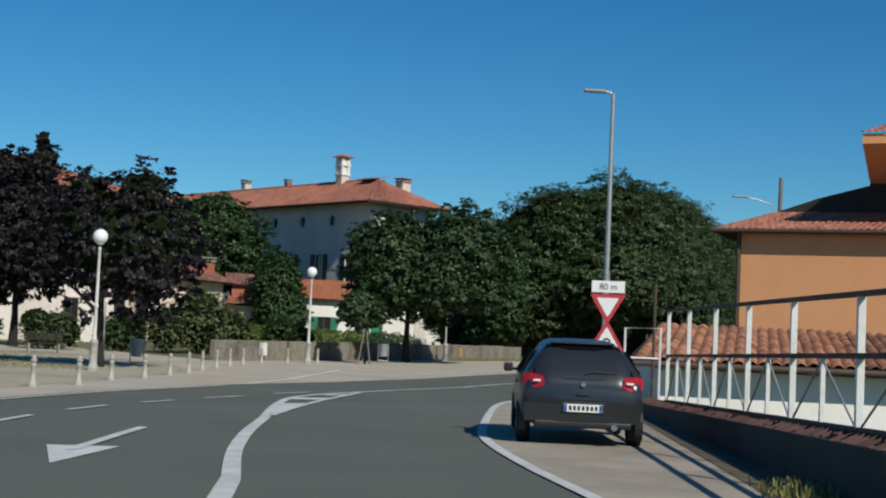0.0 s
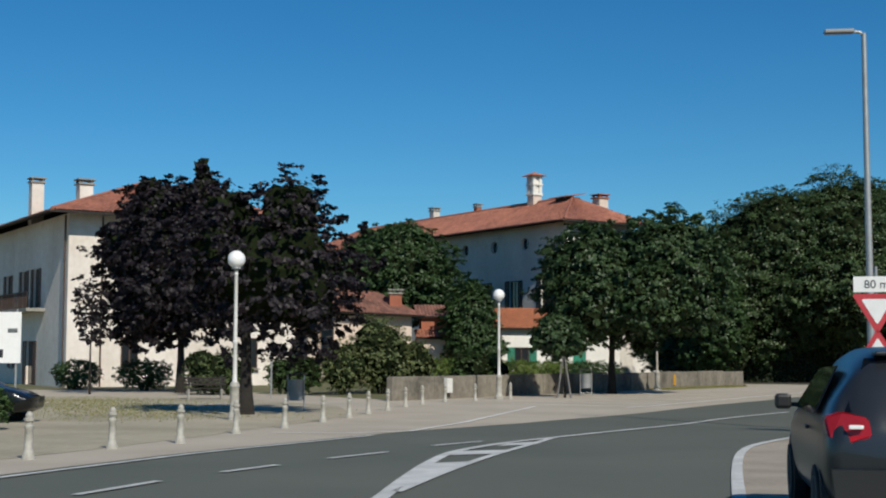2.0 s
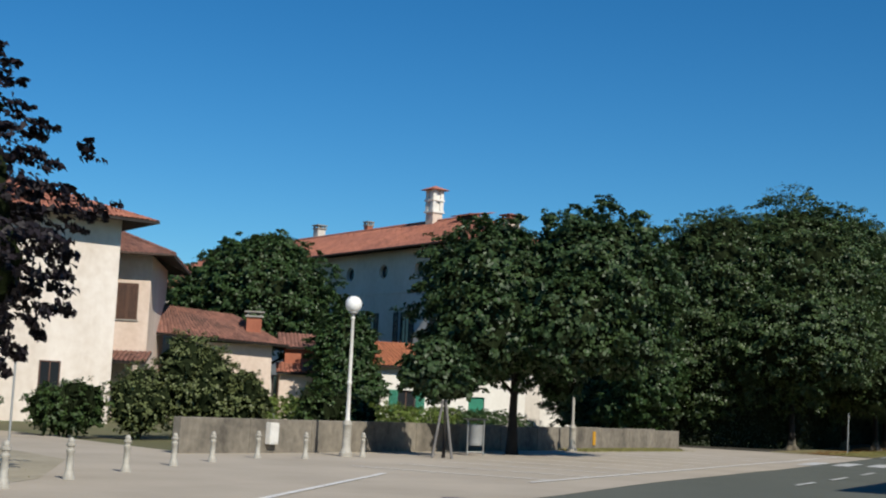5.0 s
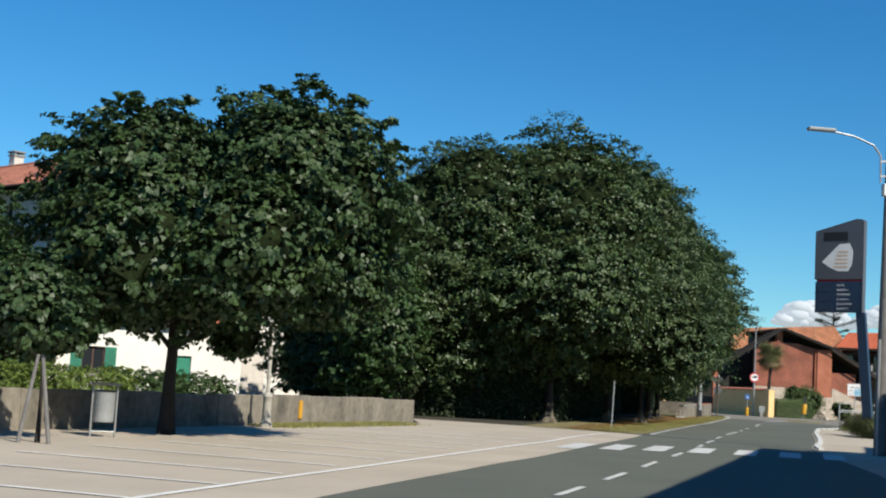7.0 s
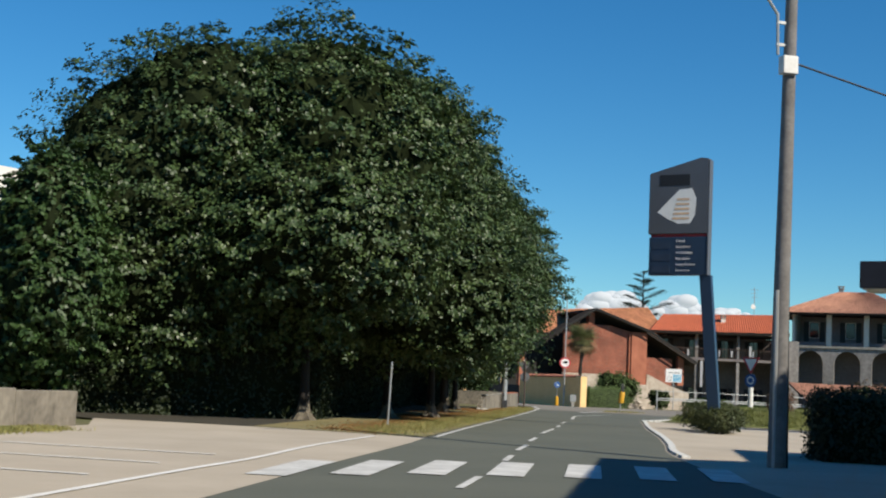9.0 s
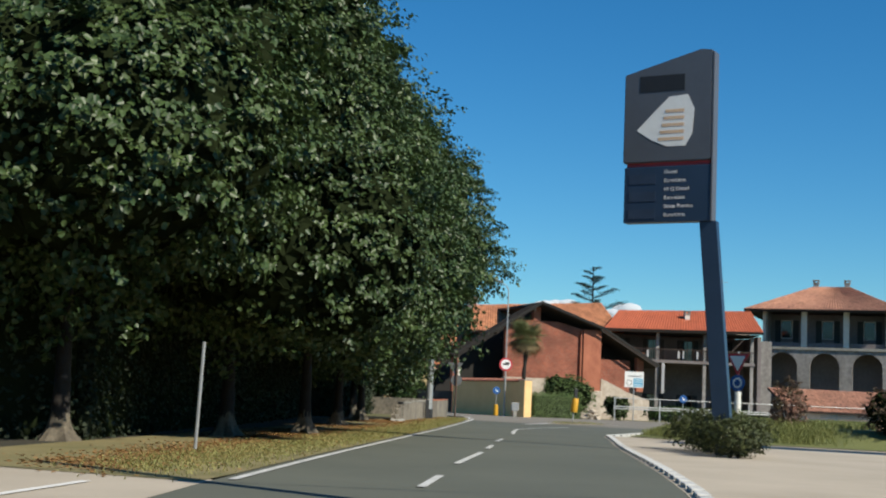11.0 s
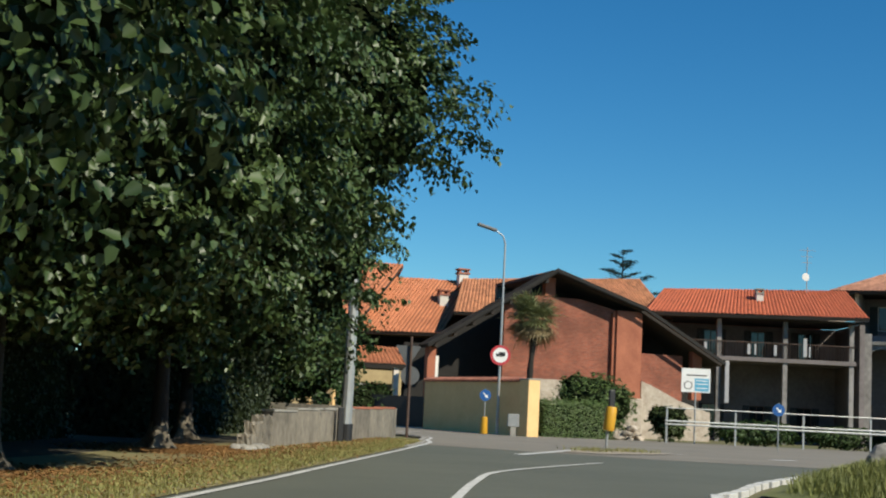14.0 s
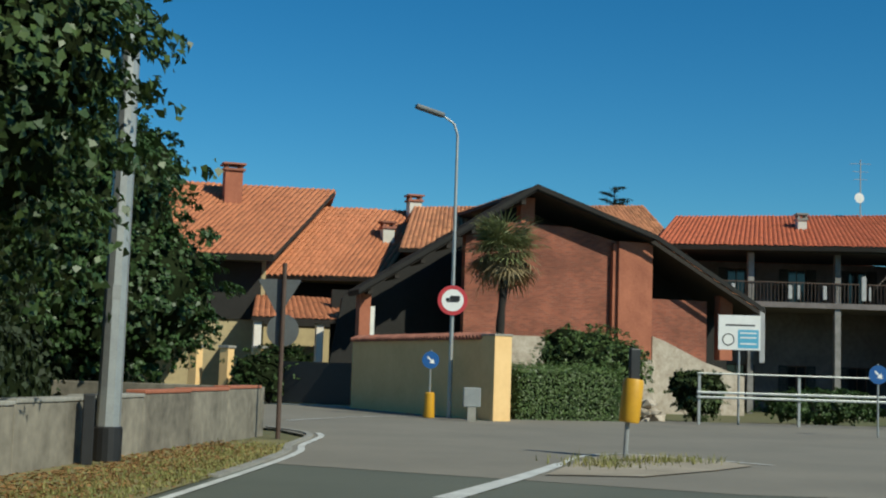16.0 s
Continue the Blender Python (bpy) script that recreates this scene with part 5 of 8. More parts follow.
bm = box_bm(V2L - 11.0, V2L - 4.4, -1.1, -0.003, 4.3, 4.5)
balc = part("balcony", bm, CONCRETE, villa2)
bm = bmesh.new()
for k in range(40):
    x = V2L - 10.95 + k * 6.5 / 39
    box(bm, x - 0.015, x + 0.015, -1.07, -1.04, 4.5, 5.4)
box(bm, V2L - 11.0, V2L - 4.4, -1.09, -1.03, 5.4, 5.46)
part("railing", bm, RUST, balc)
chimney(villa2, V2L - 10.3, 0.9, 9.7, 12.9, 0.75, "flat", PLASTER_CREAM)
chimney(villa2, V2L - 4.2, 2.1, 10.0, 12.2, 0.8, "flat", PLASTER_CREAM)
for z, hh in ((1.0, 1.8), (5.0, 1.8)):
    for yc in (3.6, 11.0) if z < 2 else (7.2,):
        window(villa2, yc - 0.5, z, 1.0, hh, -0.21, None if z < 2 else SHUTTER_BROWN, True, True, Matrix(((0, -1, 0, V2L), (1, 0, 0, 0), (0, 0, 1, 0), (0, 0, 0, 1))))
bm = bmesh.new()
tube(bm, [(V2L + 0.09, 1.9, 9.6), (V2L + 0.09, 1.9, 0.0)], 0.05, 8)
tube(bm, [(V2L - 0.4, -0.09, 9.6), (V2L - 0.4, -0.09, 0.0)], 0.05, 8)
part("downpipe", bm, RUST, villa2)

# pinkish house with one shuttered window beside the green tree
hw = local(-26.1, 96.6, -0.1, 0.95, 0.15)
house_w = hip_house("pink_house", hw, "faded pink plaster house with shuttered upper window", 8.0, 8.0, 8.75, 2.2, 1.25, PLASTER_PINK, TILE_OLD, [(6.3, 7.4, 5.35, 7.25), (1.6, 2.7, 4.9, 6.9)], [(6.3, 5.35, 1.1, 1.9, 0.0, SHUTTER_BROWN, False), (1.6, 4.9, 1.1, 2.0, 0.0, SHUTTER_BROWN, False)])
bm = bmesh.new()
slab(bm, (-0.3, -2.6, 3.1), (8.3, -2.6, 3.1), (8.3, -0.02, 3.7), (-0.3, -0.02, 3.7), 0.1)
rf = part("lean_to_roof", bm, OLD_WOOD, house_w)
tile_sheet("tiles", (-0.3, -2.6, 3.1), (8.3, -2.6, 3.1), (-0.3, -0.02, 3.7), (8.3, -0.02, 3.7), TILE_OLD, rf)
bm = bmesh.new()
prism(bm, [(4.6, 1.0, 9.6), (5.9, 1.0, 9.6), (5.9, 1.0, 10.35), (5.25, 1.0, 10.75), (4.6, 1.0, 10.35)], (0, 2.5, 0))
part("dormer", bm, OLD_WOOD, house_w)
for x in (0.2, 4.0, 7.8):
    part("post", box_bm(x - 0.12, x + 0.12, -2.5, -2.26, -0.2, 3.0), PLASTER_PINK, house_w)

# low old house with a brick chimney
ls = local(-18.0, 103.0, -0.1, 0.96, 0.22)
low = root("cottage", ls, "low old cottage with patched plaster and sagging tile roof", "house")
part("wall", wall_cells(bmesh.new(), 5.4, -0.3, 4.6, 0.35, []), PLASTER_PINK, low)
part("wall", box_bm(0, 0.35, 0.35, 6, -0.3, 4.6), PLASTER_PINK, low)
part("wall", box_bm(5.05, 5.4, 0.35, 6, -0.3, 4.6), PLASTER_CREAM, low)
bm = bmesh.new()
slab(bm, (-1.6, -0.8, 4.95), (6.3, -0.8, 4.6), (3.2, 2.4, 6.35), (-1.6, 2.4, 6.75), 0.12)
slab(bm, (6.3, -0.8, 4.6), (6.3, 6.7, 4.6), (3.2, 6.7, 6.3), (3.2, 2.4, 6.35), 0.12)
rf = part("roof", bm, OLD_WOOD, low)
tile_sheet("tiles", (-1.6, -0.8, 4.95), (6.3, -0.8, 4.6), (-1.6, 2.4, 6.75), (3.2, 2.4, 6.35), TILE_OLD, rf)
chimney(low, 4.3, 0.7, 4.9, 6.5, 0.85, "flat", PIER_BRICK)
shed = root("tiled_shed", local(-12.3, 104.6, -0.1, 0.96, 0.22), "small brick outhouse with stepped tile roofs", "shed")
part("wall", box_bm(0, 2.6, 0, 3, -0.3, 3.1), PLASTER_PINK, shed)
part("upper_wall", box_bm(0.3, 2.2, 1.2, 3, 3.11, 4.6), PIER_BRICK, shed)
bm = bmesh.new()
slab(bm, (-0.2, -0.4, 3.1), (2.9, -0.4, 3.1), (2.9, 1.3, 3.7), (-0.2, 1.3, 3.7), 0.1)
slab(bm, (-0.1, 0.9, 4.6), (2.7, 0.9, 4.6), (2.7, 3.2, 5.5), (-0.1, 3.2, 5.5), 0.1)
rf = part("roof", bm, OLD_WOOD, shed)
tile_sheet("tiles", (-0.2, -0.4, 3.1), (2.9, -0.4, 3.1), (-0.2, 1.3, 3.7), (2.9, 1.3, 3.7), TILE, rf)
tile_sheet("tiles", (-0.1, 0.9, 4.6), (2.7, 0.9, 4.6), (-0.1, 3.2, 5.5), (2.7, 3.2, 5.5), TILE_OLD, rf)
rear = root("rear_house", local(-28.5, 114.0, 0, 1.0, 0.05), "old house with tiled roof and dormer behind the tree", "house")
part("wall", box_bm(0, 8.6, 0, 6, -0.3, 8.3), PLASTER_GREY, rear)
bm = bmesh.new()
slab(bm, (-0.6, -0.7, 8.1), (9.3, -0.7, 8.3), (9.3, 3.0, 10.2), (-0.6, 3.0, 10.0), 0.15)
rrf = part("roof", bm, OLD_WOOD, rear)
tile_sheet("tiles", (-0.6, -0.7, 8.1), (9.3, -0.7, 8.3), (-0.6, 3.0, 10.0), (9.3, 3.0, 10.2), TILE, rrf)
bm = bmesh.new()
prism(bm, [(6.2, 0.6, 9.0), (7.4, 0.6, 9.0), (7.4, 0.6, 9.7), (6.8, 0.6, 10.0), (6.2, 0.6, 9.7)], (0, 2.0, 0))
part("dormer", bm, OLD_WOOD, rear)
rear_slope(rear, (-0.6, 3.0, 9.98), (9.3, 3.0, 10.18), (-0.6, 7.2, 8.2), (9.3, 7.2, 8.2), TILE, PLASTER_GREY)

# orange house beyond the lay-by
oh = local(13.4, 53.9, -0.05, 0.91, -0.414)
orange = root("orange_house", oh, "orange plastered house with deep tiled eaves", "house")
part("wall", box_bm(0, 16, 0, 0.35, -2.5, 6.0), PLASTER_ORANGE, orange)
part("wall", box_bm(0, 0.35, 0.35, 26.2, -2.5, 6.0), PLASTER_ORANGE, orange)
part("wall", box_bm(15.65, 16, 0.35, 26.2, -2.5, 6.0), PLASTER_ORANGE, orange)
part("wall", box_bm(0.35, 15.65, 27.65, 26.2, -2.5, 6.0), PLASTER_ORANGE, orange)
bm = bmesh.new()
E0, E1, E2, E3 = (-1.0, -0.42, 6.05), (17, -0.42, 6.05), (17, 27.2, 6.05), (-1.0, 27.2, 6.05)
R0, R1, R2, R3 = (0.9, 2.4, 6.95), (15.1, 2.4, 6.95), (15.1, 23.8, 6.95), (0.9, 23.8, 6.95)
for q in ((E0, E1, R1, R0), (E1, E2, R2, R1), (E2, E3, R3, R2), (E3, E0, R0, R3)):
    slab(bm, *q, 0.14)
slab(bm, R0, R1, R2, R3, 0.14)
rf = part("roof", bm, OLD_WOOD, orange)
tile_sheet("tiles", E0, E1, R0, R1, TILE, rf, 0.25, 0.4)
tile_sheet("tiles", E3, E0, R3, R0, TILE, rf, 0.25, 0.4)
tile_sheet("tiles", E1, E2, R1, R2, TILE, rf, 0.25, 0.4)
bm = bmesh.new()
prism(bm, [(0.9, 2.5, 6.5), (13.4, 2.5, 6.5), (13.4, 2.5, 9.0), (4.4, 2.5, 9.0), (4.4, 2.5, 8.05), (2.5, 2.5, 7.55), (0.9, 2.5, 7.0)], (0, 23, 0))
part("upper_storey", bm, OLD_WOOD, orange, "dark upper gable")
bm = bmesh.new()
prism(bm, [(4.4, -1.0, 9.16), (10.0, -1.0, 9.16), (10.0, 2.6, 8.1), (4.4, 2.6, 8.1)], (0, 0, 0.36))
box(bm, 4.4, 13.4, 2.6, 26, 8.1, 9.5)
prism(bm, [(4.4, 2.6, 9.5), (13.4, 2.6, 9.5), (8.9, 2.6, 11.5)], (0, 23.4, 0))
rf2 = part("upper_roof", bm, PLASTER_ORANGE, orange)
tile_sheet("tiles", (4.3, -1.1, 9.54), (10.0, -1.1, 9.54), (6.4, 3.0, 10.9), (10.0, 3.0, 10.9), TILE, rf2)
tile_sheet("tiles", (4.3, 26.2, 9.52), (4.3, 3.0, 9.52), (8.9, 26.2, 11.55), (8.9, 3.0, 11.55), TILE, rf2, 0.25, 0.4)
tile_sheet("tiles", (13.5, 2.6, 9.52), (13.5, 26.2, 9.52), (8.9, 2.6, 11.55), (8.9, 26.2, 11.55), TILE, rf2, 0.25, 0.4)
# Unseen block, added only to throw shade on the hedge.
part("unseen_shade_wing", box_bm(6.0, 16.0, 26.3, 33.5, -2.5, 9.8), PLASTER_ORANGE, orange)
bm = bmesh.new()
tube(bm, [(-1.07, -0.49, 6.0), (17, -0.49, 6.0)], 0.08, 8)
tube(bm, [(-0.08, -0.1, 6.0), (-0.08, -0.1, -2.0)], 0.06, 8)
part("gutter", bm, RUST, orange)

# low building with the near tiled roof, below the parapet
lb = root("low_building", local(7.0, 36.4, -2.4, 1.0, -0.03), "low white outbuilding with terracotta tile roof", "building")
part("wall", wall_cells(bmesh.new(), 22.0, -0.2, 3.4, 0.3, [(6.2, 7.2, 0.9, 2.1), (12, 13, 0.9, 2.1)]), PLASTER_WHITE, lb)
part("wall", box_bm(0, 0.3, 0.3, 6.0, -0.2, 3.4), PLASTER_WHITE, lb)
part("shade_sheet", box_bm(0.3, 21.7, 1.2, 1.3, -0.2, 3.3), DARK, lb)
window(lb, 6.2, 0.9, 1.0, 1.2, 0.0, None, frame_mat=WHITE_PAINT)
window(lb, 12.0, 0.9, 1.0, 1.2, 0.0, None, frame_mat=WHITE_PAINT)
bm = bmesh.new()
slab(bm, (-0.75, -0.6, 3.6), (22.4, -0.6, 3.6), (22.4, 5.4, 4.52), (0.85, 5.4, 4.52), 0.12)
lbr = part("roof", bm, OLD_WOOD, lb)
tile_sheet("tiles", (-0.75, -0.6, 3.6), (22.4, -0.6, 3.6), (0.85, 5.4, 4.52), (22.4, 5.4, 4.52), TILE_LICHEN, lbr, 0.3, 0.42, 0.08, single=18)
rear_slope(lb, (0.85, 5.4, 4.5), (22.4, 5.4, 4.5), (0.85, 10.8, 3.6), (22.4, 10.8, 3.6), TILE, PLASTER_WHITE)
bm = bmesh.new()
tube(bm, [(-0.75, -0.7, 3.52), (22.4, -0.7, 3.52)], 0.07, 8)
part("gutter", bm, RUST, lb)


# ---- barn and houses at the junction ----
barn = root("barn", local(50.8, 174.6, 0.1, 1.0, 0.0), "old brick barn with open timber gable and tiled roof", "barn")


def bx(x):
    return x - 50.8


# gable front: brick infill between piers, open triangle under the roof
bm = bmesh.new()
prism(bm, [(bx(52.4), 0.3, 3.1), (bx(59.2), 0.3, 3.1), (bx(59.2), 0.3, 7.2), (bx(57.0), 0.3, 7.7), (bx(53.4), 0.3, 7.75), (bx(52.4), 0.3, 7.4)], (0, 0.4, 0))
part("brick_wall", bm, BRICK, barn)
part("stone_base", box_bm(bx(52.4), bx(59.2), 0.25, 0.72, -0.3, 3.1), STONE, barn)
bm = box_bm(bx(59.05), bx(60.6), -0.1, 0.9, 2.3, 7.2)
box(bm, bx(58.85), bx(59.049), 0.05, 0.8, 2.3, 7.1)
part("brick_pier", bm, PIER_BRICK, barn)
part("pier_base", box_bm(bx(58.9), bx(60.75), -0.2, 0.95, -0.3, 2.3, bevel=0.08), STONE, barn)
part("gable_post", box_bm(bx(54.75), bx(55.35), 0.25, 0.75, 7.75, 8.8), PIER_BRICK, barn)
part("corner_pier", box_bm(bx(48.0), bx(48.45), 0.0, 0.6, -0.3, 4.7), PIER_BRICK, barn, "crooked brick pier with pale stone edge")
part("pier_edge", box_bm(bx(48.45), bx(48.62), 0.0, 0.6, -0.3, 4.0), PLASTER_WHITE, barn)
part("side_wall", box_bm(bx(60.6), bx(63.5), 0.5, 0.9, -0.3, 4.9), BRICK, barn)
part("side_post", box_bm(bx(64.1), bx(64.7), 0.4, 0.9, 2.4, 5.6), PIER_BRICK, barn)
bm = bmesh.new()
prism(bm, [(bx(60.8), 0.2, -0.3), (bx(65.2), 0.2, -0.3), (bx(65.2), 0.2, 1.7), (bx(63.2), 0.2, 2.3), (bx(61.4), 0.2, 3.1), (bx(60.8), 0.2, 3.3)], (0, 0.5, 0))
part("ruined_stone_wall", bm, STONE, barn)
# Two near-black sheets paint the shade in the open gable.
part("shade_sheet", box_bm(bx(48.0), bx(66.5), 5.0, 5.2, -0.3, 4.9), DARK, barn)
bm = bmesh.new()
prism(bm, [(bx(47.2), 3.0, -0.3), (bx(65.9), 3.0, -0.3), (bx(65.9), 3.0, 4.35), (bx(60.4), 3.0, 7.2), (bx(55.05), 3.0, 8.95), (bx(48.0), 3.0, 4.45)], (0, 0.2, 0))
part("shade_sheet", bm, DARK, barn)
# roof: long low slopes on both sides of the gable
apex = (bx(55.05), 9.15)
tipL, tipR = (bx(47.75), 4.55), (bx(65.6), 4.55)
kinkR = (bx(60.45), 7.4)
bm = bmesh.new()
slab(bm, (tipL[0], -0.7, tipL[1]), (tipL[0], 1.2, tipL[1]), (apex[0], 1.2, apex[1]), (apex[0], -0.7, apex[1]), 0.16)
broof = part("roof", bm, OLD_WOOD, barn)
bm = bmesh.new()
slab(bm, (kinkR[0], 12, kinkR[1]), (kinkR[0], -0.7, kinkR[1]), (apex[0], -0.7, apex[1]), (apex[0], 12, apex[1]), 0.16)
part("roof_slope", bm, OLD_WOOD, barn)
bm = bmesh.new()
slab(bm, (tipR[0], 8, tipR[1]), (tipR[0], -0.4, tipR[1]), (kinkR[0], -0.4, kinkR[1] - 0.05), (kinkR[0], 8, kinkR[1] - 0.05), 0.16)
part("lean_to_roof", bm, OLD_WOOD, barn)
# Tiles of this slope are near black, those of the others pale.
tile_sheet("tiles", (tipL[0], 1.2, tipL[1]), (tipL[0], -0.7, tipL[1]), (apex[0], 1.2, apex[1]), (apex[0], -0.7, apex[1]), TILE_BLACK, broof)
tile_sheet("tiles", (kinkR[0], -0.7, kinkR[1]), (kinkR[0], 12, kinkR[1]), (apex[0], -0.7, apex[1]), (apex[0], 12, apex[1]), TILE_PALE, broof)
tile_sheet("tiles", (tipR[0], -0.4, tipR[1]), (tipR[0], 8, tipR[1]), (kinkR[0], -0.4, kinkR[1]), (kinkR[0], 8, kinkR[1]), TILE_PALE, broof)
bm = bmesh.new()
for a, b in ((tipL, apex), (apex, kinkR), (kinkR, tipR)):
    prism(bm, [(a[0], -0.80, a[1] - 0.12), (b[0], -0.80, b[1] - 0.12), (b[0], -0.80, b[1] + 0.09), (a[0], -0.80, a[1] + 0.09)], (0, 0.07, 0))
part("bargeboard", bm, DARK, broof)
for k in range(7):
    u = (k + 0.5) / 7
    z = tipL[1] + (apex[1] - tipL[1]) * u - 0.32
    x = tipL[0] + (apex[0] - tipL[0]) * u
    part("purlin", box_bm(x - 0.09, x + 0.09, -0.6, 1.2, z - 0.1, z + 0.1), OLD_WOOD, broof)

# higher roof behind the gable
cross = root("barn_wing", local(52.4, 181.0, 0.1, 1.0, 0.06), "long barn wing with sun-bleached tiled roof", "barn")
part("wall", box_bm(0, 12.2, 0, 0.4, -0.3, 7.2), PIER_BRICK, cross)
part("wall", box_bm(12.5, 12.9, 0.4, 7, -0.3, 7.3), PIER_BRICK, cross)
bm = bmesh.new()
slab(bm, (-1.3, -0.5, 6.9), (13.5, -0.5, 7.5), (13.5, 4.0, 10.4), (0.9, 4.0, 9.4), 0.15)
prism(bm, [(13.5, -0.5, 7.45), (13.5, 4.0, 10.35), (13.5, 8.0, 7.5)], (-0.2, 0, 0))
rf = part("roof", bm, OLD_WOOD, cross)
tile_sheet("tiles", (-1.3, -0.5, 6.9), (13.5, -0.5, 7.5), (0.9, 4.0, 9.4), (13.5, 4.0, 10.4), TILE_PALE, rf)

rear_slope(cross, (0.9, 4.0, 9.35), (13.5, 4.0, 10.35), (0.9, 8.6, 7.4), (13.5, 8.6, 7.5), TILE_PALE, PIER_BRICK)

# two joined houses with long orange roofs
row = root("row_house", local(45.4, 181.9, 0.1, 1.0, 0.02), "house with long orange tiled roof and shaded loggia", "house")
part("wall", box_bm(0, 8.6, 1.6, 2.0, -0.3, 5.6), PLASTER_OCHRE, row)
# Dark sheet on the wall paints the loggia's shade.
part("loggia_shade_sheet", box_bm(0.1, 8.5, 1.5, 1.58, 3.4, 5.4), DARK, row)
bm = bmesh.new()
slab(bm, (-1.7, -0.4, 5.45), (5.4, -0.4, 5.65), (9.3, 5.2, 9.5), (2.4, 5.2, 9.3), 0.2)
rf = part("roof", bm, OLD_WOOD, row)
tile_sheet("tiles", (-1.7, -0.4, 5.45), (5.4, -0.4, 5.65), (2.4, 5.2, 9.3), (9.3, 5.2, 9.5), TILE_ORANGE, rf, 0.25, 0.4, single=17)
rear_slope(row, (2.4, 5.2, 9.25), (9.3, 5.2, 9.45), (2.4, 10.6, 5.8), (9.3, 10.6, 5.8), TILE_ORANGE, PLASTER_CREAM)
chimney(row, 8.25, 4.6, 8.6, 10.2, 0.62, "tile", PLASTER_GREY)
chimney(row, 6.35, 2.6, 6.9, 8.55, 0.55, "tile", PLASTER_GREY)
bm = bmesh.new()
slab(bm, (-1.2, -4.2, 3.5), (4.4, -4.2, 3.5), (4.4, -0.6, 4.6), (-0.4, -0.6, 4.6), 0.14)
lean = part("porch_roof", bm, OLD_WOOD, row)
tile_sheet("tiles", (-1.2, -4.2, 3.5), (4.4, -4.2, 3.5), (-0.4, -0.6, 4.6), (4.4, -0.6, 4.6), TILE_ORANGE, lean, 0.25, 0.4)
for x in (-0.9, 1.7, 4.1):
    part("post", box_bm(x - 0.15, x + 0.15, -4.0, -3.7, -0.3, 3.4), PLASTER_CREAM, row)

end = root("end_house", local(37.2, 180.0, 0.1, 1.0, 0.02), "end house with orange tiled roof and dark loggia", "house")
part("wall", box_bm(0, 8.2, 1.0, 1.4, -0.3, 6.2), PLASTER_OCHRE, end)
# The loggia's shade is a dark sheet laid before the wall.
part("loggia_shade_sheet", box_bm(3.8, 8.0, 0.9, 0.98, 3.5, 6.0), DARK, end)
part("side_wall", box_bm(7.9, 8.2, 1.4, 9, -0.3, 6.2), PLASTER_CREAM, end)
bm = bmesh.new()
slab(bm, (-1, -0.6, 6.0), (8.2, -0.6, 6.2), (12.55, 6.6, 10.2), (3.2, 6.6, 10.0), 0.25)
rf = part("roof", bm, OLD_WOOD, end)
tile_sheet("tiles", (-1, -0.6, 6.0), (8.2, -0.6, 6.2), (3.2, 6.6, 10.0), (12.55, 6.6, 10.2), TILE_ORANGE, rf, 0.25, 0.4, single=14)
rear_slope(end, (3.2, 6.6, 9.95), (12.55, 6.6, 10.15), (3.2, 13.4, 6.2), (12.55, 13.4, 6.2), TILE_ORANGE, PLASTER_CREAM)
chimney(end, 7.2, 4.8, 8.8, 10.8, 0.8, "tile", PIER_BRICK)
bm = bmesh.new()
prism(bm, [(0, -3.5, 3.4), (5.4, -3.5, 2.9), (5.4, -3.5, 3.1), (2.6, -3.5, 4.3), (0, -3.5, 4.3)], (0, 4, 0))
part("porch_gable", bm, PLASTER_OCHRE, end)

# long balcony house
lh = root("balcony_house", local(63.6, 180.0, 0.1, 0.94, -0.30) @ Matrix.Diagonal((0.86, 1, 1, 1)), "two-storey house with red tiled roof and long balcony", "house")
holes = []
for k in range(4):
    holes.append((1.6 + k * 3.6, 2.7 + k * 3.6, 5.4, 7.3))
    holes.append((1.6 + k * 3.6, 2.7 + k * 3.6, 0.2, 2.4))
part("wall", wall_cells(bmesh.new(), 15.6, -0.3, 7.6, 0.4, holes, 5.8), PLASTER_DULL, lh)
# Shade behind the windows comes from a near-black sheet.
part("shade_sheet", box_bm(0.2, 15.4, 6.7, 6.8, -0.3, 7.6), DARK, lh)
part("end_wall", box_bm(15.25, 15.6, 0.4, 12, -0.3, 7.6), PLASTER_DULL, lh)
# Dimmed plaster paints the shade in this recess.
part("link_wall", box_bm(15.6, 19.0, 8.6, 9.0, -0.3, 7.7), PLASTER_DIMMED, lh)
part("balcony_ceiling", box_bm(0.0, 15.2, -0.2, 5.79, 7.62, 7.72), OLD_WOOD, lh)
part("end_wall", box_bm(0.0, 0.35, 6.2, 12, -0.3, 7.6), PLASTER_DULL, lh)
part("attic_wall", box_bm(2.1, 15.5, 4.3, 4.5, 7.73, 9.2), PLASTER_PINK, lh)
for h4 in holes:
    window(lh, h4[0], h4[2], h4[1] - h4[0], h4[3] - h4[2], 5.8, SHUTTER_DARK, True, False)
bal = part("balcony", box_bm(0, 15, 0.4, 5.798, 5.05, 5.3), PLASTER_DULL, lh)
bm = bmesh.new()
for k in range(74):
    x = 0.1 + k * 0.2
    box(bm, x - 0.012, x + 0.012, 0.44, 0.464, 5.3, 6.2)
box(bm, 0, 15, 0.43, 0.48, 6.2, 6.25)
part("railing", bm, RUST, bal)
for k in range(4):
    part("column", box_bm(0.3 + k * 4.75, 0.62 + k * 4.75, 0.5, 0.85, -0.3, 7.6), PLASTER_DIMMED, lh)
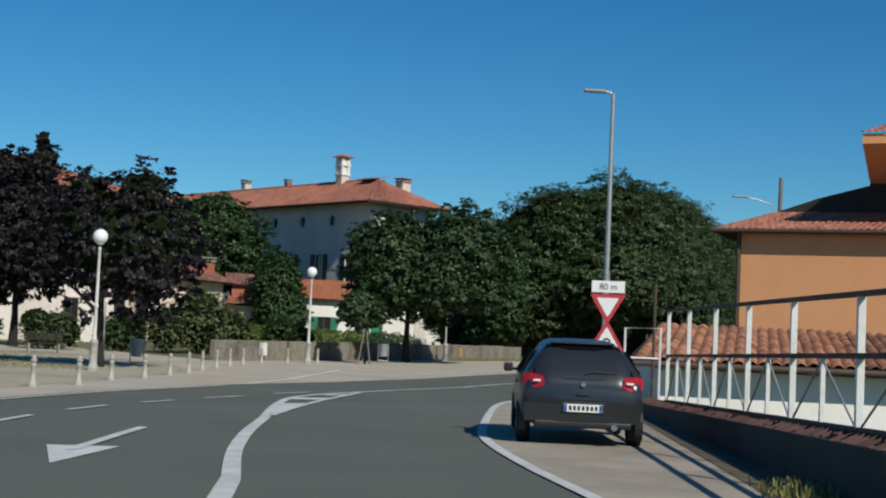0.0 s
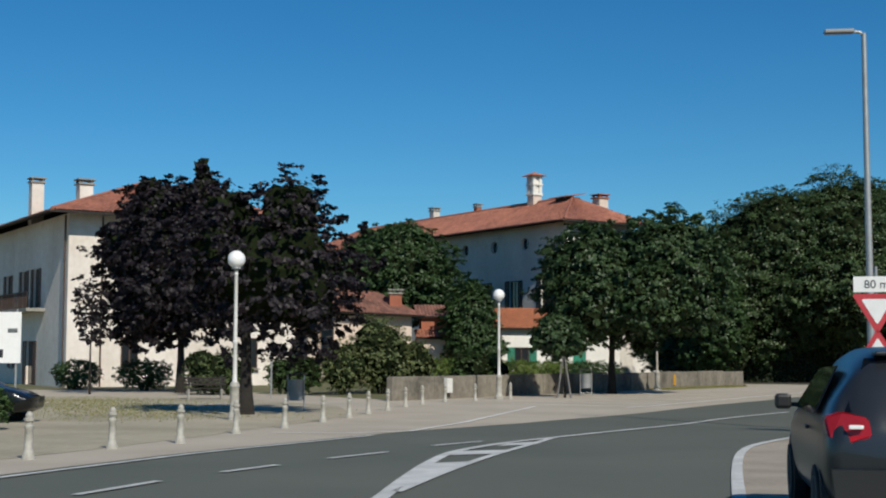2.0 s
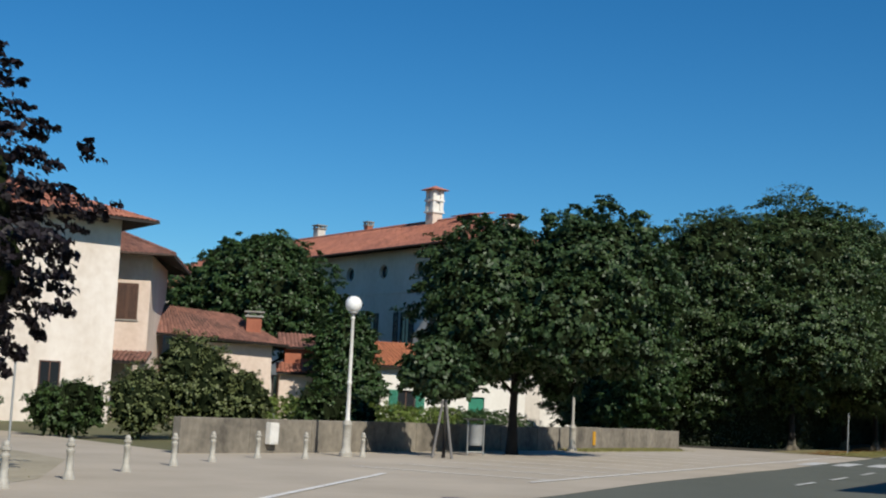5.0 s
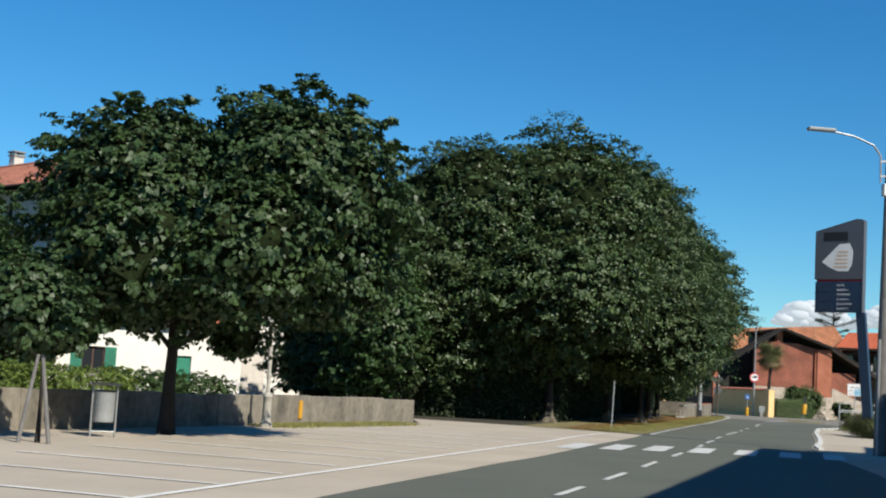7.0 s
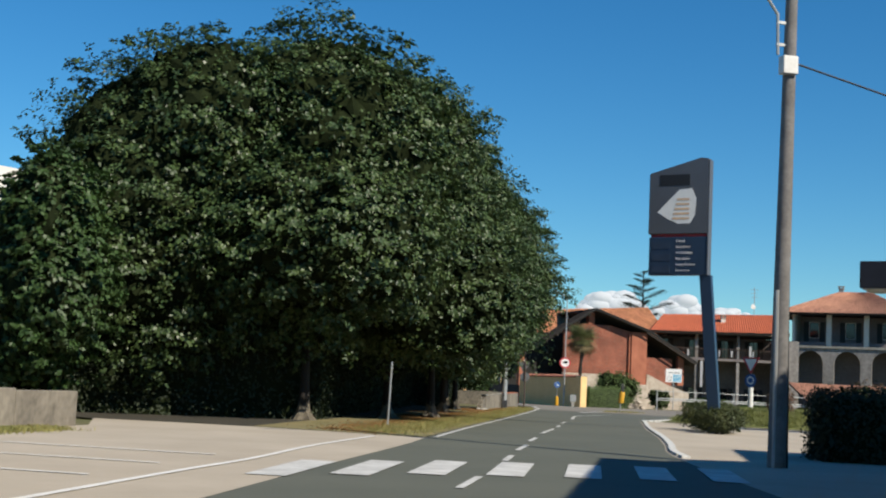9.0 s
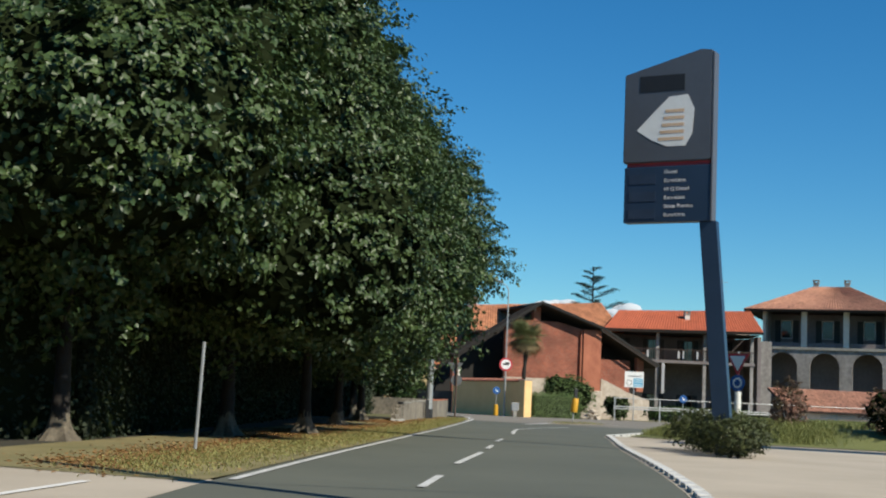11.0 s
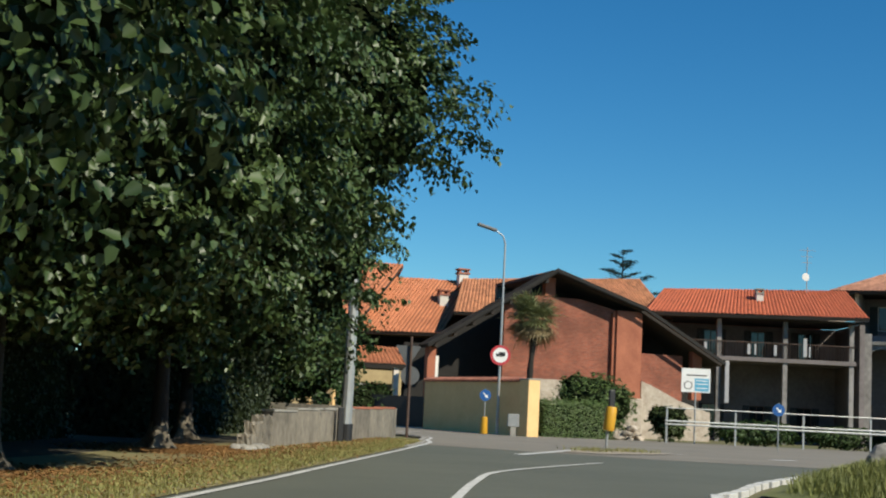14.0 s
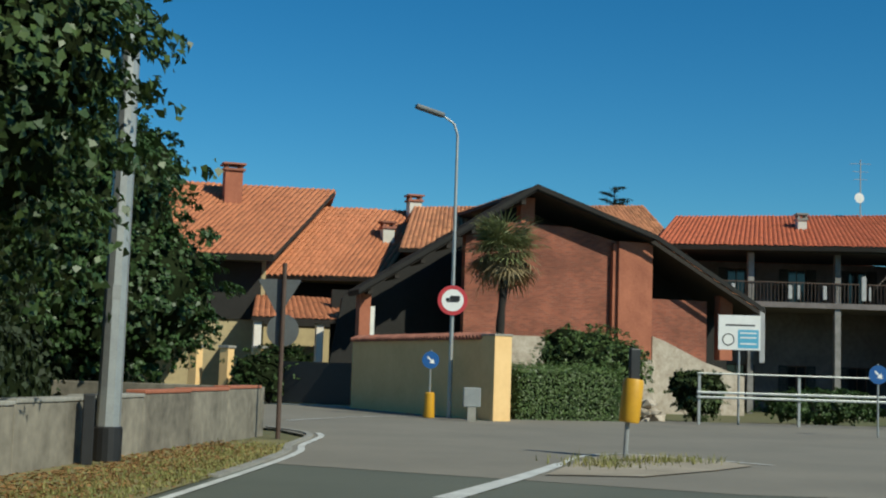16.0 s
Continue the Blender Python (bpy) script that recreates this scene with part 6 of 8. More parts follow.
for x, w in ((1.6, 0.16), (4.1, 0.2), (7.2, 0.22), (7.7, 0.14), (9.1, 0.2), (11.2, 0.26), (11.6, 0.12)):
    part("laundry", box_bm(x, x + w, 0.36, 0.42, 5.45, 6.1 + 0.5 * (w > 0.25), bevel=0.02), CLOTH, lh, "white cloth hung over the railing")
part("awning_cloth", box_bm(5.6, 5.9, 0.2, 0.3, 2.4, 5.0, bevel=0.03), CLOTH, lh, "rolled pale sunshade hanging from the balcony")
bm = bmesh.new()
slab(bm, (-0.4, -0.5, 7.75), (15.6, -0.5, 7.95), (15.6, 4.6, 10.1), (1.8, 4.6, 9.7), 0.2)
rf = part("roof", bm, OLD_WOOD, lh)
tile_sheet("tiles", (-0.4, -0.5, 7.75), (15.6, -0.5, 7.95), (1.8, 4.6, 9.7), (15.6, 4.6, 10.1), TILE_RED, rf, 0.27, 0.4)
rear_slope(lh, (1.8, 4.6, 9.65), (15.6, 4.6, 10.05), (1.8, 12.0, 7.7), (15.6, 12.0, 7.7), TILE_RED, PLASTER_DULL)
chimney(lh, 8.5, 2.4, 8.6, 9.75, 0.5, "flat", PLASTER_GREY)
bm = bmesh.new()
tube(bm, [(12.5, 4.2, 9.6), (12.5, 4.2, 12.8)], 0.04, 6)
for z, w in ((12.6, 0.6), (12.2, 0.45), (11.8, 0.4)):
    tube(bm, [(12.5 - w, 4.2, z), (12.5 + w, 4.2, z)], 0.015, 5)
part("aerial", bm, GALVANISED, lh)
bm = bmesh.new()
lathe(bm, [(0.02, 0.0), (0.18, 0.04), (0.27, 0.10)], 16, Matrix.Translation((12.3, 3.9, 10.8)) @ Matrix.Rotation(radians(80), 4, "X"))
part("satellite_dish", bm, WHITE_PAINT, lh)

# corner house with arched loggia
ch = root("loggia_house", local(84.1, 188.7, 0.2, 0.78, -0.63), "grey house with arched loggia below and open gallery above", "house")


def arcade(bm, width, z0, zs, z1, bays, thick, y):
    """A wall with round-headed openings."""
    pw = width / bays
    for k in range(bays):
        x0 = k * pw
        a, b = x0 + pw * 0.15, x0 + pw * 0.85
        box(bm, x0, a, y, y + thick, z0, z1)
        box(bm, b, x0 + pw, y, y + thick, z0, z1)
        n = 14
        r = (b - a) / 2
        cx = (a + b) / 2
        for j in range(n):
            t0, t1 = math.pi * j / n, math.pi * (j + 1) / n
            p = [(cx - r * math.cos(t0), zs + r * math.sin(t0)), (cx - r * math.cos(t1), zs + r * math.sin(t1))]
            prism(bm, [(p[0][0], y, p[0][1]), (p[1][0], y, p[1][1]), (p[1][0], y, z1), (p[0][0], y, z1)], (0, thick, 0))
    bmesh.ops.remove_doubles(bm, verts=bm.verts[:], dist=0.0005)
    return bm


part("arcade", arcade(bmesh.new(), 11.7, -0.3, 5.55, 7.2, 3, 0.5, 0.0), PLASTER_DIMMED, ch)
part("eaves_soffit", box_bm(-1.1, 12.8, -1.1, 12.5, 10.9, 10.97), OLD_WOOD, ch)
part("gallery_floor", box_bm(-0.1, 11.8, -0.15, 3.0, 7.2, 7.45), CONCRETE, ch)
for k in range(4):
    part("gallery_pier", box_bm(k * 3.9 - 0.26 if k else 0, k * 3.9 + 0.26 if k < 3 else 11.7, 0, 0.5, 7.45, 10.9), PLASTER_GREY, ch)
for k in range(3):
    gw = part("gallery_window", box_bm(k * 3.9 + 1.4, k * 3.9 + 2.5, 2.9, 2.96, 8.4, 10.2), PLASTER_CREAM, ch)
    part("pane", box_bm(k * 3.9 + 1.48, k * 3.9 + 2.42, 2.86, 2.898, 8.48, 10.12), WINDOW_GLASS, gw)
    for x in (0.82, 2.52):
        part("shutter", box_bm(k * 3.9 + x, k * 3.9 + x + 0.56, 2.9, 2.96, 7.6, 10.2), SHUTTER_DARK, ch)
    part("gallery_parapet", box_bm(k * 3.9 + 0.31, k * 3.9 + 3.59, 0.34, 0.4, 7.46, 7.9), PLASTER_DULL, ch)
# Recess wall in the dulled plaster, painting the arcade's inner shade.
part("back_wall", box_bm(0.4, 11.7, 3.0, 3.3, -0.3, 10.8), PLASTER_DULL, ch)
# Near-black sheet for the shade deep in the house.
part("shade_sheet", box_bm(0.2, 11.5, 4.6, 4.7, -0.3, 10.9), DARK, ch)
part("side_wall", box_bm(0.0, 0.4, 0.5, 12, -0.3, 10.9), PLASTER_DIMMED, ch)
bm = bmesh.new()
E0, E1, E2, E3 = (-1.6, -1.5, 10.95), (13.3, -1.5, 10.95), (13.3, 13, 10.95), (-1.6, 13, 10.95)
R0, R1 = (4.2, 5.9, 13.8), (7.6, 5.9, 13.8)
slab(bm, E0, E1, R1, R0, 0.2)
prism(bm, [Vector(E3) - Vector((0, 0, 0.02)), Vector(E0) - Vector((0, 0, 0.02)), Vector(R0) - Vector((0, 0, 0.02))], (0, 0, -0.2))
rf = part("roof", bm, OLD_WOOD, ch)
tile_sheet("tiles", E0, E1, R0, R1, TILE_FADED, rf, 0.28, 0.42)
tile_sheet("tiles", E3, E0, R0, R0, TILE_FADED, rf, 0.28, 0.42)
tile_sheet("tiles", E1, E2, R1, R1, TILE_FADED, rf, 0.28, 0.42)
tile_sheet("tiles", E2, E3, R1, R0, TILE_FADED, rf, 0.28, 0.42)
part("side_wall", box_bm(11.3, 11.7, 0.5, 12, -0.3, 10.9), PLASTER_DIMMED, ch)
part("rear_wall", box_bm(0.4, 11.3, 11.7, 12, -0.3, 10.9), PLASTER_DIMMED, ch)
for x in (4.4, 7.4):
    chimney(ch, x, 6.0, 13.0, 14.5, 0.5, "flat", GREY_PAINT)
low_r = root("low_tiled_roof", local(68.9, 158.8, 0.1, 1, -0.1), "low tiled outbuilding beyond the railings", "shed")
part("wall", box_bm(0, 22, 0.4, 0.7, -0.3, 1.3), PLASTER_PINK, low_r)
bm = bmesh.new()
slab(bm, (-0.4, -0.2, 1.35), (22.4, -0.2, 1.35), (22.4, 3.9, 3.0), (-0.4, 3.9, 3.0), 0.12)
rf = part("roof", bm, OLD_WOOD, low_r)
tile_sheet("tiles", (-0.4, -0.2, 1.35), (22.4, -0.2, 1.35), (-0.4, 3.9, 3.0), (22.4, 3.9, 3.0), TILE_FADED, rf)

# yellow wall with gate


def wall_line(name, p, q, z, h, thick, mat, label, coping=True, category="wall"):
    L = math.hypot(q[0] - p[0], q[1] - p[1])
    w = root(name, local(p[0], p[1], z, q[0] - p[0], q[1] - p[1]), label, category, kind="structure")
    part("wall_face", box_bm(0, L, 0, thick, -0.3, h, bevel=0.01), mat, w)
    if coping:
        n = int(L / 0.22)
        coping_row(w, L, n, h, thick)
    return w


wall_line("yellow_wall", (47.0, 171.4), (48.68, 161.55), 0.18, 2.46, 0.3, PLASTER_YELLOW, "cream yellow garden wall with a tile coping")
part_pillar = root("wall_pillar", pose(49.02, 161.35, 0.18, 0, 0, 17), "sunlit cream pillar at the end of the wall", "pillar", kind="structure")
part("pillar_shaft", box_bm(-0.34, 0.30, -0.3, 0.4, -0.3, 2.54, bevel=0.015), PLASTER_YELLOW, part_pillar)
part("pillar_cap", box_bm(-0.36, 0.32, -0.32, 0.42, 2.54, 2.6, bevel=0.01), CONCRETE, part_pillar)
gate = root("driveway_gate", local(44.3, 174.1, 0.18, 2.6, -2.6), "dark sheet-metal driveway gate", "gate")
part("gate_leaf", box_bm(0, 3.75, 0.05, 0.12, 0.12, 1.65), BLACK, gate)
part("gate_rail", box_bm(-0.1, 3.85, 0.0, 0.16, 0.02, 0.08), GALVANISED, gate)
for x in (-0.35, -1.9, -3.4):
    pl = root("gate_pillar", gate.matrix_basis @ pose(x, 0, 0), "cream gate pillar with a flat cap", "pillar", "gate pillars")
    part("pillar_shaft", box_bm(-0.2, 0.2, -0.1, 0.3, -0.3, 2.1, bevel=0.01), PLASTER_YELLOW, pl)
    part("pillar_cap", box_bm(-0.25, 0.25, -0.15, 0.35, 2.1, 2.2, bevel=0.01), CONCRETE, pl)
shrub(44.6, 174.0, "clipped dark hedge behind the gate", (2.0, 0.8, 2.3), 60, HEDGE_LEAF, 220, 0.12, "hedge", "hedge")


# palm in front of the barn
def palm(x, y, h):
    t = root("palm_tree", pose(x, y, ground_z(x, y)), "fan palm with shaggy trunk and dead lower leaves", "palm")
    rng = random.Random(77)
    bm = bmesh.new()
    n = 9
    tube(bm, [(0.06 * math.sin(k), 0, -0.1 + h * k / n) for k in range(n + 1)], [0.14 + 0.04 * (k % 2) for k in range(n + 1)], 10)
    part("trunk", bm, BARK, t, smooth=True)
    for k in range(92):
        dead = k < 34
        el = radians(rng.uniform(-65, -20) if dead else rng.uniform(-25, 75))
        az = rng.uniform(0, 2 * math.pi)
        stem = rng.uniform(0.5, 1.0)
        bm = bmesh.new()
        m = Matrix.Translation((0, 0, h)) @ Matrix.Rotation(az, 4, "Z") @ Matrix.Rotation(-el, 4, "Y")
        tube(bm, [m @ Vector((0, 0, 0)), m @ Vector((stem, 0, 0.03))], [0.018, 0.012], 5)
        segs = 17
        for j in range(segs):
            a = radians(-115 + 230 * j / (segs - 1))
            L = rng.uniform(0.85, 1.25) * (1 - 0.18 * abs(a) / 2)
            d = Vector((math.cos(a), math.sin(a), 0))
            s = Vector((-d.y, d.x, 0)) * 0.035
            c = Vector((stem, 0, 0.03))
            tip = c + d * L + Vector((0, 0, -0.22 * rng.random() - 0.05))
            mid = c + d * L * 0.55 + Vector((0, 0, 0.03))
            bm.faces.new([bm.verts.new(m @ p) for p in (c, mid - s, tip, mid + s)])
        part("frond", bm, PALM_DEAD if dead else PALM_LEAF, t)
    return t


palm(52.45, 170.5, 5.95)


def hedge_block(name, x, y, tx, ty, length, depth, height, seed, label, mat, leaf=0.12, density=60):
    """A clipped hedge: a dense skin of leaves round a near-black box that paints the shade inside."""
    h = root(name, local(x, y, ground_z(x, y), tx, ty), label, "hedge")
    rng = np.random.default_rng(seed)
    n = int(2.4 * density * (length * height * 2 + depth * height * 2 + length * depth) * 2.2)
    p = rng.random((n, 3))
    face = rng.integers(0, 5, n)
    d = np.zeros((n, 3))
    p[face == 0, 1] = 0
    d[face == 0] = (0, -1, 0)
    p[face == 1, 1] = 1
    d[face == 1] = (0, 1, 0)
    p[face == 2, 0] = 0
    d[face == 2] = (-1, 0, 0)
    p[face == 3, 0] = 1
    d[face == 3] = (1, 0, 0)
    p[face == 4, 2] = 1
    d[face == 4] = (0, 0, 1)
    pos = p * np.array([length, depth, height]) + rng.normal(0, 0.10, (n, 3)) + d * rng.normal(-0.03, 0.07, (n, 1))
    pos[:, 2] = np.maximum(pos[:, 2], 0.03)
    v, q = leaf_quads(rng, pos, d + np.array([0, 0, 0.5]), leaf, leaf * 0.7)
    mesh_from_arrays("foliage", v, q, mat, h)
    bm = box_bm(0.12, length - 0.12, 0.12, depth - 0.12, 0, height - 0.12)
    part("shade_core_box", bm, CORE_SHADE, h)
    return h


hedge_block("ivy_hedge", 50.2, 162.6, 1.0, 0.06, 3.5, 2.0, 1.6, 61, "ivy-covered bank beside the cream pillar", IVY_LEAF, 0.075, 170)
shrub(54.2, 166.0, "rounded green bush above the ivy bank", (2.2, 1.8, 3.15), 62, IVY_LEAF, 900, 0.10, "bush", "bush")
shrub(57.6, 164.9, "dry brownish bush by the railing", (1.15, 1.0, 1.8), 63, BUSH_LEAF, 260, 0.10, "bush", "bush")
rubble = root("rubble_heap", pose(55.3, 163.9, ground_z(0, 164)), "pale rubble stones heaped at the foot of the barn", "rubble")
heap = random.Random(31)
for k in range(18):
    r = heap.uniform(0.13, 0.36)
    bm = bmesh.new()
    bmesh.ops.create_icosphere(bm, subdivisions=1, radius=r)
    for v in bm.verts:
        v.co = Vector((v.co.x * 1.35, v.co.y, v.co.z * 0.62)) * heap.uniform(0.68, 1.2)
    stone = part("stone", bm, STONE, rubble)
    layer = k // 7
    stone.matrix_basis = pose(heap.uniform(-0.9, 0.9) * (1 - 0.3 * layer), heap.uniform(-0.5, 0.5), r * 0.3 + layer * 0.24, 0, heap.uniform(-20, 20), heap.uniform(0, 180))
for k, (x, y, w, h) in enumerate(((62, 164.2, 2.6, 1.3), (67, 163.6, 2.8, 1.2), (72.5, 163, 2.6, 1.3), (78, 162, 3, 1.3))):
    shrub(x, y, "low leafy bushes behind the railing", (w, 1.0, h), 65 + k, HEDGE_LEAF, 220, 0.11, "bush", "bush", "bushes behind the railing")


def cedar(x, y, h):
    t = root("cedar_tree", pose(x, y, ground_z(x, y)), "dark cedar with flat spreading branches", "tree")
    rng = np.random.default_rng(70)
    bm = tube(bmesh.new(), [(0, 0, -0.2), (0.1, 0, h * 0.5), (0, 0, h)], [0.35, 0.2, 0.04], 8)
    pos, face = [], []
    for k in range(30):
        z = h * (0.45 + 0.54 * k / 29)
        L = ((h - z) * 0.30 + 1.3) * rng.uniform(0.35, 1.35)
        a = k * 2.4 + rng.uniform(-0.3, 0.3)
        tip = np.array([math.cos(a) * L, math.sin(a) * L, z + 0.35 * L + rng.uniform(-0.2, 0.2)])
        base = np.array([0, 0, z])
        tube(bm, [base, base * 0.5 + tip * 0.5 + np.array([0, 0, -0.1]), tip], [0.07, 0.045, 0.02], 5)
        n = int(130 * L)
        s = rng.random((n, 1)) ** 0.6
        p = base + (tip - base) * s + rng.normal(0, 1, (n, 3)) * np.array([0.28, 0.28, 0.06]) * (0.5 + 0.4 * L * (1 - s * 0.6))
        pos.append(p)
        face.append(np.tile([0.0, 0.0, 1.0], (n, 1)))
    part("trunk", bm, BARK, t)
    v, q = leaf_quads(rng, np.concatenate(pos), np.concatenate(face), 0.24, 0.09, droop=0.1)
    mesh_from_arrays("needles", v, q, CEDAR_LEAF, t)


cedar(88.0, 238.0, 19.4)


# ---- street furniture ----
def bollard(x, y, group="bollards along the square"):
    b = post_root("bollard", x, y, "weathered white iron bollard with round head", "bollard", group)
    bm = lathe(bmesh.new(), [(0.10, -0.1), (0.10, 0.04), (0.085, 0.06), (0.075, 0.12), (0.062, 0.15), (0.056, 0.43), (0.07, 0.45), (0.07, 0.48), (0.05, 0.50)], 14)
    part("shaft", bm, WORN_WHITE, b, smooth=True)
    bm = lathe(bmesh.new(), [(0.05, 0.50), (0.052, 0.53), (0.075, 0.55), (0.075, 0.585), (0.05, 0.60), (0.056, 0.625), (0.045, 0.66), (0.02, 0.685)], 14)
    part("head", bm, WORN_WHITE, b, smooth=True)
    return b


first = None
for x, y in ((-7.45, 30.3), (-7.22, 32.95), (-6.68, 34.8), (-6.75, 38.6), (-6.42, 41.4), (-6.4, 45.4), (-6.25, 48.1), (-6.2, 50.8), (-6.1, 53.7), (-6.0, 56.8), (-5.8, 59.5), (-5.35, 62.6), (-4.3, 63.6), (-3.15, 66.6)):
    if first is None:
        first = bollard(x, y)
    else:
        copy_thing(first, pose(x, y, ground_z(x, y)))


def globe_lamp(x, y, h=4.25):
    g = post_root("globe_lamp", x, y, "white iron lamp post with opal glass globe", "street lamp", "globe lamps of the square")
    bm = lathe(bmesh.new(), [(0.19, -0.1), (0.19, 0.10), (0.16, 0.13), (0.14, 0.20), (0.125, 0.24), (0.12, 0.85), (0.14, 0.88), (0.13, 0.95), (0.085, 1.0)], 18)
    part("pedestal", bm, WORN_WHITE, g, smooth=True)
    bm = lathe(bmesh.new(), [(0.075, 1.0), (0.06, 1.1), (0.055, 2.0), (0.072, 2.02), (0.072, 2.08), (0.052, 2.1), (0.045, h - 0.42), (0.06, h - 0.4), (0.04, h - 0.34)], 14)
    part("shaft", bm, WHITE_PAINT, g, smooth=True)
    bm = lathe(bmesh.new(), [(0.05, h - 0.34), (0.055, h - 0.27), (0.13, h - 0.25), (0.12, h - 0.2)], 14)
    part("collar", bm, GREY_PAINT, g, smooth=True)
    bm = bmesh.new()
    bmesh.ops.create_uvsphere(bm, u_segments=24, v_segments=16, radius=0.235, matrix=Matrix.Translation((0, 0, h)))
    part("globe", bm, GLOBE, g, smooth=True)
    return g


gl = globe_lamp(-9.0, 46.4)
copy_thing(gl, pose(-3.6, 66.4, ground_z(0, 66.4)))


def plain_post(x, y, h, label):
    p = post_root("lamp_post", x, y, label, "lamp post")
    bm = lathe(bmesh.new(), [(0.19, -0.1), (0.19, 0.10), (0.16, 0.13), (0.14, 0.20), (0.125, 0.24), (0.12, 0.85), (0.14, 0.88), (0.13, 0.95), (0.085, 1.0)], 18)
    part("pedestal", bm, WORN_WHITE, p, smooth=True)
    bm = lathe(bmesh.new(), [(0.07, 1.0), (0.055, 1.1), (0.045, h)], 12)
    part("shaft", bm, WORN_WHITE, p, smooth=True)


plain_post(3.3, 80.6, 4.2, "white iron lamp post half hidden in the maple")

# stakes, litter bins, bench
stakes = post_root("tree_stakes", -1.0, 68.3, "pair of pale leaning timber stakes", "stakes")
for x0, x1 in ((-0.32, -0.06), (0.28, 0.02)):
    part("stake", tube(bmesh.new(), [(x0, 0, -0.1), (x1, 0, 1.7)], [0.045, 0.035], 8), POLE_WOOD, stakes)


def litter_bin(x, y, turn):
    b = root("litter_bin", pose(x, y, ground_z(x, y), 0, 0, turn), "grey steel litter bin on two legs with black rain hood", "litter bin", "litter bins")
    part("drum", lathe(bmesh.new(), [(0.20, 0.32), (0.22, 0.34), (0.23, 0.95), (0.24, 0.97), (0.21, 0.97)], 18), GREY_PAINT, b, smooth=True)
    for s in (-1, 1):
        part("leg", tube(bmesh.new(), [(s * 0.26, 0, -0.05), (s * 0.26, 0, 1.12)], 0.022, 8), GALVANISED, b)
    part("foot_bar", tube(bmesh.new(), [(-0.26, 0, 0.12), (0.26, 0, 0.12)], 0.016, 6), GALVANISED, b)
    bm = bmesh.new()
    prism(bm, [(-0.3, -0.22, 1.12), (0.3, -0.22, 1.12), (0.3, 0.22, 1.12), (-0.3, 0.22, 1.12)], (0, 0, 0.05))
    part("rain_hood", bm, BLACK, b)
    return b


litter_bin(-0.15, 71.6, 15)
litter_bin(-8.9, 53.0, 0)
box_unit = root("meter_box", local(-5.75, 66.27, ground_z(0, 66), 15.2, 26.7), "white plastic meter box on the wall", "meter box")
part("housing", box_bm(-0.18, 0.18, -0.2, -0.004, 0.25, 0.85, bevel=0.02), WHITE_PAINT, box_unit)
part("housing_door", box_bm(-0.15, 0.15, -0.215, -0.2, 0.3, 0.8, bevel=0.005), WHITE_PAINT, box_unit)


def bench(x, y, turn):
    b = root("park_bench", pose(x, y, ground_z(x, y), 0, 0, turn), "dark timber park bench under the trees", "bench")
    for k in range(4):
        part("seat_slat", box_bm(-0.85, 0.85, -0.2 + k * 0.11, -0.11 + k * 0.11, 0.42, 0.455, bevel=0.006), OLD_WOOD, b)
    for k in range(3):
        part("back_slat", box_bm(-0.85, 0.85, 0.26, 0.295, 0.55 + k * 0.12, 0.64 + k * 0.12, bevel=0.006), OLD_WOOD, b)
    for s in (-0.65, 0.65):
        part("leg", box_bm(s - 0.04, s + 0.04, -0.2, 0.26, -0.05, 0.42), CONCRETE, b)
        part("back_post", box_bm(s - 0.03, s + 0.03, 0.225, 0.26, 0.42, 0.95), BLACK, b)


bench(-15.2, 64.0, 20)


def sign_post(parent, h, r=0.03, mat=None):
    return part("pole", tube(bmesh.new(), [(0, 0, -0.1), (0, 0, h)], r, 10), mat or GALVANISED, parent)


def flat_outline(parent, name, pts, y, thick, mat, label=""):
    return part(name, prism(bmesh.new(), [(x, y, z) for x, z in pts], (0, -thick, 0)), mat, parent, label)


def circle(cx, cz, r, n=32):
    return [(cx + r * math.cos(2 * math.pi * k / n), cz + r * math.sin(2 * math.pi * k / n)) for k in range(n)]


def rect(x0, x1, z0, z1):
    return [(x0, z0), (x1, z0), (x1, z1), (x0, z1)]


def text_part(parent, words, x, z, size, y, mat, name="lettering", align="LEFT"):
    cu = bpy.data.curves.new(name, "FONT")
    cu.body, cu.size, cu.extrude, cu.align_x = words, size, 0.002, align
    tmp = bpy.data.objects.new(name, cu)
    scene.collection.objects.link(tmp)
    bpy.context.view_layer.update()
    me = bpy.data.meshes.new_from_object(tmp.evaluated_get(bpy.context.evaluated_depsgraph_get()))
    bpy.data.objects.remove(tmp)
    me.materials.clear()
    me.materials.append(mat)
    me.transform(Matrix.Translation((x, y, z)) @ Matrix.Rotation(radians(90), 4, "X"))
    ob = new(name, me)
    ob.parent = parent
    return ob


# no-stopping sign with plate
ns = root("no_stopping_sign", pose(-8.0, 29.7, ground_z(0, 29.7), 0, 0, -6), "white sign plate with crossed red and blue disc", "road sign")
sign_post(ns, 3.35)
flat_outline(ns, "plate", rect(-0.2, 0.2, 2.55, 3.25), -0.035, 0.012, SIGN_WHITE)
flat_outline(ns, "disc_rim", circle(0, 3.02, 0.165), -0.049, 0.003, SIGN_RED)
flat_outline(ns, "disc_field", circle(0, 3.02, 0.13), -0.053, 0.003, SIGN_BLUE)
for s in (1, -1):
    flat_outline(ns, "disc_bar", [(-0.10 * s - 0.015, 2.92), (-0.10 * s + 0.015, 2.92), (0.10 * s + 0.015, 3.12), (0.10 * s - 0.015, 3.12)], -0.057, 0.003, SIGN_RED)
flat_outline(ns, "pictogram", rect(-0.07, 0.09, 2.74, 2.81), -0.049, 0.003, SIGN_BLACK)
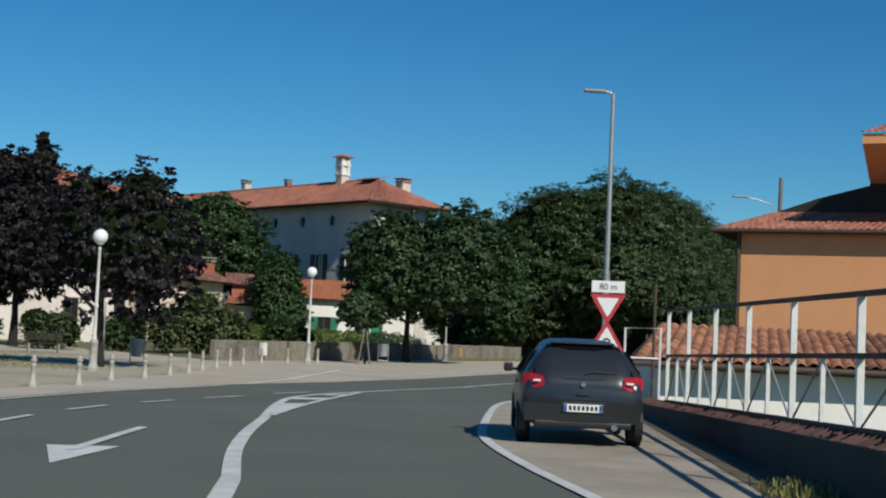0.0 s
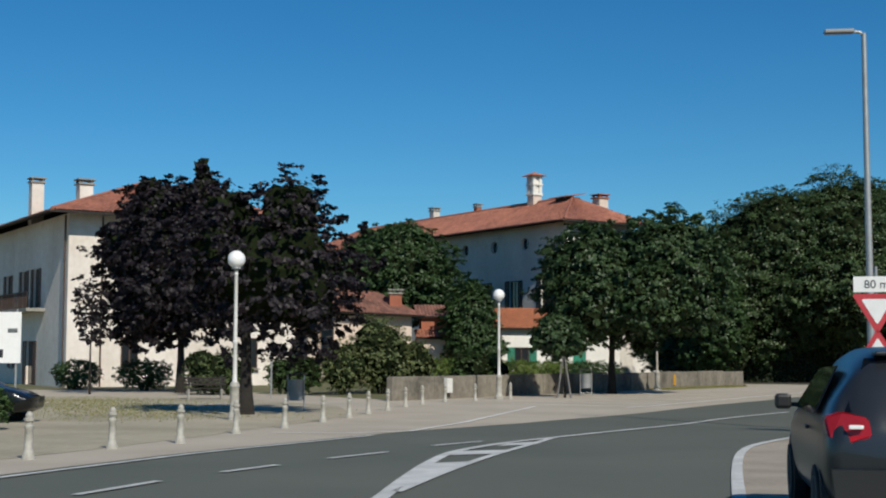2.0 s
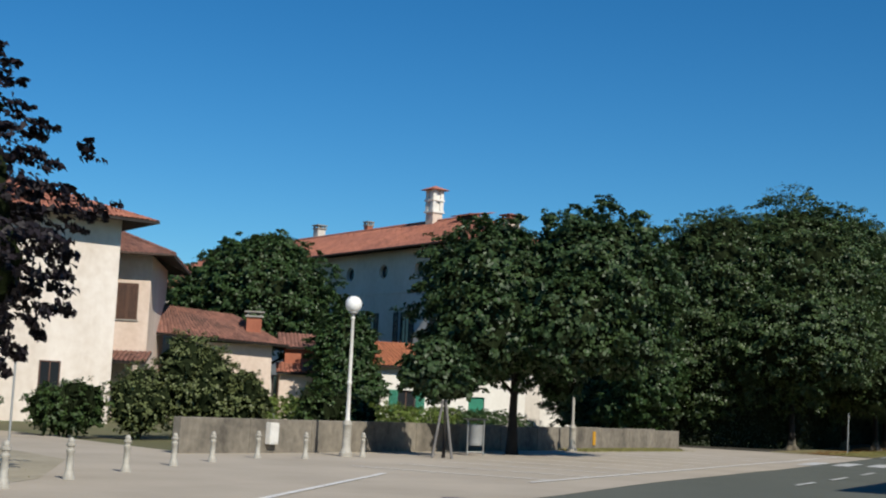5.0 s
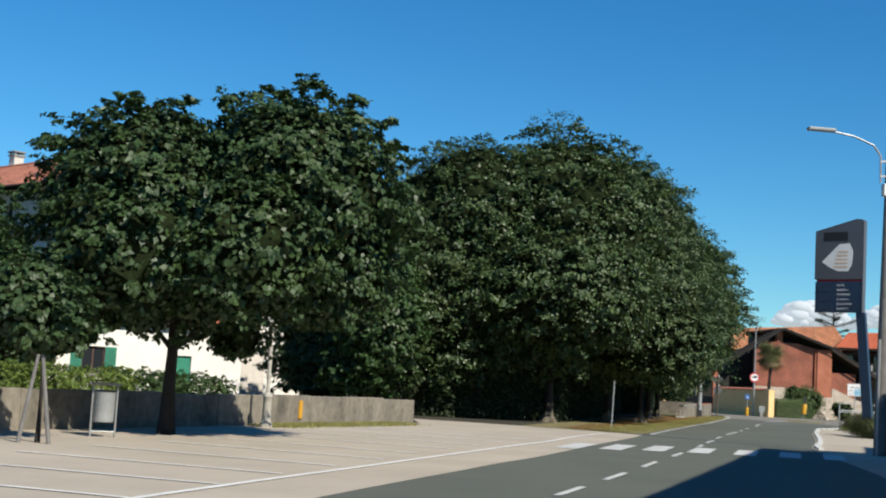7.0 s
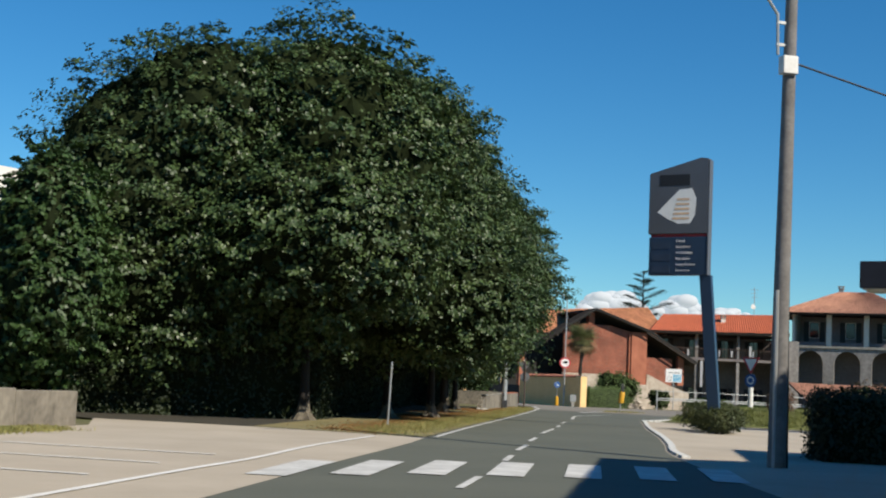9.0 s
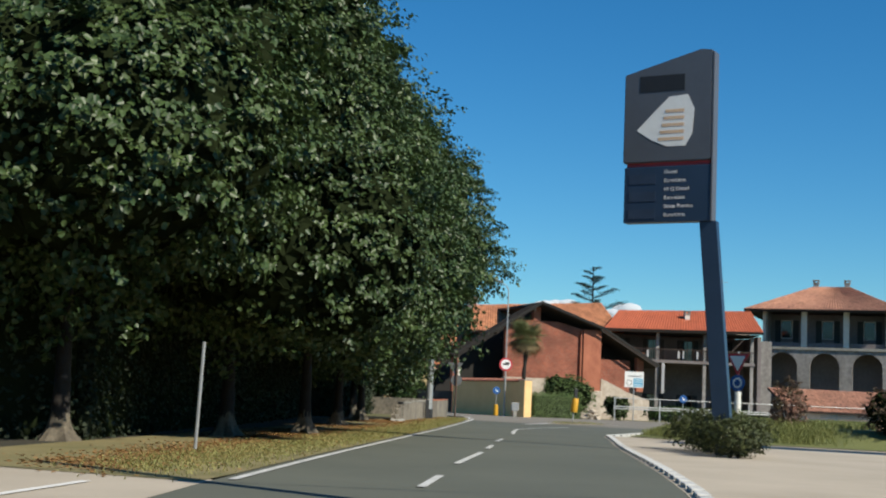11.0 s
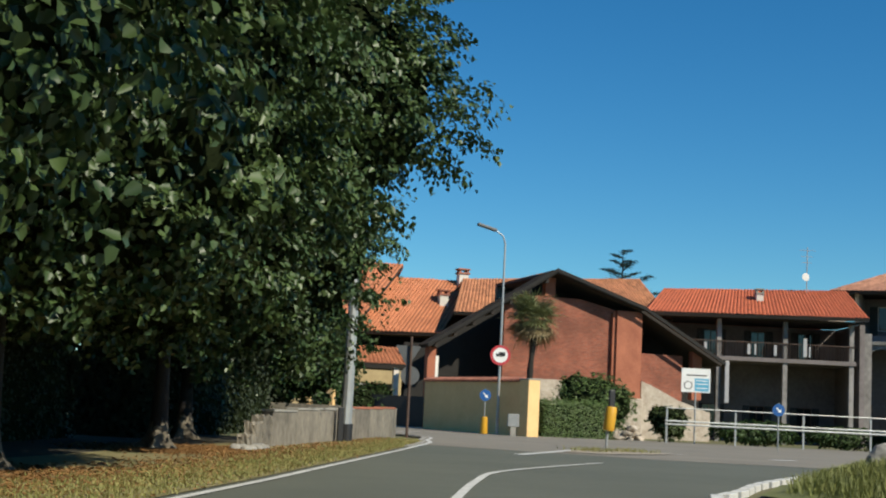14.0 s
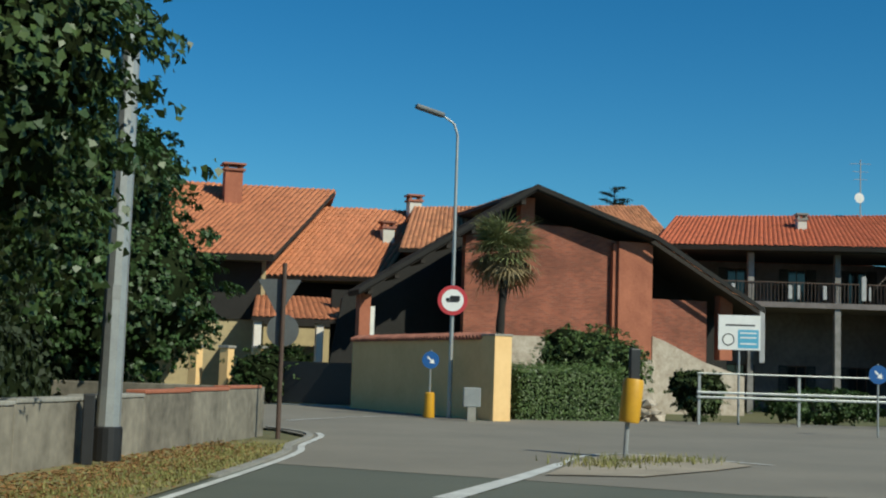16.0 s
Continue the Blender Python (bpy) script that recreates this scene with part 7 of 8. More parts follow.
flat_outline(ns, "text_bar", rect(-0.14, 0.14, 2.62, 2.65), -0.049, 0.003, SIGN_BLACK)
# banner board
bb = root("banner_board", pose(-20.2, 58.2, ground_z(0, 58), 0, 0, 8), "large white banner on two posts with small print", "banner")
for x in (-2.7, -0.3):
    part("post", tube(bmesh.new(), [(x, 0.05, -0.1), (x, 0.05, 3.4)], 0.04, 8), GREY_PAINT, bb)
flat_outline(bb, "panel", rect(-2.9, -0.12, 1.45, 3.3), 0.0, 0.03, SIGN_WHITE)
flat_outline(bb, "print_block", rect(-1.9, -1.5, 2.85, 3.2), -0.034, 0.003, SIGN_RED)
flat_outline(bb, "print_block", rect(-0.6, -0.25, 2.55, 2.7), -0.034, 0.003, SIGN_BACK)
flat_outline(bb, "print_block", rect(-0.95, -0.75, 1.65, 1.95), -0.034, 0.003, SIGN_BLACK)

# yield warning signs and the street lamp beside the lay-by
ys = root("yield_sign", pose(6.25, 40.1, ground_z(0, 40.1) - 0.1, 0, 0, -8), "red and white yield triangle over a warning triangle, with distance plate", "road sign")
sign_post(ys, 3.55)


def tri(cx, cz, side, up, k=1.0):
    s = 1 if up else -1
    out = []
    for a0 in (90, 210, 330):
        c = Vector((cx + (side * 0.577 * k - 0.045) * math.cos(radians(a0)), cz + s * (side * 0.577 * k - 0.045) * math.sin(radians(a0))))
        for d in (-50, -25, 0, 25, 50):
            out.append((c.x + 0.03 * math.cos(radians(a0 + d)), c.y + s * 0.03 * math.sin(radians(a0 + d))))
    return out if up else out[::-1]


flat_outline(ys, "distance_plate", rect(-0.45, 0.45, 3.02, 3.34), -0.04, 0.012, SIGN_WHITE)
text_part(ys, "80 m", 0.0, 3.1, 0.24, -0.056, SIGN_BLACK, align="CENTER")
flat_outline(ys, "yield_rim", tri(0, 2.70, 0.95, False), -0.04, 0.012, SIGN_RED)
flat_outline(ys, "yield_field", tri(0, 2.70, 0.95, False, 0.62), -0.056, 0.003, SIGN_WHITE)
flat_outline(ys, "warning_rim", tri(0, 1.72, 0.95, True), -0.04, 0.012, SIGN_RED)
flat_outline(ys, "warning_field", tri(0, 1.72, 0.95, True, 0.66), -0.056, 0.003, SIGN_WHITE)
flat_outline(ys, "ring_arrow", circle(0, 1.66, 0.12), -0.061, 0.003, SIGN_BLACK)
flat_outline(ys, "ring_hole", circle(0, 1.66, 0.07), -0.066, 0.003, SIGN_WHITE)

sl = post_root("street_lamp", 6.45, 41.8, "tall galvanised street lamp with flat head", "street lamp")
part("mast", tube(bmesh.new(), [(0, 0, -0.2), (0, 0, 3), (0, 0, 9.9)], [0.10, 0.085, 0.055], 12), GALVANISED, sl, smooth=True)
part("arm", tube(bmesh.new(), [(0, 0, 9.85), (-0.1, 0, 9.93), (-0.3, 0, 9.94)], 0.035, 8), GALVANISED, sl)
part("lamp_head", box_bm(-0.85, -0.22, -0.12, 0.12, 9.91, 9.99, bevel=0.02), GREY_PAINT, sl)


# white fence on the parapet
def parapet():
    """A wall that falls with the road, its fence with a level top rail."""
    line = local(3.73, 8.03, 0.0, 0.083, 1.0)
    w = root("parapet_wall", line @ pose(0, 0, 0.73, 0, 1.82, 0), "rendered parapet coloured dark for shade, with tiled coping", "wall", kind="structure")
    # Road-side face painted as dark as its shade.
    part("wall_face", box_bm(0, 26.0, -0.5, -0.2, -2.8, 0.30), SHADE_RENDER, w)
    part("wall_lip", box_bm(0, 26.0, -0.199, -0.12, -2.8, 0.37, bevel=0.01), SHADE_RENDER, w)
    coping_row(w, 26.0, 140, 0.255, 0.22, -0.36, TILE_SHADE)
    f = root("fence", line, "tall white steel fence on the parapet wall", "fence")
    tall = [22.32, 19.32, 16.3, 13.45, 10.65, 7.8, 4.95, 2.1]

    def foot(x):
        return 1.06 - 0.0317 * x

    def middle(x):
        return 1.74 - 0.016 * x

    for x in tall:
        part("post", box_bm(x - 0.034, x + 0.034, -0.41, -0.34, foot(x) - 0.05, 2.11 + 0.007 * x, bevel=0.006), WHITE_PAINT, f)
    for x, nx in zip(tall, tall[1:]):
        c = (x + nx) / 2
        part("short_post", box_bm(c - 0.026, c + 0.026, -0.40, -0.35, foot(c) - 0.05, middle(c), bevel=0.005), WHITE_PAINT, f)
        part("brace", tube(bmesh.new(), [(c + 0.06, -0.37, middle(c) - 0.06), (x - 0.12, -0.37, foot(x) + 0.17)], 0.012, 6), GREY_PAINT, f)
        part("brace", tube(bmesh.new(), [(c - 0.06, -0.37, middle(c) - 0.06), (nx + 0.12, -0.37, foot(nx) + 0.17)], 0.012, 6), GREY_PAINT, f)
    a, b = tall[-1] - 0.1, tall[0] + 0.1
    for name, za, zb in (("top_rail", 2.12 + 0.007 * a, 2.12 + 0.007 * b), ("middle_rail", middle(a), middle(b)), ("bottom_rail", foot(a) + 0.14, foot(b) + 0.14)):
        bm = bmesh.new()
        prism(bm, [(a, -0.41, za - 0.025), (b, -0.41, zb - 0.025), (b, -0.41, zb + 0.025), (a, -0.41, za + 0.025)], (0, 0.07, 0))
        part(name, bm, RUST, f)
    e = root("end_post", pose(6.32, 33.7, 0.05), "dark steel post at the end of the fence", "post")
    part("pole", tube(bmesh.new(), [(0, 0, -0.4), (0, 0, 2.9)], 0.035, 8), RUST, e)
    p = root("pipe_frame", pose(5.75, 32.0, 0.07), "small white pipe frame at the end of the wall", "frame")
    part("pipe", tube(bmesh.new(), [(-0.37, 0, -0.2), (-0.37, 0, 1.84), (0.38, 0, 1.86), (0.38, 0, -0.2)], 0.028, 8), WHITE_PAINT, p)
    part("cross_bar", tube(bmesh.new(), [(-0.34, 0, 1.22), (0.35, 0, 1.22)], 0.022, 8), WHITE_PAINT, p)


parapet()


# ---- hatchback in the lay-by ----
def loft(sections, seg=9):
    """A closed skin over cross-sections; each section is (y, half-outline as (x, z) from bottom centre to top centre)."""
    bm = bmesh.new()
    rings = []
    for y, half in sections:
        pts = [(x, z) for x, z in half] + [(-x, z) for x, z in reversed(half)]
        rings.append([bm.verts.new((x, y, z)) for x, z in pts])
    n = len(rings[0])
    for a, b in zip(rings, rings[1:]):
        for k in range(n):
            bm.faces.new((a[k], a[(k + 1) % n], b[(k + 1) % n], b[k]))
    bm.faces.new(rings[0])
    bm.faces.new(rings[-1][::-1])
    bmesh.ops.recalc_face_normals(bm, faces=bm.faces)
    return bm


def car_half(w, zb, zs, zt, wt, wr):
    """Half outline: sill, flank, shoulder, glass edge, roof."""
    return [(w * 0.80, zb), (w * 0.94, zb + 0.06), (w, zb + 0.30), (w * 1.0, (zb + zs) / 2 + 0.12), (w * 0.965, zs), (wt + (w * 0.93 - wt) * 0.5, (zs + zt) / 2), (wt, zt - 0.10), (wr, zt - 0.02), (wr * 0.45, zt)]


def wheel(parent, x, y, r=0.30, w=0.19):
    s = 1 if x > 0 else -1
    m = Matrix.Translation((x, y, r)) @ Matrix.Rotation(radians(90), 4, "Y")
    wh = part("wheel", lathe(bmesh.new(), [(r * 0.62, -w / 2), (r * 0.93, -w / 2), (r, -w * 0.32), (r, w * 0.32), (r * 0.93, w / 2), (r * 0.62, w / 2)], 26, m), RUBBER, parent, smooth=True)
    part("rim", lathe(bmesh.new(), [(r * 0.15, -w * 0.40), (r * 0.60, -w * 0.47), (r * 0.63, -w * 0.51), (r * 0.63, w * 0.51), (r * 0.60, w * 0.47), (r * 0.15, w * 0.40)], 20, m), GALVANISED, wh, smooth=True)
    return wh


def hatchback(name, x, y, turn, paint, label):
    c = root(name, pose(x, y, ground_z(x, y), 0, 0, turn), label, "car")
    # rear at y = 0, nose at y = 3.9
    S = [
        (0.00, car_half(0.74, 0.42, 0.80, 0.86, 0.66, 0.60)),
        (0.05, car_half(0.80, 0.34, 0.88, 0.98, 0.70, 0.62)),
        (0.14, car_half(0.83, 0.30, 0.93, 1.12, 0.68, 0.58)),
        (0.30, car_half(0.845, 0.28, 0.95, 1.32, 0.65, 0.54)),
        (0.46, car_half(0.855, 0.27, 0.96, 1.45, 0.57, 0.44)),
        (0.75, car_half(0.86, 0.25, 0.96, 1.50, 0.56, 0.44)),
        (1.50, car_half(0.86, 0.24, 0.95, 1.53, 0.56, 0.44)),
        (2.10, car_half(0.86, 0.24, 0.94, 1.47, 0.55, 0.44)),
        (2.60, car_half(0.86, 0.24, 0.93, 1.22, 0.62, 0.52)),
        (3.00, car_half(0.85, 0.25, 0.90, 0.98, 0.68, 0.55)),
        (3.50, car_half(0.82, 0.28, 0.80, 0.84, 0.66, 0.52)),
        (3.80, car_half(0.74, 0.34, 0.66, 0.70, 0.60, 0.48)),
        (3.90, car_half(0.62, 0.40, 0.56, 0.60, 0.50, 0.40)),
    ]
    bm = loft(S)
    bmesh.ops.subdivide_edges(bm, edges=[e for e in bm.edges], cuts=1, smooth=0.35, use_grid_fill=True)
    part("body", bm, paint, c, smooth=True)
    # tailgate glass follows the raked back
    def back(u, z0y, z1y, z0, z1, w0, w1, n=6, proud=0.012):
        bm = bmesh.new()
        rows = []
        for j in range(5):
            t = j / 4
            z = z0 + (z1 - z0) * t
            yy = z0y + (z1y - z0y) * t
            w = w0 + (w1 - w0) * t
            rows.append([bm.verts.new((-w + 2 * w * k / n, yy - proud + 0.05 * (abs(-1 + 2 * k / n)) ** 3, z)) for k in range(n + 1)])
        for a, b in zip(rows, rows[1:]):
            for k in range(n):
                bm.faces.new((a[k], a[k + 1], b[k + 1], b[k]))
        r = bmesh.ops.extrude_face_region(bm, geom=bm.faces[:])
        bmesh.ops.translate(bm, verts=[v for v in r["geom"] if isinstance(v, bmesh.types.BMVert)], vec=(0, 0.06, 0))
        bmesh.ops.recalc_face_normals(bm, faces=bm.faces)
        return bm
    part("rear_window", back(0, 0.11, 0.43, 1.02, 1.43, 0.69, 0.50, proud=0.035), CAR_GLASS, c, "dark tinted rear window", smooth=True)
    part("spoiler", box_bm(-0.44, 0.44, 0.36, 0.56, 1.45, 1.485, bevel=0.015), paint, c)
    part("tailgate", back(0, 0.015, 0.055, 0.66, 0.97, 0.60, 0.62, proud=0.025), paint, c, smooth=True)
    part("bumper", back(0, 0.0, -0.02, 0.34, 0.60, 0.78, 0.80, proud=0.07), paint, c, smooth=True)
    part("lower_bumper", box_bm(-0.66, 0.66, -0.07, 0.1, 0.26, 0.36, bevel=0.03), BLACK, c)
    pl = part("number_plate", box_bm(-0.26, 0.26, -0.105, -0.085, 0.49, 0.60, bevel=0.004), SIGN_WHITE, c)
    part("plate_recess", box_bm(-0.30, 0.30, -0.086, -0.05, 0.46, 0.63, bevel=0.01), BLACK, c)
    for s in (-1, 1):
        part("plate_band", box_bm(s * 0.237 - 0.02, s * 0.237 + 0.02, -0.108, -0.1055, 0.495, 0.595), SIGN_BLUE, pl)
    for k in range(7):
        xx = -0.19 + k * 0.058
        part("plate_bar", box_bm(xx, xx + 0.036, -0.108, -0.1055, 0.513, 0.578), SIGN_BLACK, pl)
    for s in (-1, 1):
        bm = bmesh.new()
        prism(bm, [(s * 0.52, -0.02, 0.84), (s * 0.66, -0.01, 0.79), (s * 0.81, 0.06, 0.82), (s * 0.835, 0.12, 0.98), (s * 0.72, 0.05, 1.03), (s * 0.54, 0.0, 0.98)], (0, 0.14, 0))
        bmesh.ops.bevel(bm, geom=bm.edges[:], offset=0.015, segments=2, affect="EDGES")
        tl = part("tail_light", bm, LIGHT_RED, c, "red tail light with clear centre")
        part("clear_lens", box_bm(min(s * 0.58, s * 0.68), max(s * 0.58, s * 0.68), -0.032, -0.01, 0.90, 0.93, bevel=0.005), SIGN_WHITE, tl)
        bm = bmesh.new()
        prism(bm, [(s * 0.845, 0.62, 0.99), (s * 0.845, 2.35, 0.98), (s * 0.66, 2.05, 1.34), (s * 0.655, 0.80, 1.37)], (s * 0.016, 0, 0))
        part("side_window", bm, CAR_GLASS, c)
        bm = bmesh.new()
        box(bm, min(s * 0.90, s * 1.04), max(s * 0.90, s * 1.04), 2.24, 2.36, 0.96, 1.10, bevel=0.03)
        box(bm, min(s * 0.82, s * 0.92), max(s * 0.82, s * 0.92), 2.28, 2.33, 0.98, 1.02)
        part("door_mirror", bm, BLACK, c)
        part("door_handle", box_bm(min(s * 0.855, s * 0.885), max(s * 0.855, s * 0.885), 1.1, 1.28, 0.84, 0.87, bevel=0.008), paint, c)
        for yy in (0.62, 3.1):
            part("wheel_arch", lathe(bmesh.new(), [(0.36, -0.05), (0.36, 0.05)], 22, Matrix.Translation((s * 0.80, yy, 0.32)) @ Matrix.Rotation(radians(90), 4, "Y")), BLACK, c)
            wheel(c, s * 0.775, yy)
    part("exhaust", lathe(bmesh.new(), [(0.045, -0.1), (0.045, 0.12), (0.035, 0.12)], 12, Matrix.Translation((0.42, -0.05, 0.29)) @ Matrix.Rotation(radians(90), 4, "X")), CHROME, c)
    part("wiper", tube(bmesh.new(), [(0.02, 0.07, 1.02), (0.14, 0.075, 1.06), (0.46, 0.075, 1.045)], [0.014, 0.012, 0.006], 6), BLACK, c)
    part("badge", lathe(bmesh.new(), [(0.035, -0.01), (0.035, 0.01)], 10, Matrix.Translation((0, -0.02, 0.88)) @ Matrix.Rotation(radians(90), 4, "X")), CHROME, c)
    part("handle_recess", box_bm(-0.09, 0.09, -0.025, 0.0, 0.715, 0.75, bevel=0.008), BLACK, c)
    for o in c.children_recursive:
        o.matrix_basis = Matrix.Diagonal((0.97, 1, 0.915, 1)) @ o.matrix_basis if o.parent == c else o.matrix_basis
    return c


hatchback("parked_hatchback", 3.05, 21.4, -3.5, CAR_PAINT, "anthracite hatchback parked in the lay-by")
hatchback("black_car", -17.2, 43.4, -82, CAR_BLACK, "black car parked on the square behind a shrub")
hatchback("white_car", -21.0, 49.0, -85, CAR_WHITE, "white car parked on the square")

# ---- timber pole with lamp, station sign, canopy ----
up = post_root("utility_pole", 23.2, 83.6, "grey timber utility pole with lamp arm and cable box", "utility pole")
part("pole", tube(bmesh.new(), [(-0.05, 0, -0.3), (0, 0, 4), (0.12, 0, 11.9)], [0.20, 0.17, 0.12], 14), POLE_WOOD, up, smooth=True)
part("ground_sleeve", tube(bmesh.new(), [(-0.17, -0.1, -0.1), (-0.17, -0.1, 3.8)], 0.05, 8), GALVANISED, up)
part("conduit", tube(bmesh.new(), [(0.16, -0.08, 0), (0.06, -0.08, 8.6)], 0.025, 8), BLACK, up)
part("cable_box", box_bm(-0.2, 0.16, -0.24, 0.0, 8.55, 8.95, bevel=0.02), WHITE_PAINT, up)
part("lamp_arm", tube(bmesh.new(), [(-0.22, 0, 9.0), (-0.24, 0, 9.9), (-0.5, 0, 10.25), (-1.2, 0, 10.5), (-1.9, 0, 10.6)], 0.035, 8), GALVANISED, up)
part("lamp_head", box_bm(-2.8, -1.85, -0.13, 0.13, 10.58, 10.7, bevel=0.04), GREY_PAINT, up)
for z in (9.2, 9.7):
    part("bracket", box_bm(-0.26, 0.02, -0.03, 0.03, z, z + 0.06), GALVANISED, up)
cable = root("overhead_cable", pose(0, 0, 0), "black overhead cable slung from the pole", "cable")
part("strand", tube(bmesh.new(), [(23.3, 83.5, 8.8), (27, 83.2, 7.9), (32, 82.6, 7.5), (40, 82, 7.8), (52, 81, 9.2)], 0.022, 6), BLACK, cable)

tm = root("station_sign", local(31.49, 109.26, 0.0, 1.75, -1.85), "tall navy filling-station price sign on one leg", "price sign")
W = 2.55
bm = bmesh.new()
prism(bm, [(W + 0.28, 0.0, -0.2), (W + 0.76, 0.0, -0.2), (W + 0.16, 0.0, 6.4), (W - 0.32, 0.0, 6.4)], (0, 0.24, 0))
part("leg", bm, NAVY, tm, "slanting steel leg")
part("price_panel", box_bm(0.0, W, -0.05, 0.29, 6.4, 8.0, bevel=0.02), NAVY, tm)
bm = bmesh.new()
prism(bm, [(-0.05, -0.08, 8.12), (W, -0.08, 8.12), (W, -0.08, 11.25), (W - 0.35, -0.08, 11.3), (-0.05, -0.08, 10.7)], (0, 0.4, 0))
bmesh.ops.bevel(bm, geom=bm.edges[:], offset=0.03, segments=2, affect="EDGES")
part("upper_panel", bm, PANEL_GREY, tm)
part("side_trim", box_bm(W - 0.005, W + 0.06, -0.07, 0.31, 6.4, 11.2, bevel=0.02), PANEL_GREY, tm)
part("gap_strip", box_bm(0.05, W - 0.05, 0.02, 0.22, 8.0, 8.12), SIGN_RED, tm)
flat_outline(tm, "black_block", rect(0.42, 1.75, 10.15, 10.62), -0.083, 0.006, SIGN_BLACK)
flat_outline(tm, "shell_shape", [(0.35, 9.05), (0.85, 9.55), (1.3, 9.98), (1.85, 10.02), (2.05, 9.6), (2.0, 8.9), (1.8, 8.55), (1.25, 8.55), (0.8, 8.75)], -0.083, 0.006, SIGN_WHITE)
for k in range(5):
    flat_outline(tm, "shell_band", rect(1.0 + 0.05 * k, 1.75, 8.72 + k * 0.2, 8.81 + k * 0.2), -0.092, 0.004, SIGN_PEACH)
for k, words in enumerate(("Diesel", "Euro/Litro", "Hi Q Diesel", "Euro/Litro", "Senza Piombo", "Euro/Litro")):
    text_part(tm, words, 1.2, 7.78 - k * 0.245, 0.15, -0.056, SIGN_WHITE)
for k in range(3):
    part("price_window", box_bm(0.15, 0.95, -0.062, -0.051, 7.5 - k * 0.5, 7.78 - k * 0.5), material("dim_price_window", (0.034, 0.054, 0.095), None, 0.4, 0, scale=2, fine=20, bump=0), tm)

cn = root("station_canopy", local(42.0, 110.0, 0.1, 0.72, -0.69), "dark edged flat canopy of the filling station", "canopy", kind="structure")
part("fascia", box_bm(0, 14, 0, 2.6, 6.5, 7.7, bevel=0.03), material("matt_dark_fascia", (0.022, 0.026, 0.036), None, 0.85, 0, scale=1, fine=20, bump=0, spec=0.1), cn)
part("soffit", box_bm(0.1, 13.9, 0.1, 2.5, 6.45, 6.498), GREY_PAINT, cn)
for x, y in ((6, 1.3), (12, 1.3)):
    part("column", box_bm(x - 0.2, x + 0.2, y - 0.2, y + 0.2, -0.2, 6.45), WHITE_PAINT, cn)

# The house's shade on this hedge is put into its leaf colour.
hedge_block("dark_hedge", 26.2, 86.6, 0.92, -0.38, 8.0, 2.6, 1.65, 81, "dark clipped hedge in the shade of the house", SHADE_LEAF)
for k, (x, y, rx, ry, h) in enumerate(((34.8, 109.9, 1.45, 1.6, 1.32), (34.1, 107.7, 1.2, 1.5, 1.22), (33.2, 105.8, 0.9, 1.0, 1.05))):
    shrub(x, y, "low spreading green bush round the sign leg", (rx, ry, h), 82 + k, SIGN_BUSH, 760, 0.06, "bush", "bush", "bushes round the sign leg", 34)
shrub(44.6, 121.3, "reddish flowering bush beside the forecourt", (0.85, 0.8, 2.6), 86, RED_LEAF, 420, 0.08, "bush", "bush")
shrub(47.5, 117.6, "reddish flowering bush beside the forecourt", (2.0, 1.6, 2.6), 85, RED_LEAF, 340, 0.09, "bush", "bush")


# ---- signs and fittings at the junction ----
lam = post_root("tall_street_lamp", 48.0, 162.75, "tall galvanised street lamp with curved arm", "street lamp")
part("mast", tube(bmesh.new(), [(0, 0, -0.2), (0, 0, 4), (0, 0, 8.75), (-0.12, 0, 9.1), (-0.45, 0, 9.3)], [0.075, 0.06, 0.042, 0.036, 0.032], 12), GALVANISED, lam, smooth=True)
part("lamp_head", box_bm(-0.5, 0.45, -0.14, 0.14, -0.05, 0.08, bevel=0.04), SIGN_BACK, lam).matrix_basis = pose(-0.9, 0, 9.42, 0, 14, 0)
lorry = root("no_lorries_sign", lam.matrix_basis @ pose(0, 0, 0, 0, 0, -16), "round red-rimmed sign with a black lorry", "road sign")
flat_outline(lorry, "disc", circle(0, 3.6, 0.46), -0.10, 0.015, SIGN_RED)
flat_outline(lorry, "field", circle(0, 3.6, 0.34), -0.117, 0.003, SIGN_WHITE)
flat_outline(lorry, "lorry_shape", rect(-0.08, 0.22, 3.58, 3.74), -0.121, 0.003, SIGN_BLACK)
flat_outline(lorry, "lorry_cab", rect(-0.21, -0.09, 3.58, 3.67), -0.121, 0.003, SIGN_BLACK)
flat_outline(lorry, "lorry_wheels", rect(-0.18, 0.18, 3.54, 3.575), -0.121, 0.003, SIGN_BLACK)


def keep_sign(x, y, turn, h, label, sleeve=True, arrow=0):
    s = root("blue_arrow_sign", pose(x, y, ground_z(x, y), 0, 0, turn), label, "road sign")
    sign_post(s, h + 0.3)
    flat_outline(s, "disc", circle(0, h, 0.26), -0.04, 0.012, SIGN_BLUE)
    m = Matrix.Rotation(radians(arrow), 2)
    pts = [(-0.025, 0.14), (0.025, 0.14), (0.025, -0.03), (0.09, -0.03), (0, -0.16), (-0.09, -0.03), (-0.025, -0.03)]
    flat_outline(s, "arrow", [((m @ Vector(p)).x, (m @ Vector(p)).y + h) for p in pts], -0.056, 0.003, SIGN_WHITE)
    if sleeve:
        part("yellow_sleeve", lathe(bmesh.new(), [(0.16, 0.02), (0.17, 0.05), (0.15, 0.75), (0.12, 0.78)], 16), YELLOW_PAINT, s, "yellow plastic reflector sleeve", smooth=True)
    return s


keep_sign(47.25, 162.4, -14, 1.75, "round blue arrow sign on a yellow base", True, 45)
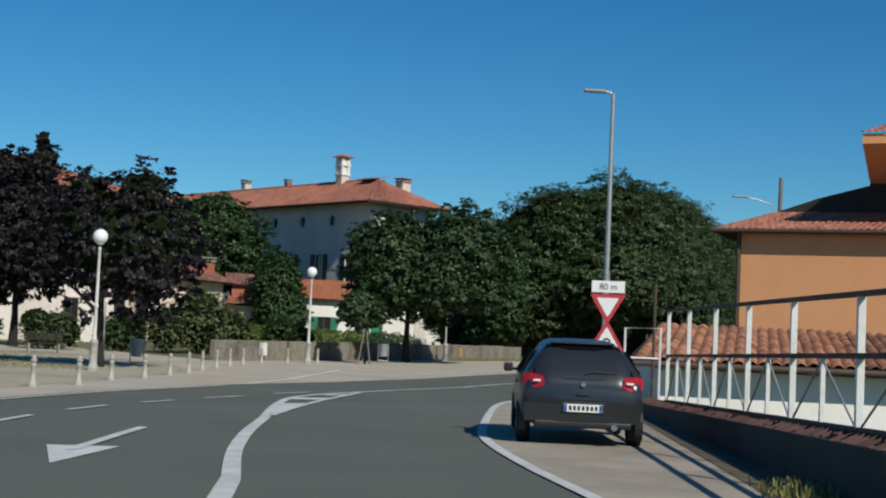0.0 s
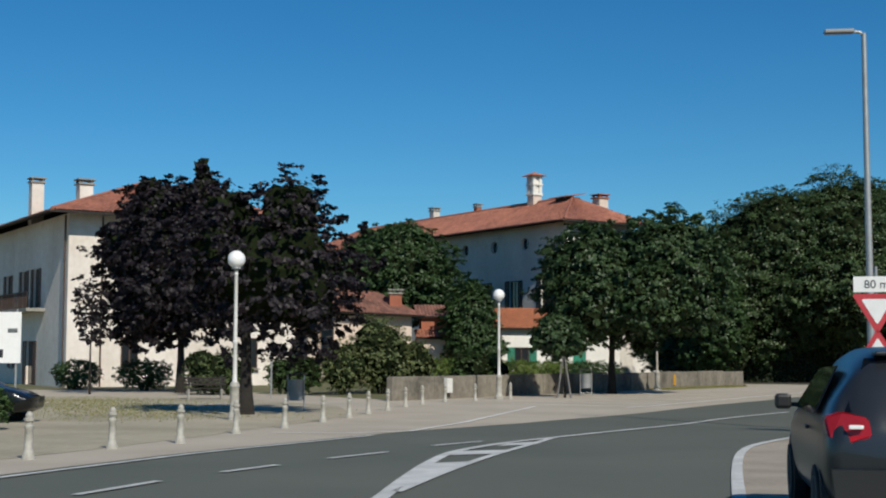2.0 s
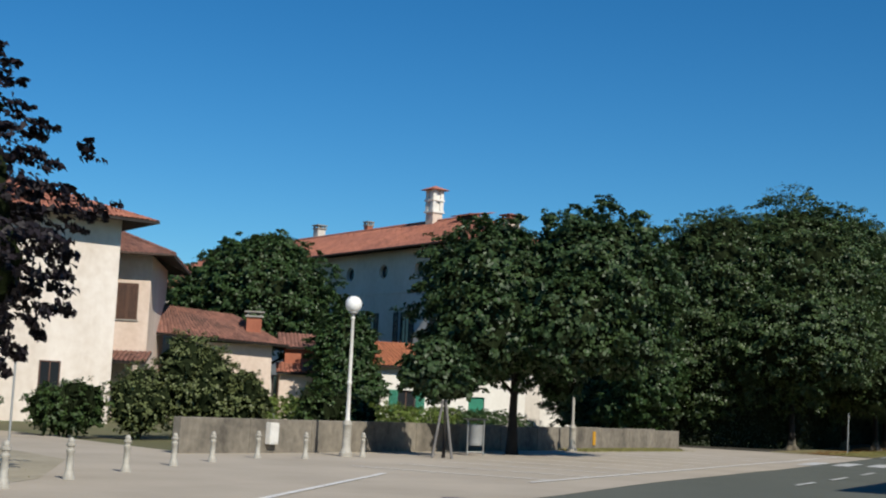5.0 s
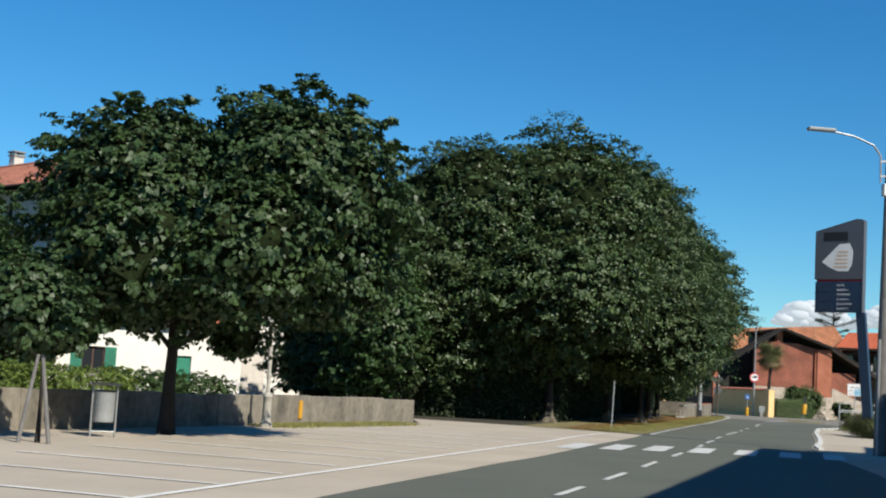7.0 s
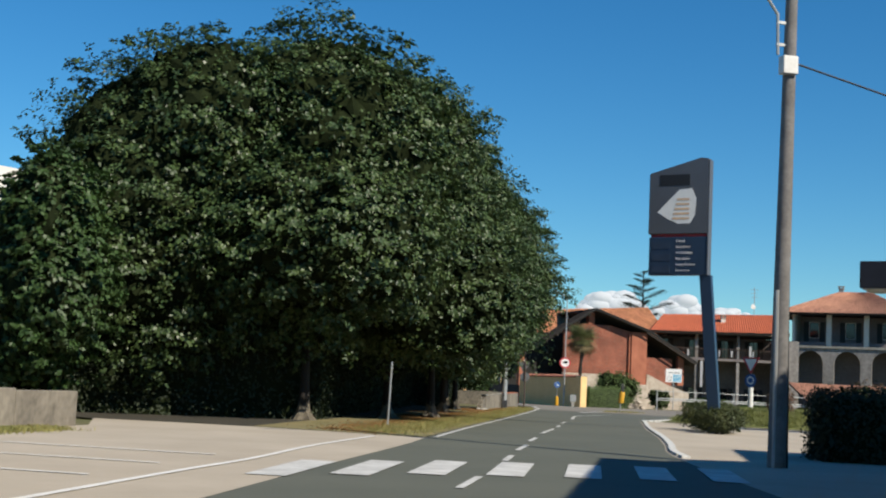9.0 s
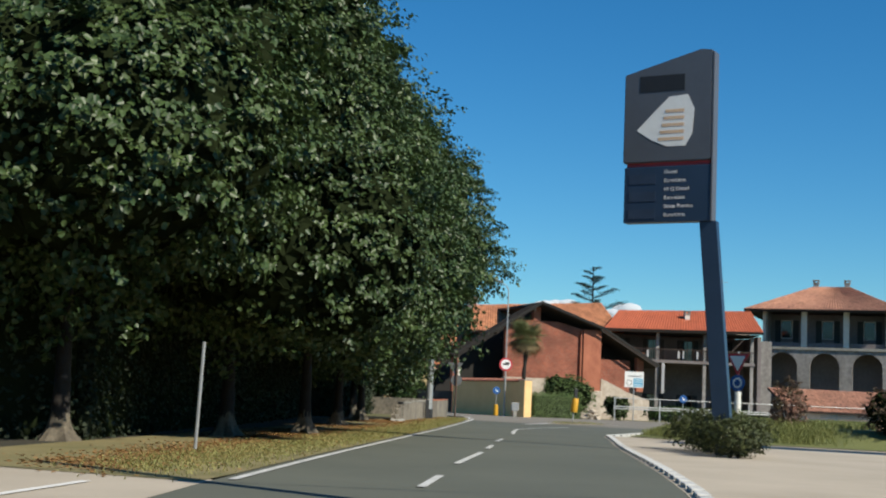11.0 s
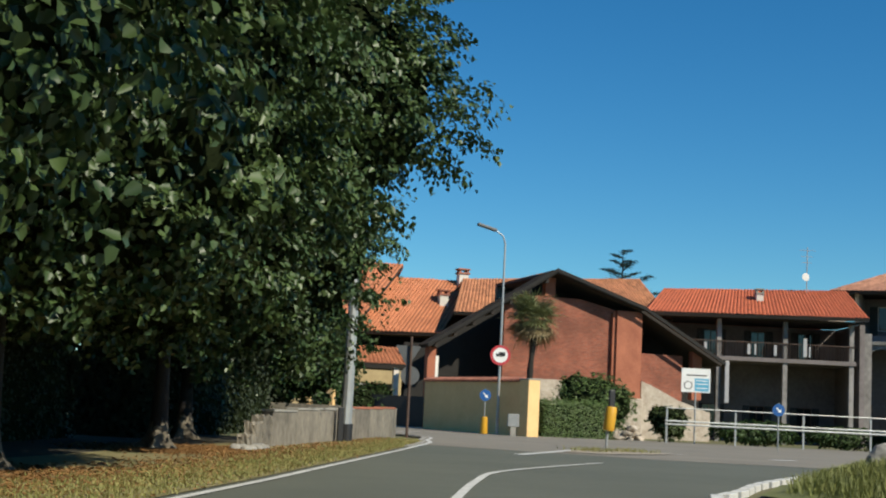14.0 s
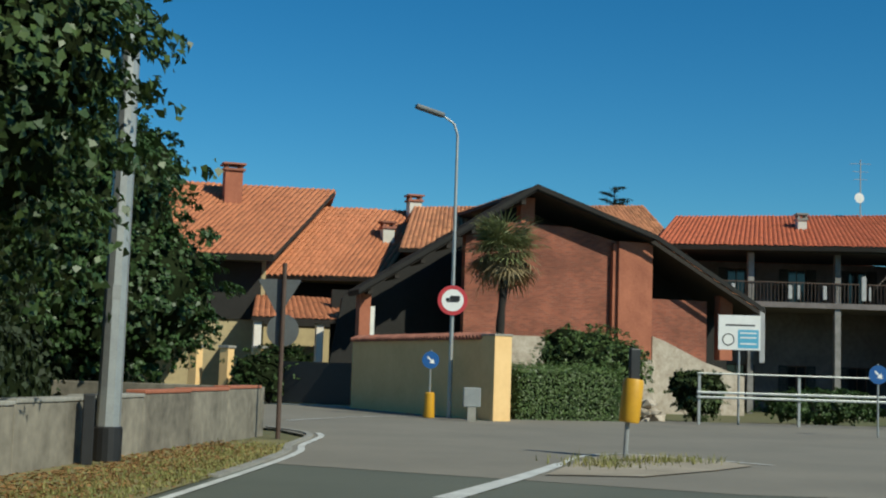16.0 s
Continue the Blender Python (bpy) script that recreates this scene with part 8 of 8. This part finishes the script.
keep_sign(57.9, 155.2, -18, 1.72, "round blue arrow sign by the railing", False, 45)
yb = post_root("yellow_bollard_post", 45.96, 145.98, "leaning post with yellow plastic reflector sleeve", "bollard")
part("pole", tube(bmesh.new(), [(0, 0, -0.1), (0.04, 0, 0.7)], 0.045, 8), GREY_PAINT, yb)
part("yellow_sleeve", lathe(bmesh.new(), [(0.17, 0.66), (0.19, 0.7), (0.19, 1.4), (0.17, 1.45)], 18, Matrix.Rotation(radians(6), 4, "Y")), YELLOW_PAINT, yb, smooth=True)
part("sign_stub", box_bm(0.06, 0.26, -0.05, 0.05, 1.4, 2.0, bevel=0.02), BLACK, yb)
bdr = root("welcome_board", pose(57.75, 162.4, ground_z(0, 161.6), 0, 0, -20), "white information board with light blue print", "sign board")
sign_post(bdr, 2.42, 0.04)
flat_outline(bdr, "panel", rect(-0.68, 0.68, 2.42, 3.55), -0.05, 0.02, SIGN_WHITE)
flat_outline(bdr, "print_line", rect(-0.45, 0.5, 3.2, 3.25), -0.073, 0.003, SIGN_BLACK)
flat_outline(bdr, "print_block", rect(-0.05, 0.62, 2.48, 3.08), -0.073, 0.003, SIGN_LIGHTBLUE)
flat_outline(bdr, "dial_ring", circle(-0.36, 2.75, 0.2), -0.073, 0.003, SIGN_BLACK)
flat_outline(bdr, "dial_face", circle(-0.36, 2.75, 0.165), -0.078, 0.003, SIGN_WHITE)
for z in (2.6, 2.8, 2.95):
    flat_outline(bdr, "text_bar", rect(0.02, 0.55, z, z + 0.045), -0.078, 0.003, SIGN_WHITE)
ysn = root("yield_sign", pose(50.2, 134.9, ground_z(0, 135), 0, 0, -60), "yield triangle above a blue roundabout sign", "road sign")
sign_post(ysn, 4.2, 0.04)
part("post_sleeve", tube(bmesh.new(), [(0, 0, 0.9), (0, 0, 2.15)], 0.16, 12), WHITE_PAINT, ysn, "white plastic sleeve round the post")
flat_outline(ysn, "yield_rim", tri(0, 3.70, 1.26, False), -0.05, 0.012, SIGN_RED)
flat_outline(ysn, "yield_field", tri(0, 3.70, 1.26, False, 0.7), -0.066, 0.003, SIGN_WHITE)
flat_outline(ysn, "blue_disc", circle(0, 2.6, 0.42), -0.05, 0.012, SIGN_BLUE)
flat_outline(ysn, "arrow_ring", circle(0, 2.6, 0.26), -0.066, 0.003, SIGN_WHITE)
flat_outline(ysn, "ring_hole", circle(0, 2.6, 0.17), -0.071, 0.003, SIGN_BLUE)
cab = root("street_cabinet", pose(47.95, 160.5, ground_z(0, 160), 0, 0, -12), "small grey utility cabinet on a pedestal", "cabinet")
part("housing", box_bm(-0.25, 0.25, -0.12, 0.12, 0.42, 0.98, bevel=0.02), GREY_PAINT, cab)
part("pedestal", box_bm(-0.12, 0.12, -0.1, 0.1, -0.1, 0.42), CONCRETE, cab)

# lamp pole and signs on the corner
lp = post_root("corner_lamp_pole", 36.72, 144.1, "thick galvanised lamp pole with black sleeve at its foot", "lamp post")
part("mast", tube(bmesh.new(), [(0, 0, 0.5), (0.03, 0, 4.5), (0.05, 0, 10.5)], [0.18, 0.155, 0.11], 10), GALVANISED, lp)
part("foot_sleeve", lathe(bmesh.new(), [(0.215, -0.1), (0.215, 0.5), (0.19, 0.52)], 16), BLACK, lp)
part("inspection_door", box_bm(-0.05, 0.07, -0.16, -0.13, 1.9, 2.6), GREY_PAINT, lp)
bp = post_root("black_post", 36.4, 143.4, "square black timber post against the wall", "post")
part("shaft", box_bm(-0.08, 0.08, -0.08, 0.08, -0.1, 1.0, bevel=0.01), BLACK, bp)
bs = root("sign_backs", pose(40.6, 151.3, ground_z(0, 151), 0, 0, 160), "road signs seen from behind on a brown post", "road sign")
sign_post(bs, 3.6, 0.05, RUST)
flat_outline(bs, "triangle_back", tri(0.1, 3.0, 0.9, False), -0.06, 0.012, SIGN_BACK)
flat_outline(bs, "disc_back", circle(0, 2.2, 0.34), -0.06, 0.012, SIGN_BACK)
thin = post_root("marker_post", 18.7, 101.2, "thin grey steel post on the verge", "post")
part("pole", tube(bmesh.new(), [(0, 0, -0.1), (0.05, 0, 2.1)], 0.035, 8), GALVANISED, thin)


# steel railing along the junction
def guard_rail():
    x0, y0, x1, y1 = 56.0, 161.75, 82.0, 157.0
    r = root("guard_rail", local(x0, y0, 0.18, x1 - x0, y1 - y0), "galvanised two-rail steel fence", "railing")
    L = math.hypot(x1 - x0, y1 - y0)
    n = 9
    for k in range(n):
        part("post", box_bm(L * k / (n - 1) - 0.04, L * k / (n - 1) + 0.04, 0.051, 0.13, -0.2, 1.68), GALVANISED, r)
    for z, h in ((0.85, 0.08), (1.0, 0.08), (1.62, 0.05)):
        part("rail", box_bm(-0.1, L + 0.1, -0.02, 0.05, z, z + h, bevel=0.02), GALVANISED, r)


guard_rail()

# leafy screens added below the limes, coloured as dark as the shade there
hedge_block("undergrowth", 16.8, 104.0, 0.33, 0.944, 36, 2.5, 5.0, 90, "shade-dark leafy screen filling the void below the lime trees", SHADE_LEAF, 0.14, 24)
hedge_block("undergrowth", 8.2, 101.8, 0.93, 0.2, 8.6, 2.5, 4.4, 91, "shade-dark leafy screen filling the void below the lime trees", SHADE_LEAF, 0.15, 22)

# Another shade-dark screen, added to close the view behind the wall.
hedge_block("undergrowth", 30.6, 139.5, 0.36, 0.933, 18, 2.0, 4.0, 92, "shade-dark leaves closing the gap behind the garden wall", SHADE_LEAF, 0.2, 14)
mk = root("cable_marker", local(4.3, 83.93, ground_z(0, 84), 15.2, 26.7), "yellow plastic cable marker fixed to the wall", "marker")
part("marker_body", box_bm(-0.09, 0.09, -0.06, -0.003, 0.2, 0.75, bevel=0.01), YELLOW_PAINT, mk)

# ---- shrubs along the old houses and behind the low wall ----
for k, (x, y, rx, ry, h, mat) in enumerate((
    (-9.8, 74.2, 1.8, 1.5, 3.5, OLIVE_LEAF), (-11.4, 73.0, 1.3, 1.3, 2.5, OLIVE_LEAF), (-16.5, 70.0, 1.8, 1.4, 2.0, BUSH_LEAF), (-8.3, 74.8, 1.1, 1.2, 2.5, OLIVE_LEAF), (-13.4, 71.6, 1.5, 1.3, 1.9, HEDGE_LEAF), (-5.7, 76.0, 1.2, 1.1, 2.2, HEDGE_LEAF),
    (-26.5, 78.5, 1.4, 1.2, 1.6, HEDGE_LEAF), (-22.0, 76.0, 1.6, 1.2, 1.6, HEDGE_LEAF), (-5.6, 80.0, 1.6, 1.4, 2.0, HEDGE_LEAF))):
    shrub(x, y, "loose green shrub by the old houses", (rx, ry, h), 100 + k, mat, 420, 0.11, "bush", "bush")
for k in range(7):
    s = 8 + k * 3.6
    shrub(-8.1 + 0.455 * s - 5.4, 66 + 0.89 * s + 5.6, "bright green shrubs growing over the wall", (2.1, 1.2, 1.75 - 0.05 * k), 120 + k, BRIGHT_LEAF if k < 5 else HEDGE_LEAF, 300, 0.10, "bush", "bush", "shrubs over the wall")
shrub(-12.5, 39.2, "clipped roundish shrub on the square", (0.7, 0.7, 0.95), 140, HEDGE_LEAF, 340, 0.08)
gp = post_root("garden_post", -13.0, 66.0, "thin grey post by the shrubs", "post")
part("pole", tube(bmesh.new(), [(0, 0, -0.1), (0, 0, 2.4)], 0.035, 8), GALVANISED, gp)
tree("young_maple", -22.4, 70.0, "slender young purple-leaved tree", [(0, 0, 4.2, 0.85, 0.85, 1.3), (0.1, 0, 3.1, 0.75, 0.75, 0.9)], 160, 55, 0.3, 0.17, PURPLE_LEAF, 4.5, 0.05, 1.0, 5, 150)


# ---- grass and litter ----
def bmesh_boulder():
    rng = random.Random(77)
    bm = bmesh.new()
    bmesh.ops.create_icosphere(bm, subdivisions=3, radius=0.32)
    for v in bm.verts:
        v.co = Vector((v.co.x * 1.1, v.co.y * 0.9, v.co.z * 0.85)) * (1 + 0.12 * math.sin(9 * v.co.x + 5 * v.co.z) + rng.uniform(-0.03, 0.03))
    return bm



def grass_patch(name, label, centres, n, height, mat, seed, flat=False, kerb=False, hill=False):
    rng = np.random.default_rng(seed)
    c = np.array(centres, float)
    k = rng.integers(0, len(c), n)
    x = c[k, 0] + rng.normal(0, 1, n) * c[k, 2]
    y = c[k, 1] + rng.normal(0, 1, n) * c[k, 3]
    if kerb:
        rows = [p for p in left_curve if 80 < p[1] < 152]
        m = (x < np.interp(y, [p[1] for p in rows], [p[0] for p in rows]) - 0.05 + rng.normal(0, 0.05, n)) & (y < 151)
        x, y = x[m], y[m]
        n = len(x)
    if hill:
        m = np.array([lawn_z(u, v) - ground_z(0, v) > 0.06 for u, v in zip(x, y)])
        x, y = x[m], y[m]
        n = len(x)
    z = np.array([lawn_z(u, v) if hill else ground_z(0, v) for u, v in zip(x, y)])
    a = rng.uniform(0, 2 * np.pi, n)
    h = height * rng.uniform(0.4, 1.2, n)
    w = 0.012 if not flat else 0.05
    side = np.stack([np.cos(a), np.sin(a), 0 * a], 1)
    lean = np.stack([-np.sin(a), np.cos(a), 0 * a], 1) * (h * rng.uniform(0.1, 0.8, n))[:, None]
    p = np.stack([x, y, z + 0.012], 1)
    v = np.empty((n, 4, 3))
    if flat:
        f = np.stack([-np.sin(a), np.cos(a), rng.uniform(-0.2, 0.4, n)], 1) * w
        v[:, 0], v[:, 1], v[:, 2], v[:, 3] = p - f, p + side * w * 0.7 + [0, 0, 0.015], p + f, p - side * w * 0.7 + [0, 0, 0.015]
    else:
        up = np.stack([0 * h, 0 * h, h], 1)
        v[:, 0], v[:, 1] = p - side * w, p + side * w
        v[:, 2], v[:, 3] = p + up + lean + side * w * 0.2, p + up + lean - side * w * 0.2
    ob = mesh_from_arrays(name, v.reshape(-1, 3), np.arange(n * 4).reshape(n, 4), mat)
    tagged(ob, label, "grass" if not flat else "leaves", kind="stuff")


verge = [(17.3 + 0.40 * s * 1.0, 95.5 + 0.92 * s, 0.55, 1.0) for s in range(0, 58, 2)]
grass_patch("verge_grass", "dry yellow-green grass of the verge", verge, 34000, 0.045, GRASS_DRY, 201, kerb=True)
grass_patch("verge_leaves", "brown fallen leaves on the verge", [(x - 0.8, y + 0.3, 0.55, 1.0) for x, y, _, _ in verge], 16000, 0.1, LITTER, 202, True, kerb=True)
grass_patch("leaf_piles", "brown leaf piles round the lime trunks", [(x, y, 0.75, 0.9) for x, y in ((23.5, 113.5), (27.2, 124.8), (30.5, 133.6), (24.6, 116.4), (21.8, 110.0), (31.6, 135.0))], 14000, 0.1, LITTER, 208, True)
grass_patch("wall_grass", "thin grass along the low wall", [(3.5 + 0.494 * s, 81.4 + 0.87 * s, 0.35, 0.35) for s in range(0, 10)], 9000, 0.09, GRASS_DRY, 203)
grass_patch("layby_grass", "tufts of grass beside the parapet", [(3.75 + 0.04 * k, 10.5 + k * 0.5, 0.2, 0.3) for k in range(7)] + [(4.2, 15.5, 0.15, 0.4)], 2600, 0.14, GRASS_DRY, 204)
grass_patch("island_weeds", "dry weeds on the traffic island", [(45.4, 145.0, 0.5, 0.4), (46.6, 145.2, 0.4, 0.3), (44.6, 144.0, 0.3, 0.3)], 700, 0.13, GRASS_DRY, 205)
lawn_spots = [(41.3, 122.6, 0.8, 0.9), (41.6, 124.8, 0.8, 1.0), (43.4, 127.6, 0.9, 1.0), (45.8, 130.0, 1.0, 1.0), (43.6, 119.6, 0.9, 0.9)] + [(43.5 + 2 * k, 123.5 + 0.8 * k, 1.2, 2.2) for k in range(6)]
grass_patch("forecourt_grass", "long sunlit grass on the raised lawn", lawn_spots, 52000, 0.24, LAWN_GRASS, 206, hill=True)
st = link("boulder", bmesh_boulder(), CONCRETE)
st.matrix_basis = pose(42.0, 125.2, lawn_z(42.0, 125.2) + 0.2)
tagged(st, "rough grey boulder lying in the lawn", "boulder")
grass_patch("square_grass", "worn grass between the bollards and the trees", [(-12 - s, 48 + s * 1.8, 2.0, 1.8) for s in range(0, 9)], 7000, 0.05, GRASS_DRY, 207)


# ---- distant cumulus ----
CLOUD = material("cloud_white_glow", (0.24, 0.24, 0.24), (0.20, 0.20, 0.21), 1.0, scale=0.02, fine=0.08, mix=0.5, bump=0, spec=0.0)
# Emission makes the clouds glow, flattening their sunlit and shaded sides.
CLOUD.node_tree.nodes["Principled BSDF"].inputs["Emission Color"].default_value = (0.72, 0.82, 0.92, 1)
CLOUD.node_tree.nodes["Principled BSDF"].inputs["Emission Strength"].default_value = 0.5


def cloud(x, y, z, w, h, seed):
    rng = random.Random(seed)
    bm = bmesh.new()
    for k in range(80):
        u = rng.uniform(-1, 1)
        r = h * rng.uniform(0.14, 0.34) * (1 - 0.5 * abs(u))
        m = Matrix.Translation((u * w, rng.uniform(-0.3, 0.3) * w, r * 0.4 + (1 - u * u) * h * rng.uniform(0.0, 0.6))) @ Matrix.Diagonal((1.5, 1.2, 0.85, 1))
        bmesh.ops.create_icosphere(bm, subdivisions=2, radius=r, matrix=m)
    c = link("cloud", bm, CLOUD, smooth=True)
    c.matrix_basis = pose(x, y, z)
    tagged(c, "small white fair-weather cloud low over the roofs", "cloud", kind="structure")


cloud(695, 1712, 105, 48, 42, 301)
cloud(775, 1676, 105, 40, 34, 302)
cloud(835, 1650, 100, 34, 26, 303)
cloud(1035, 1545, 110, 60, 34, 304)


# ---- belt of woods on the horizon ----
def far_woods():
    rng = random.Random(400)
    lobes = []
    for k in range(90):
        a = radians(-75 + k * 1.75 + rng.uniform(-0.5, 0.5))
        r = rng.uniform(250, 300)
        h = rng.uniform(3.0, 4.4)
        lobes.append((20 + r * math.sin(a), 60 + r * math.cos(a), h * 0.8, 7.5, 6, h))
    ob = crown("far_woods", lobes, 2600, 16, 1.5, 1.2, GREEN_LEAF, None, 400, 0.6, 0.7, 0.12, gap=1.3)
    tagged(ob, "low belt of green woods on the horizon", "woods", kind="stuff")


far_woods()
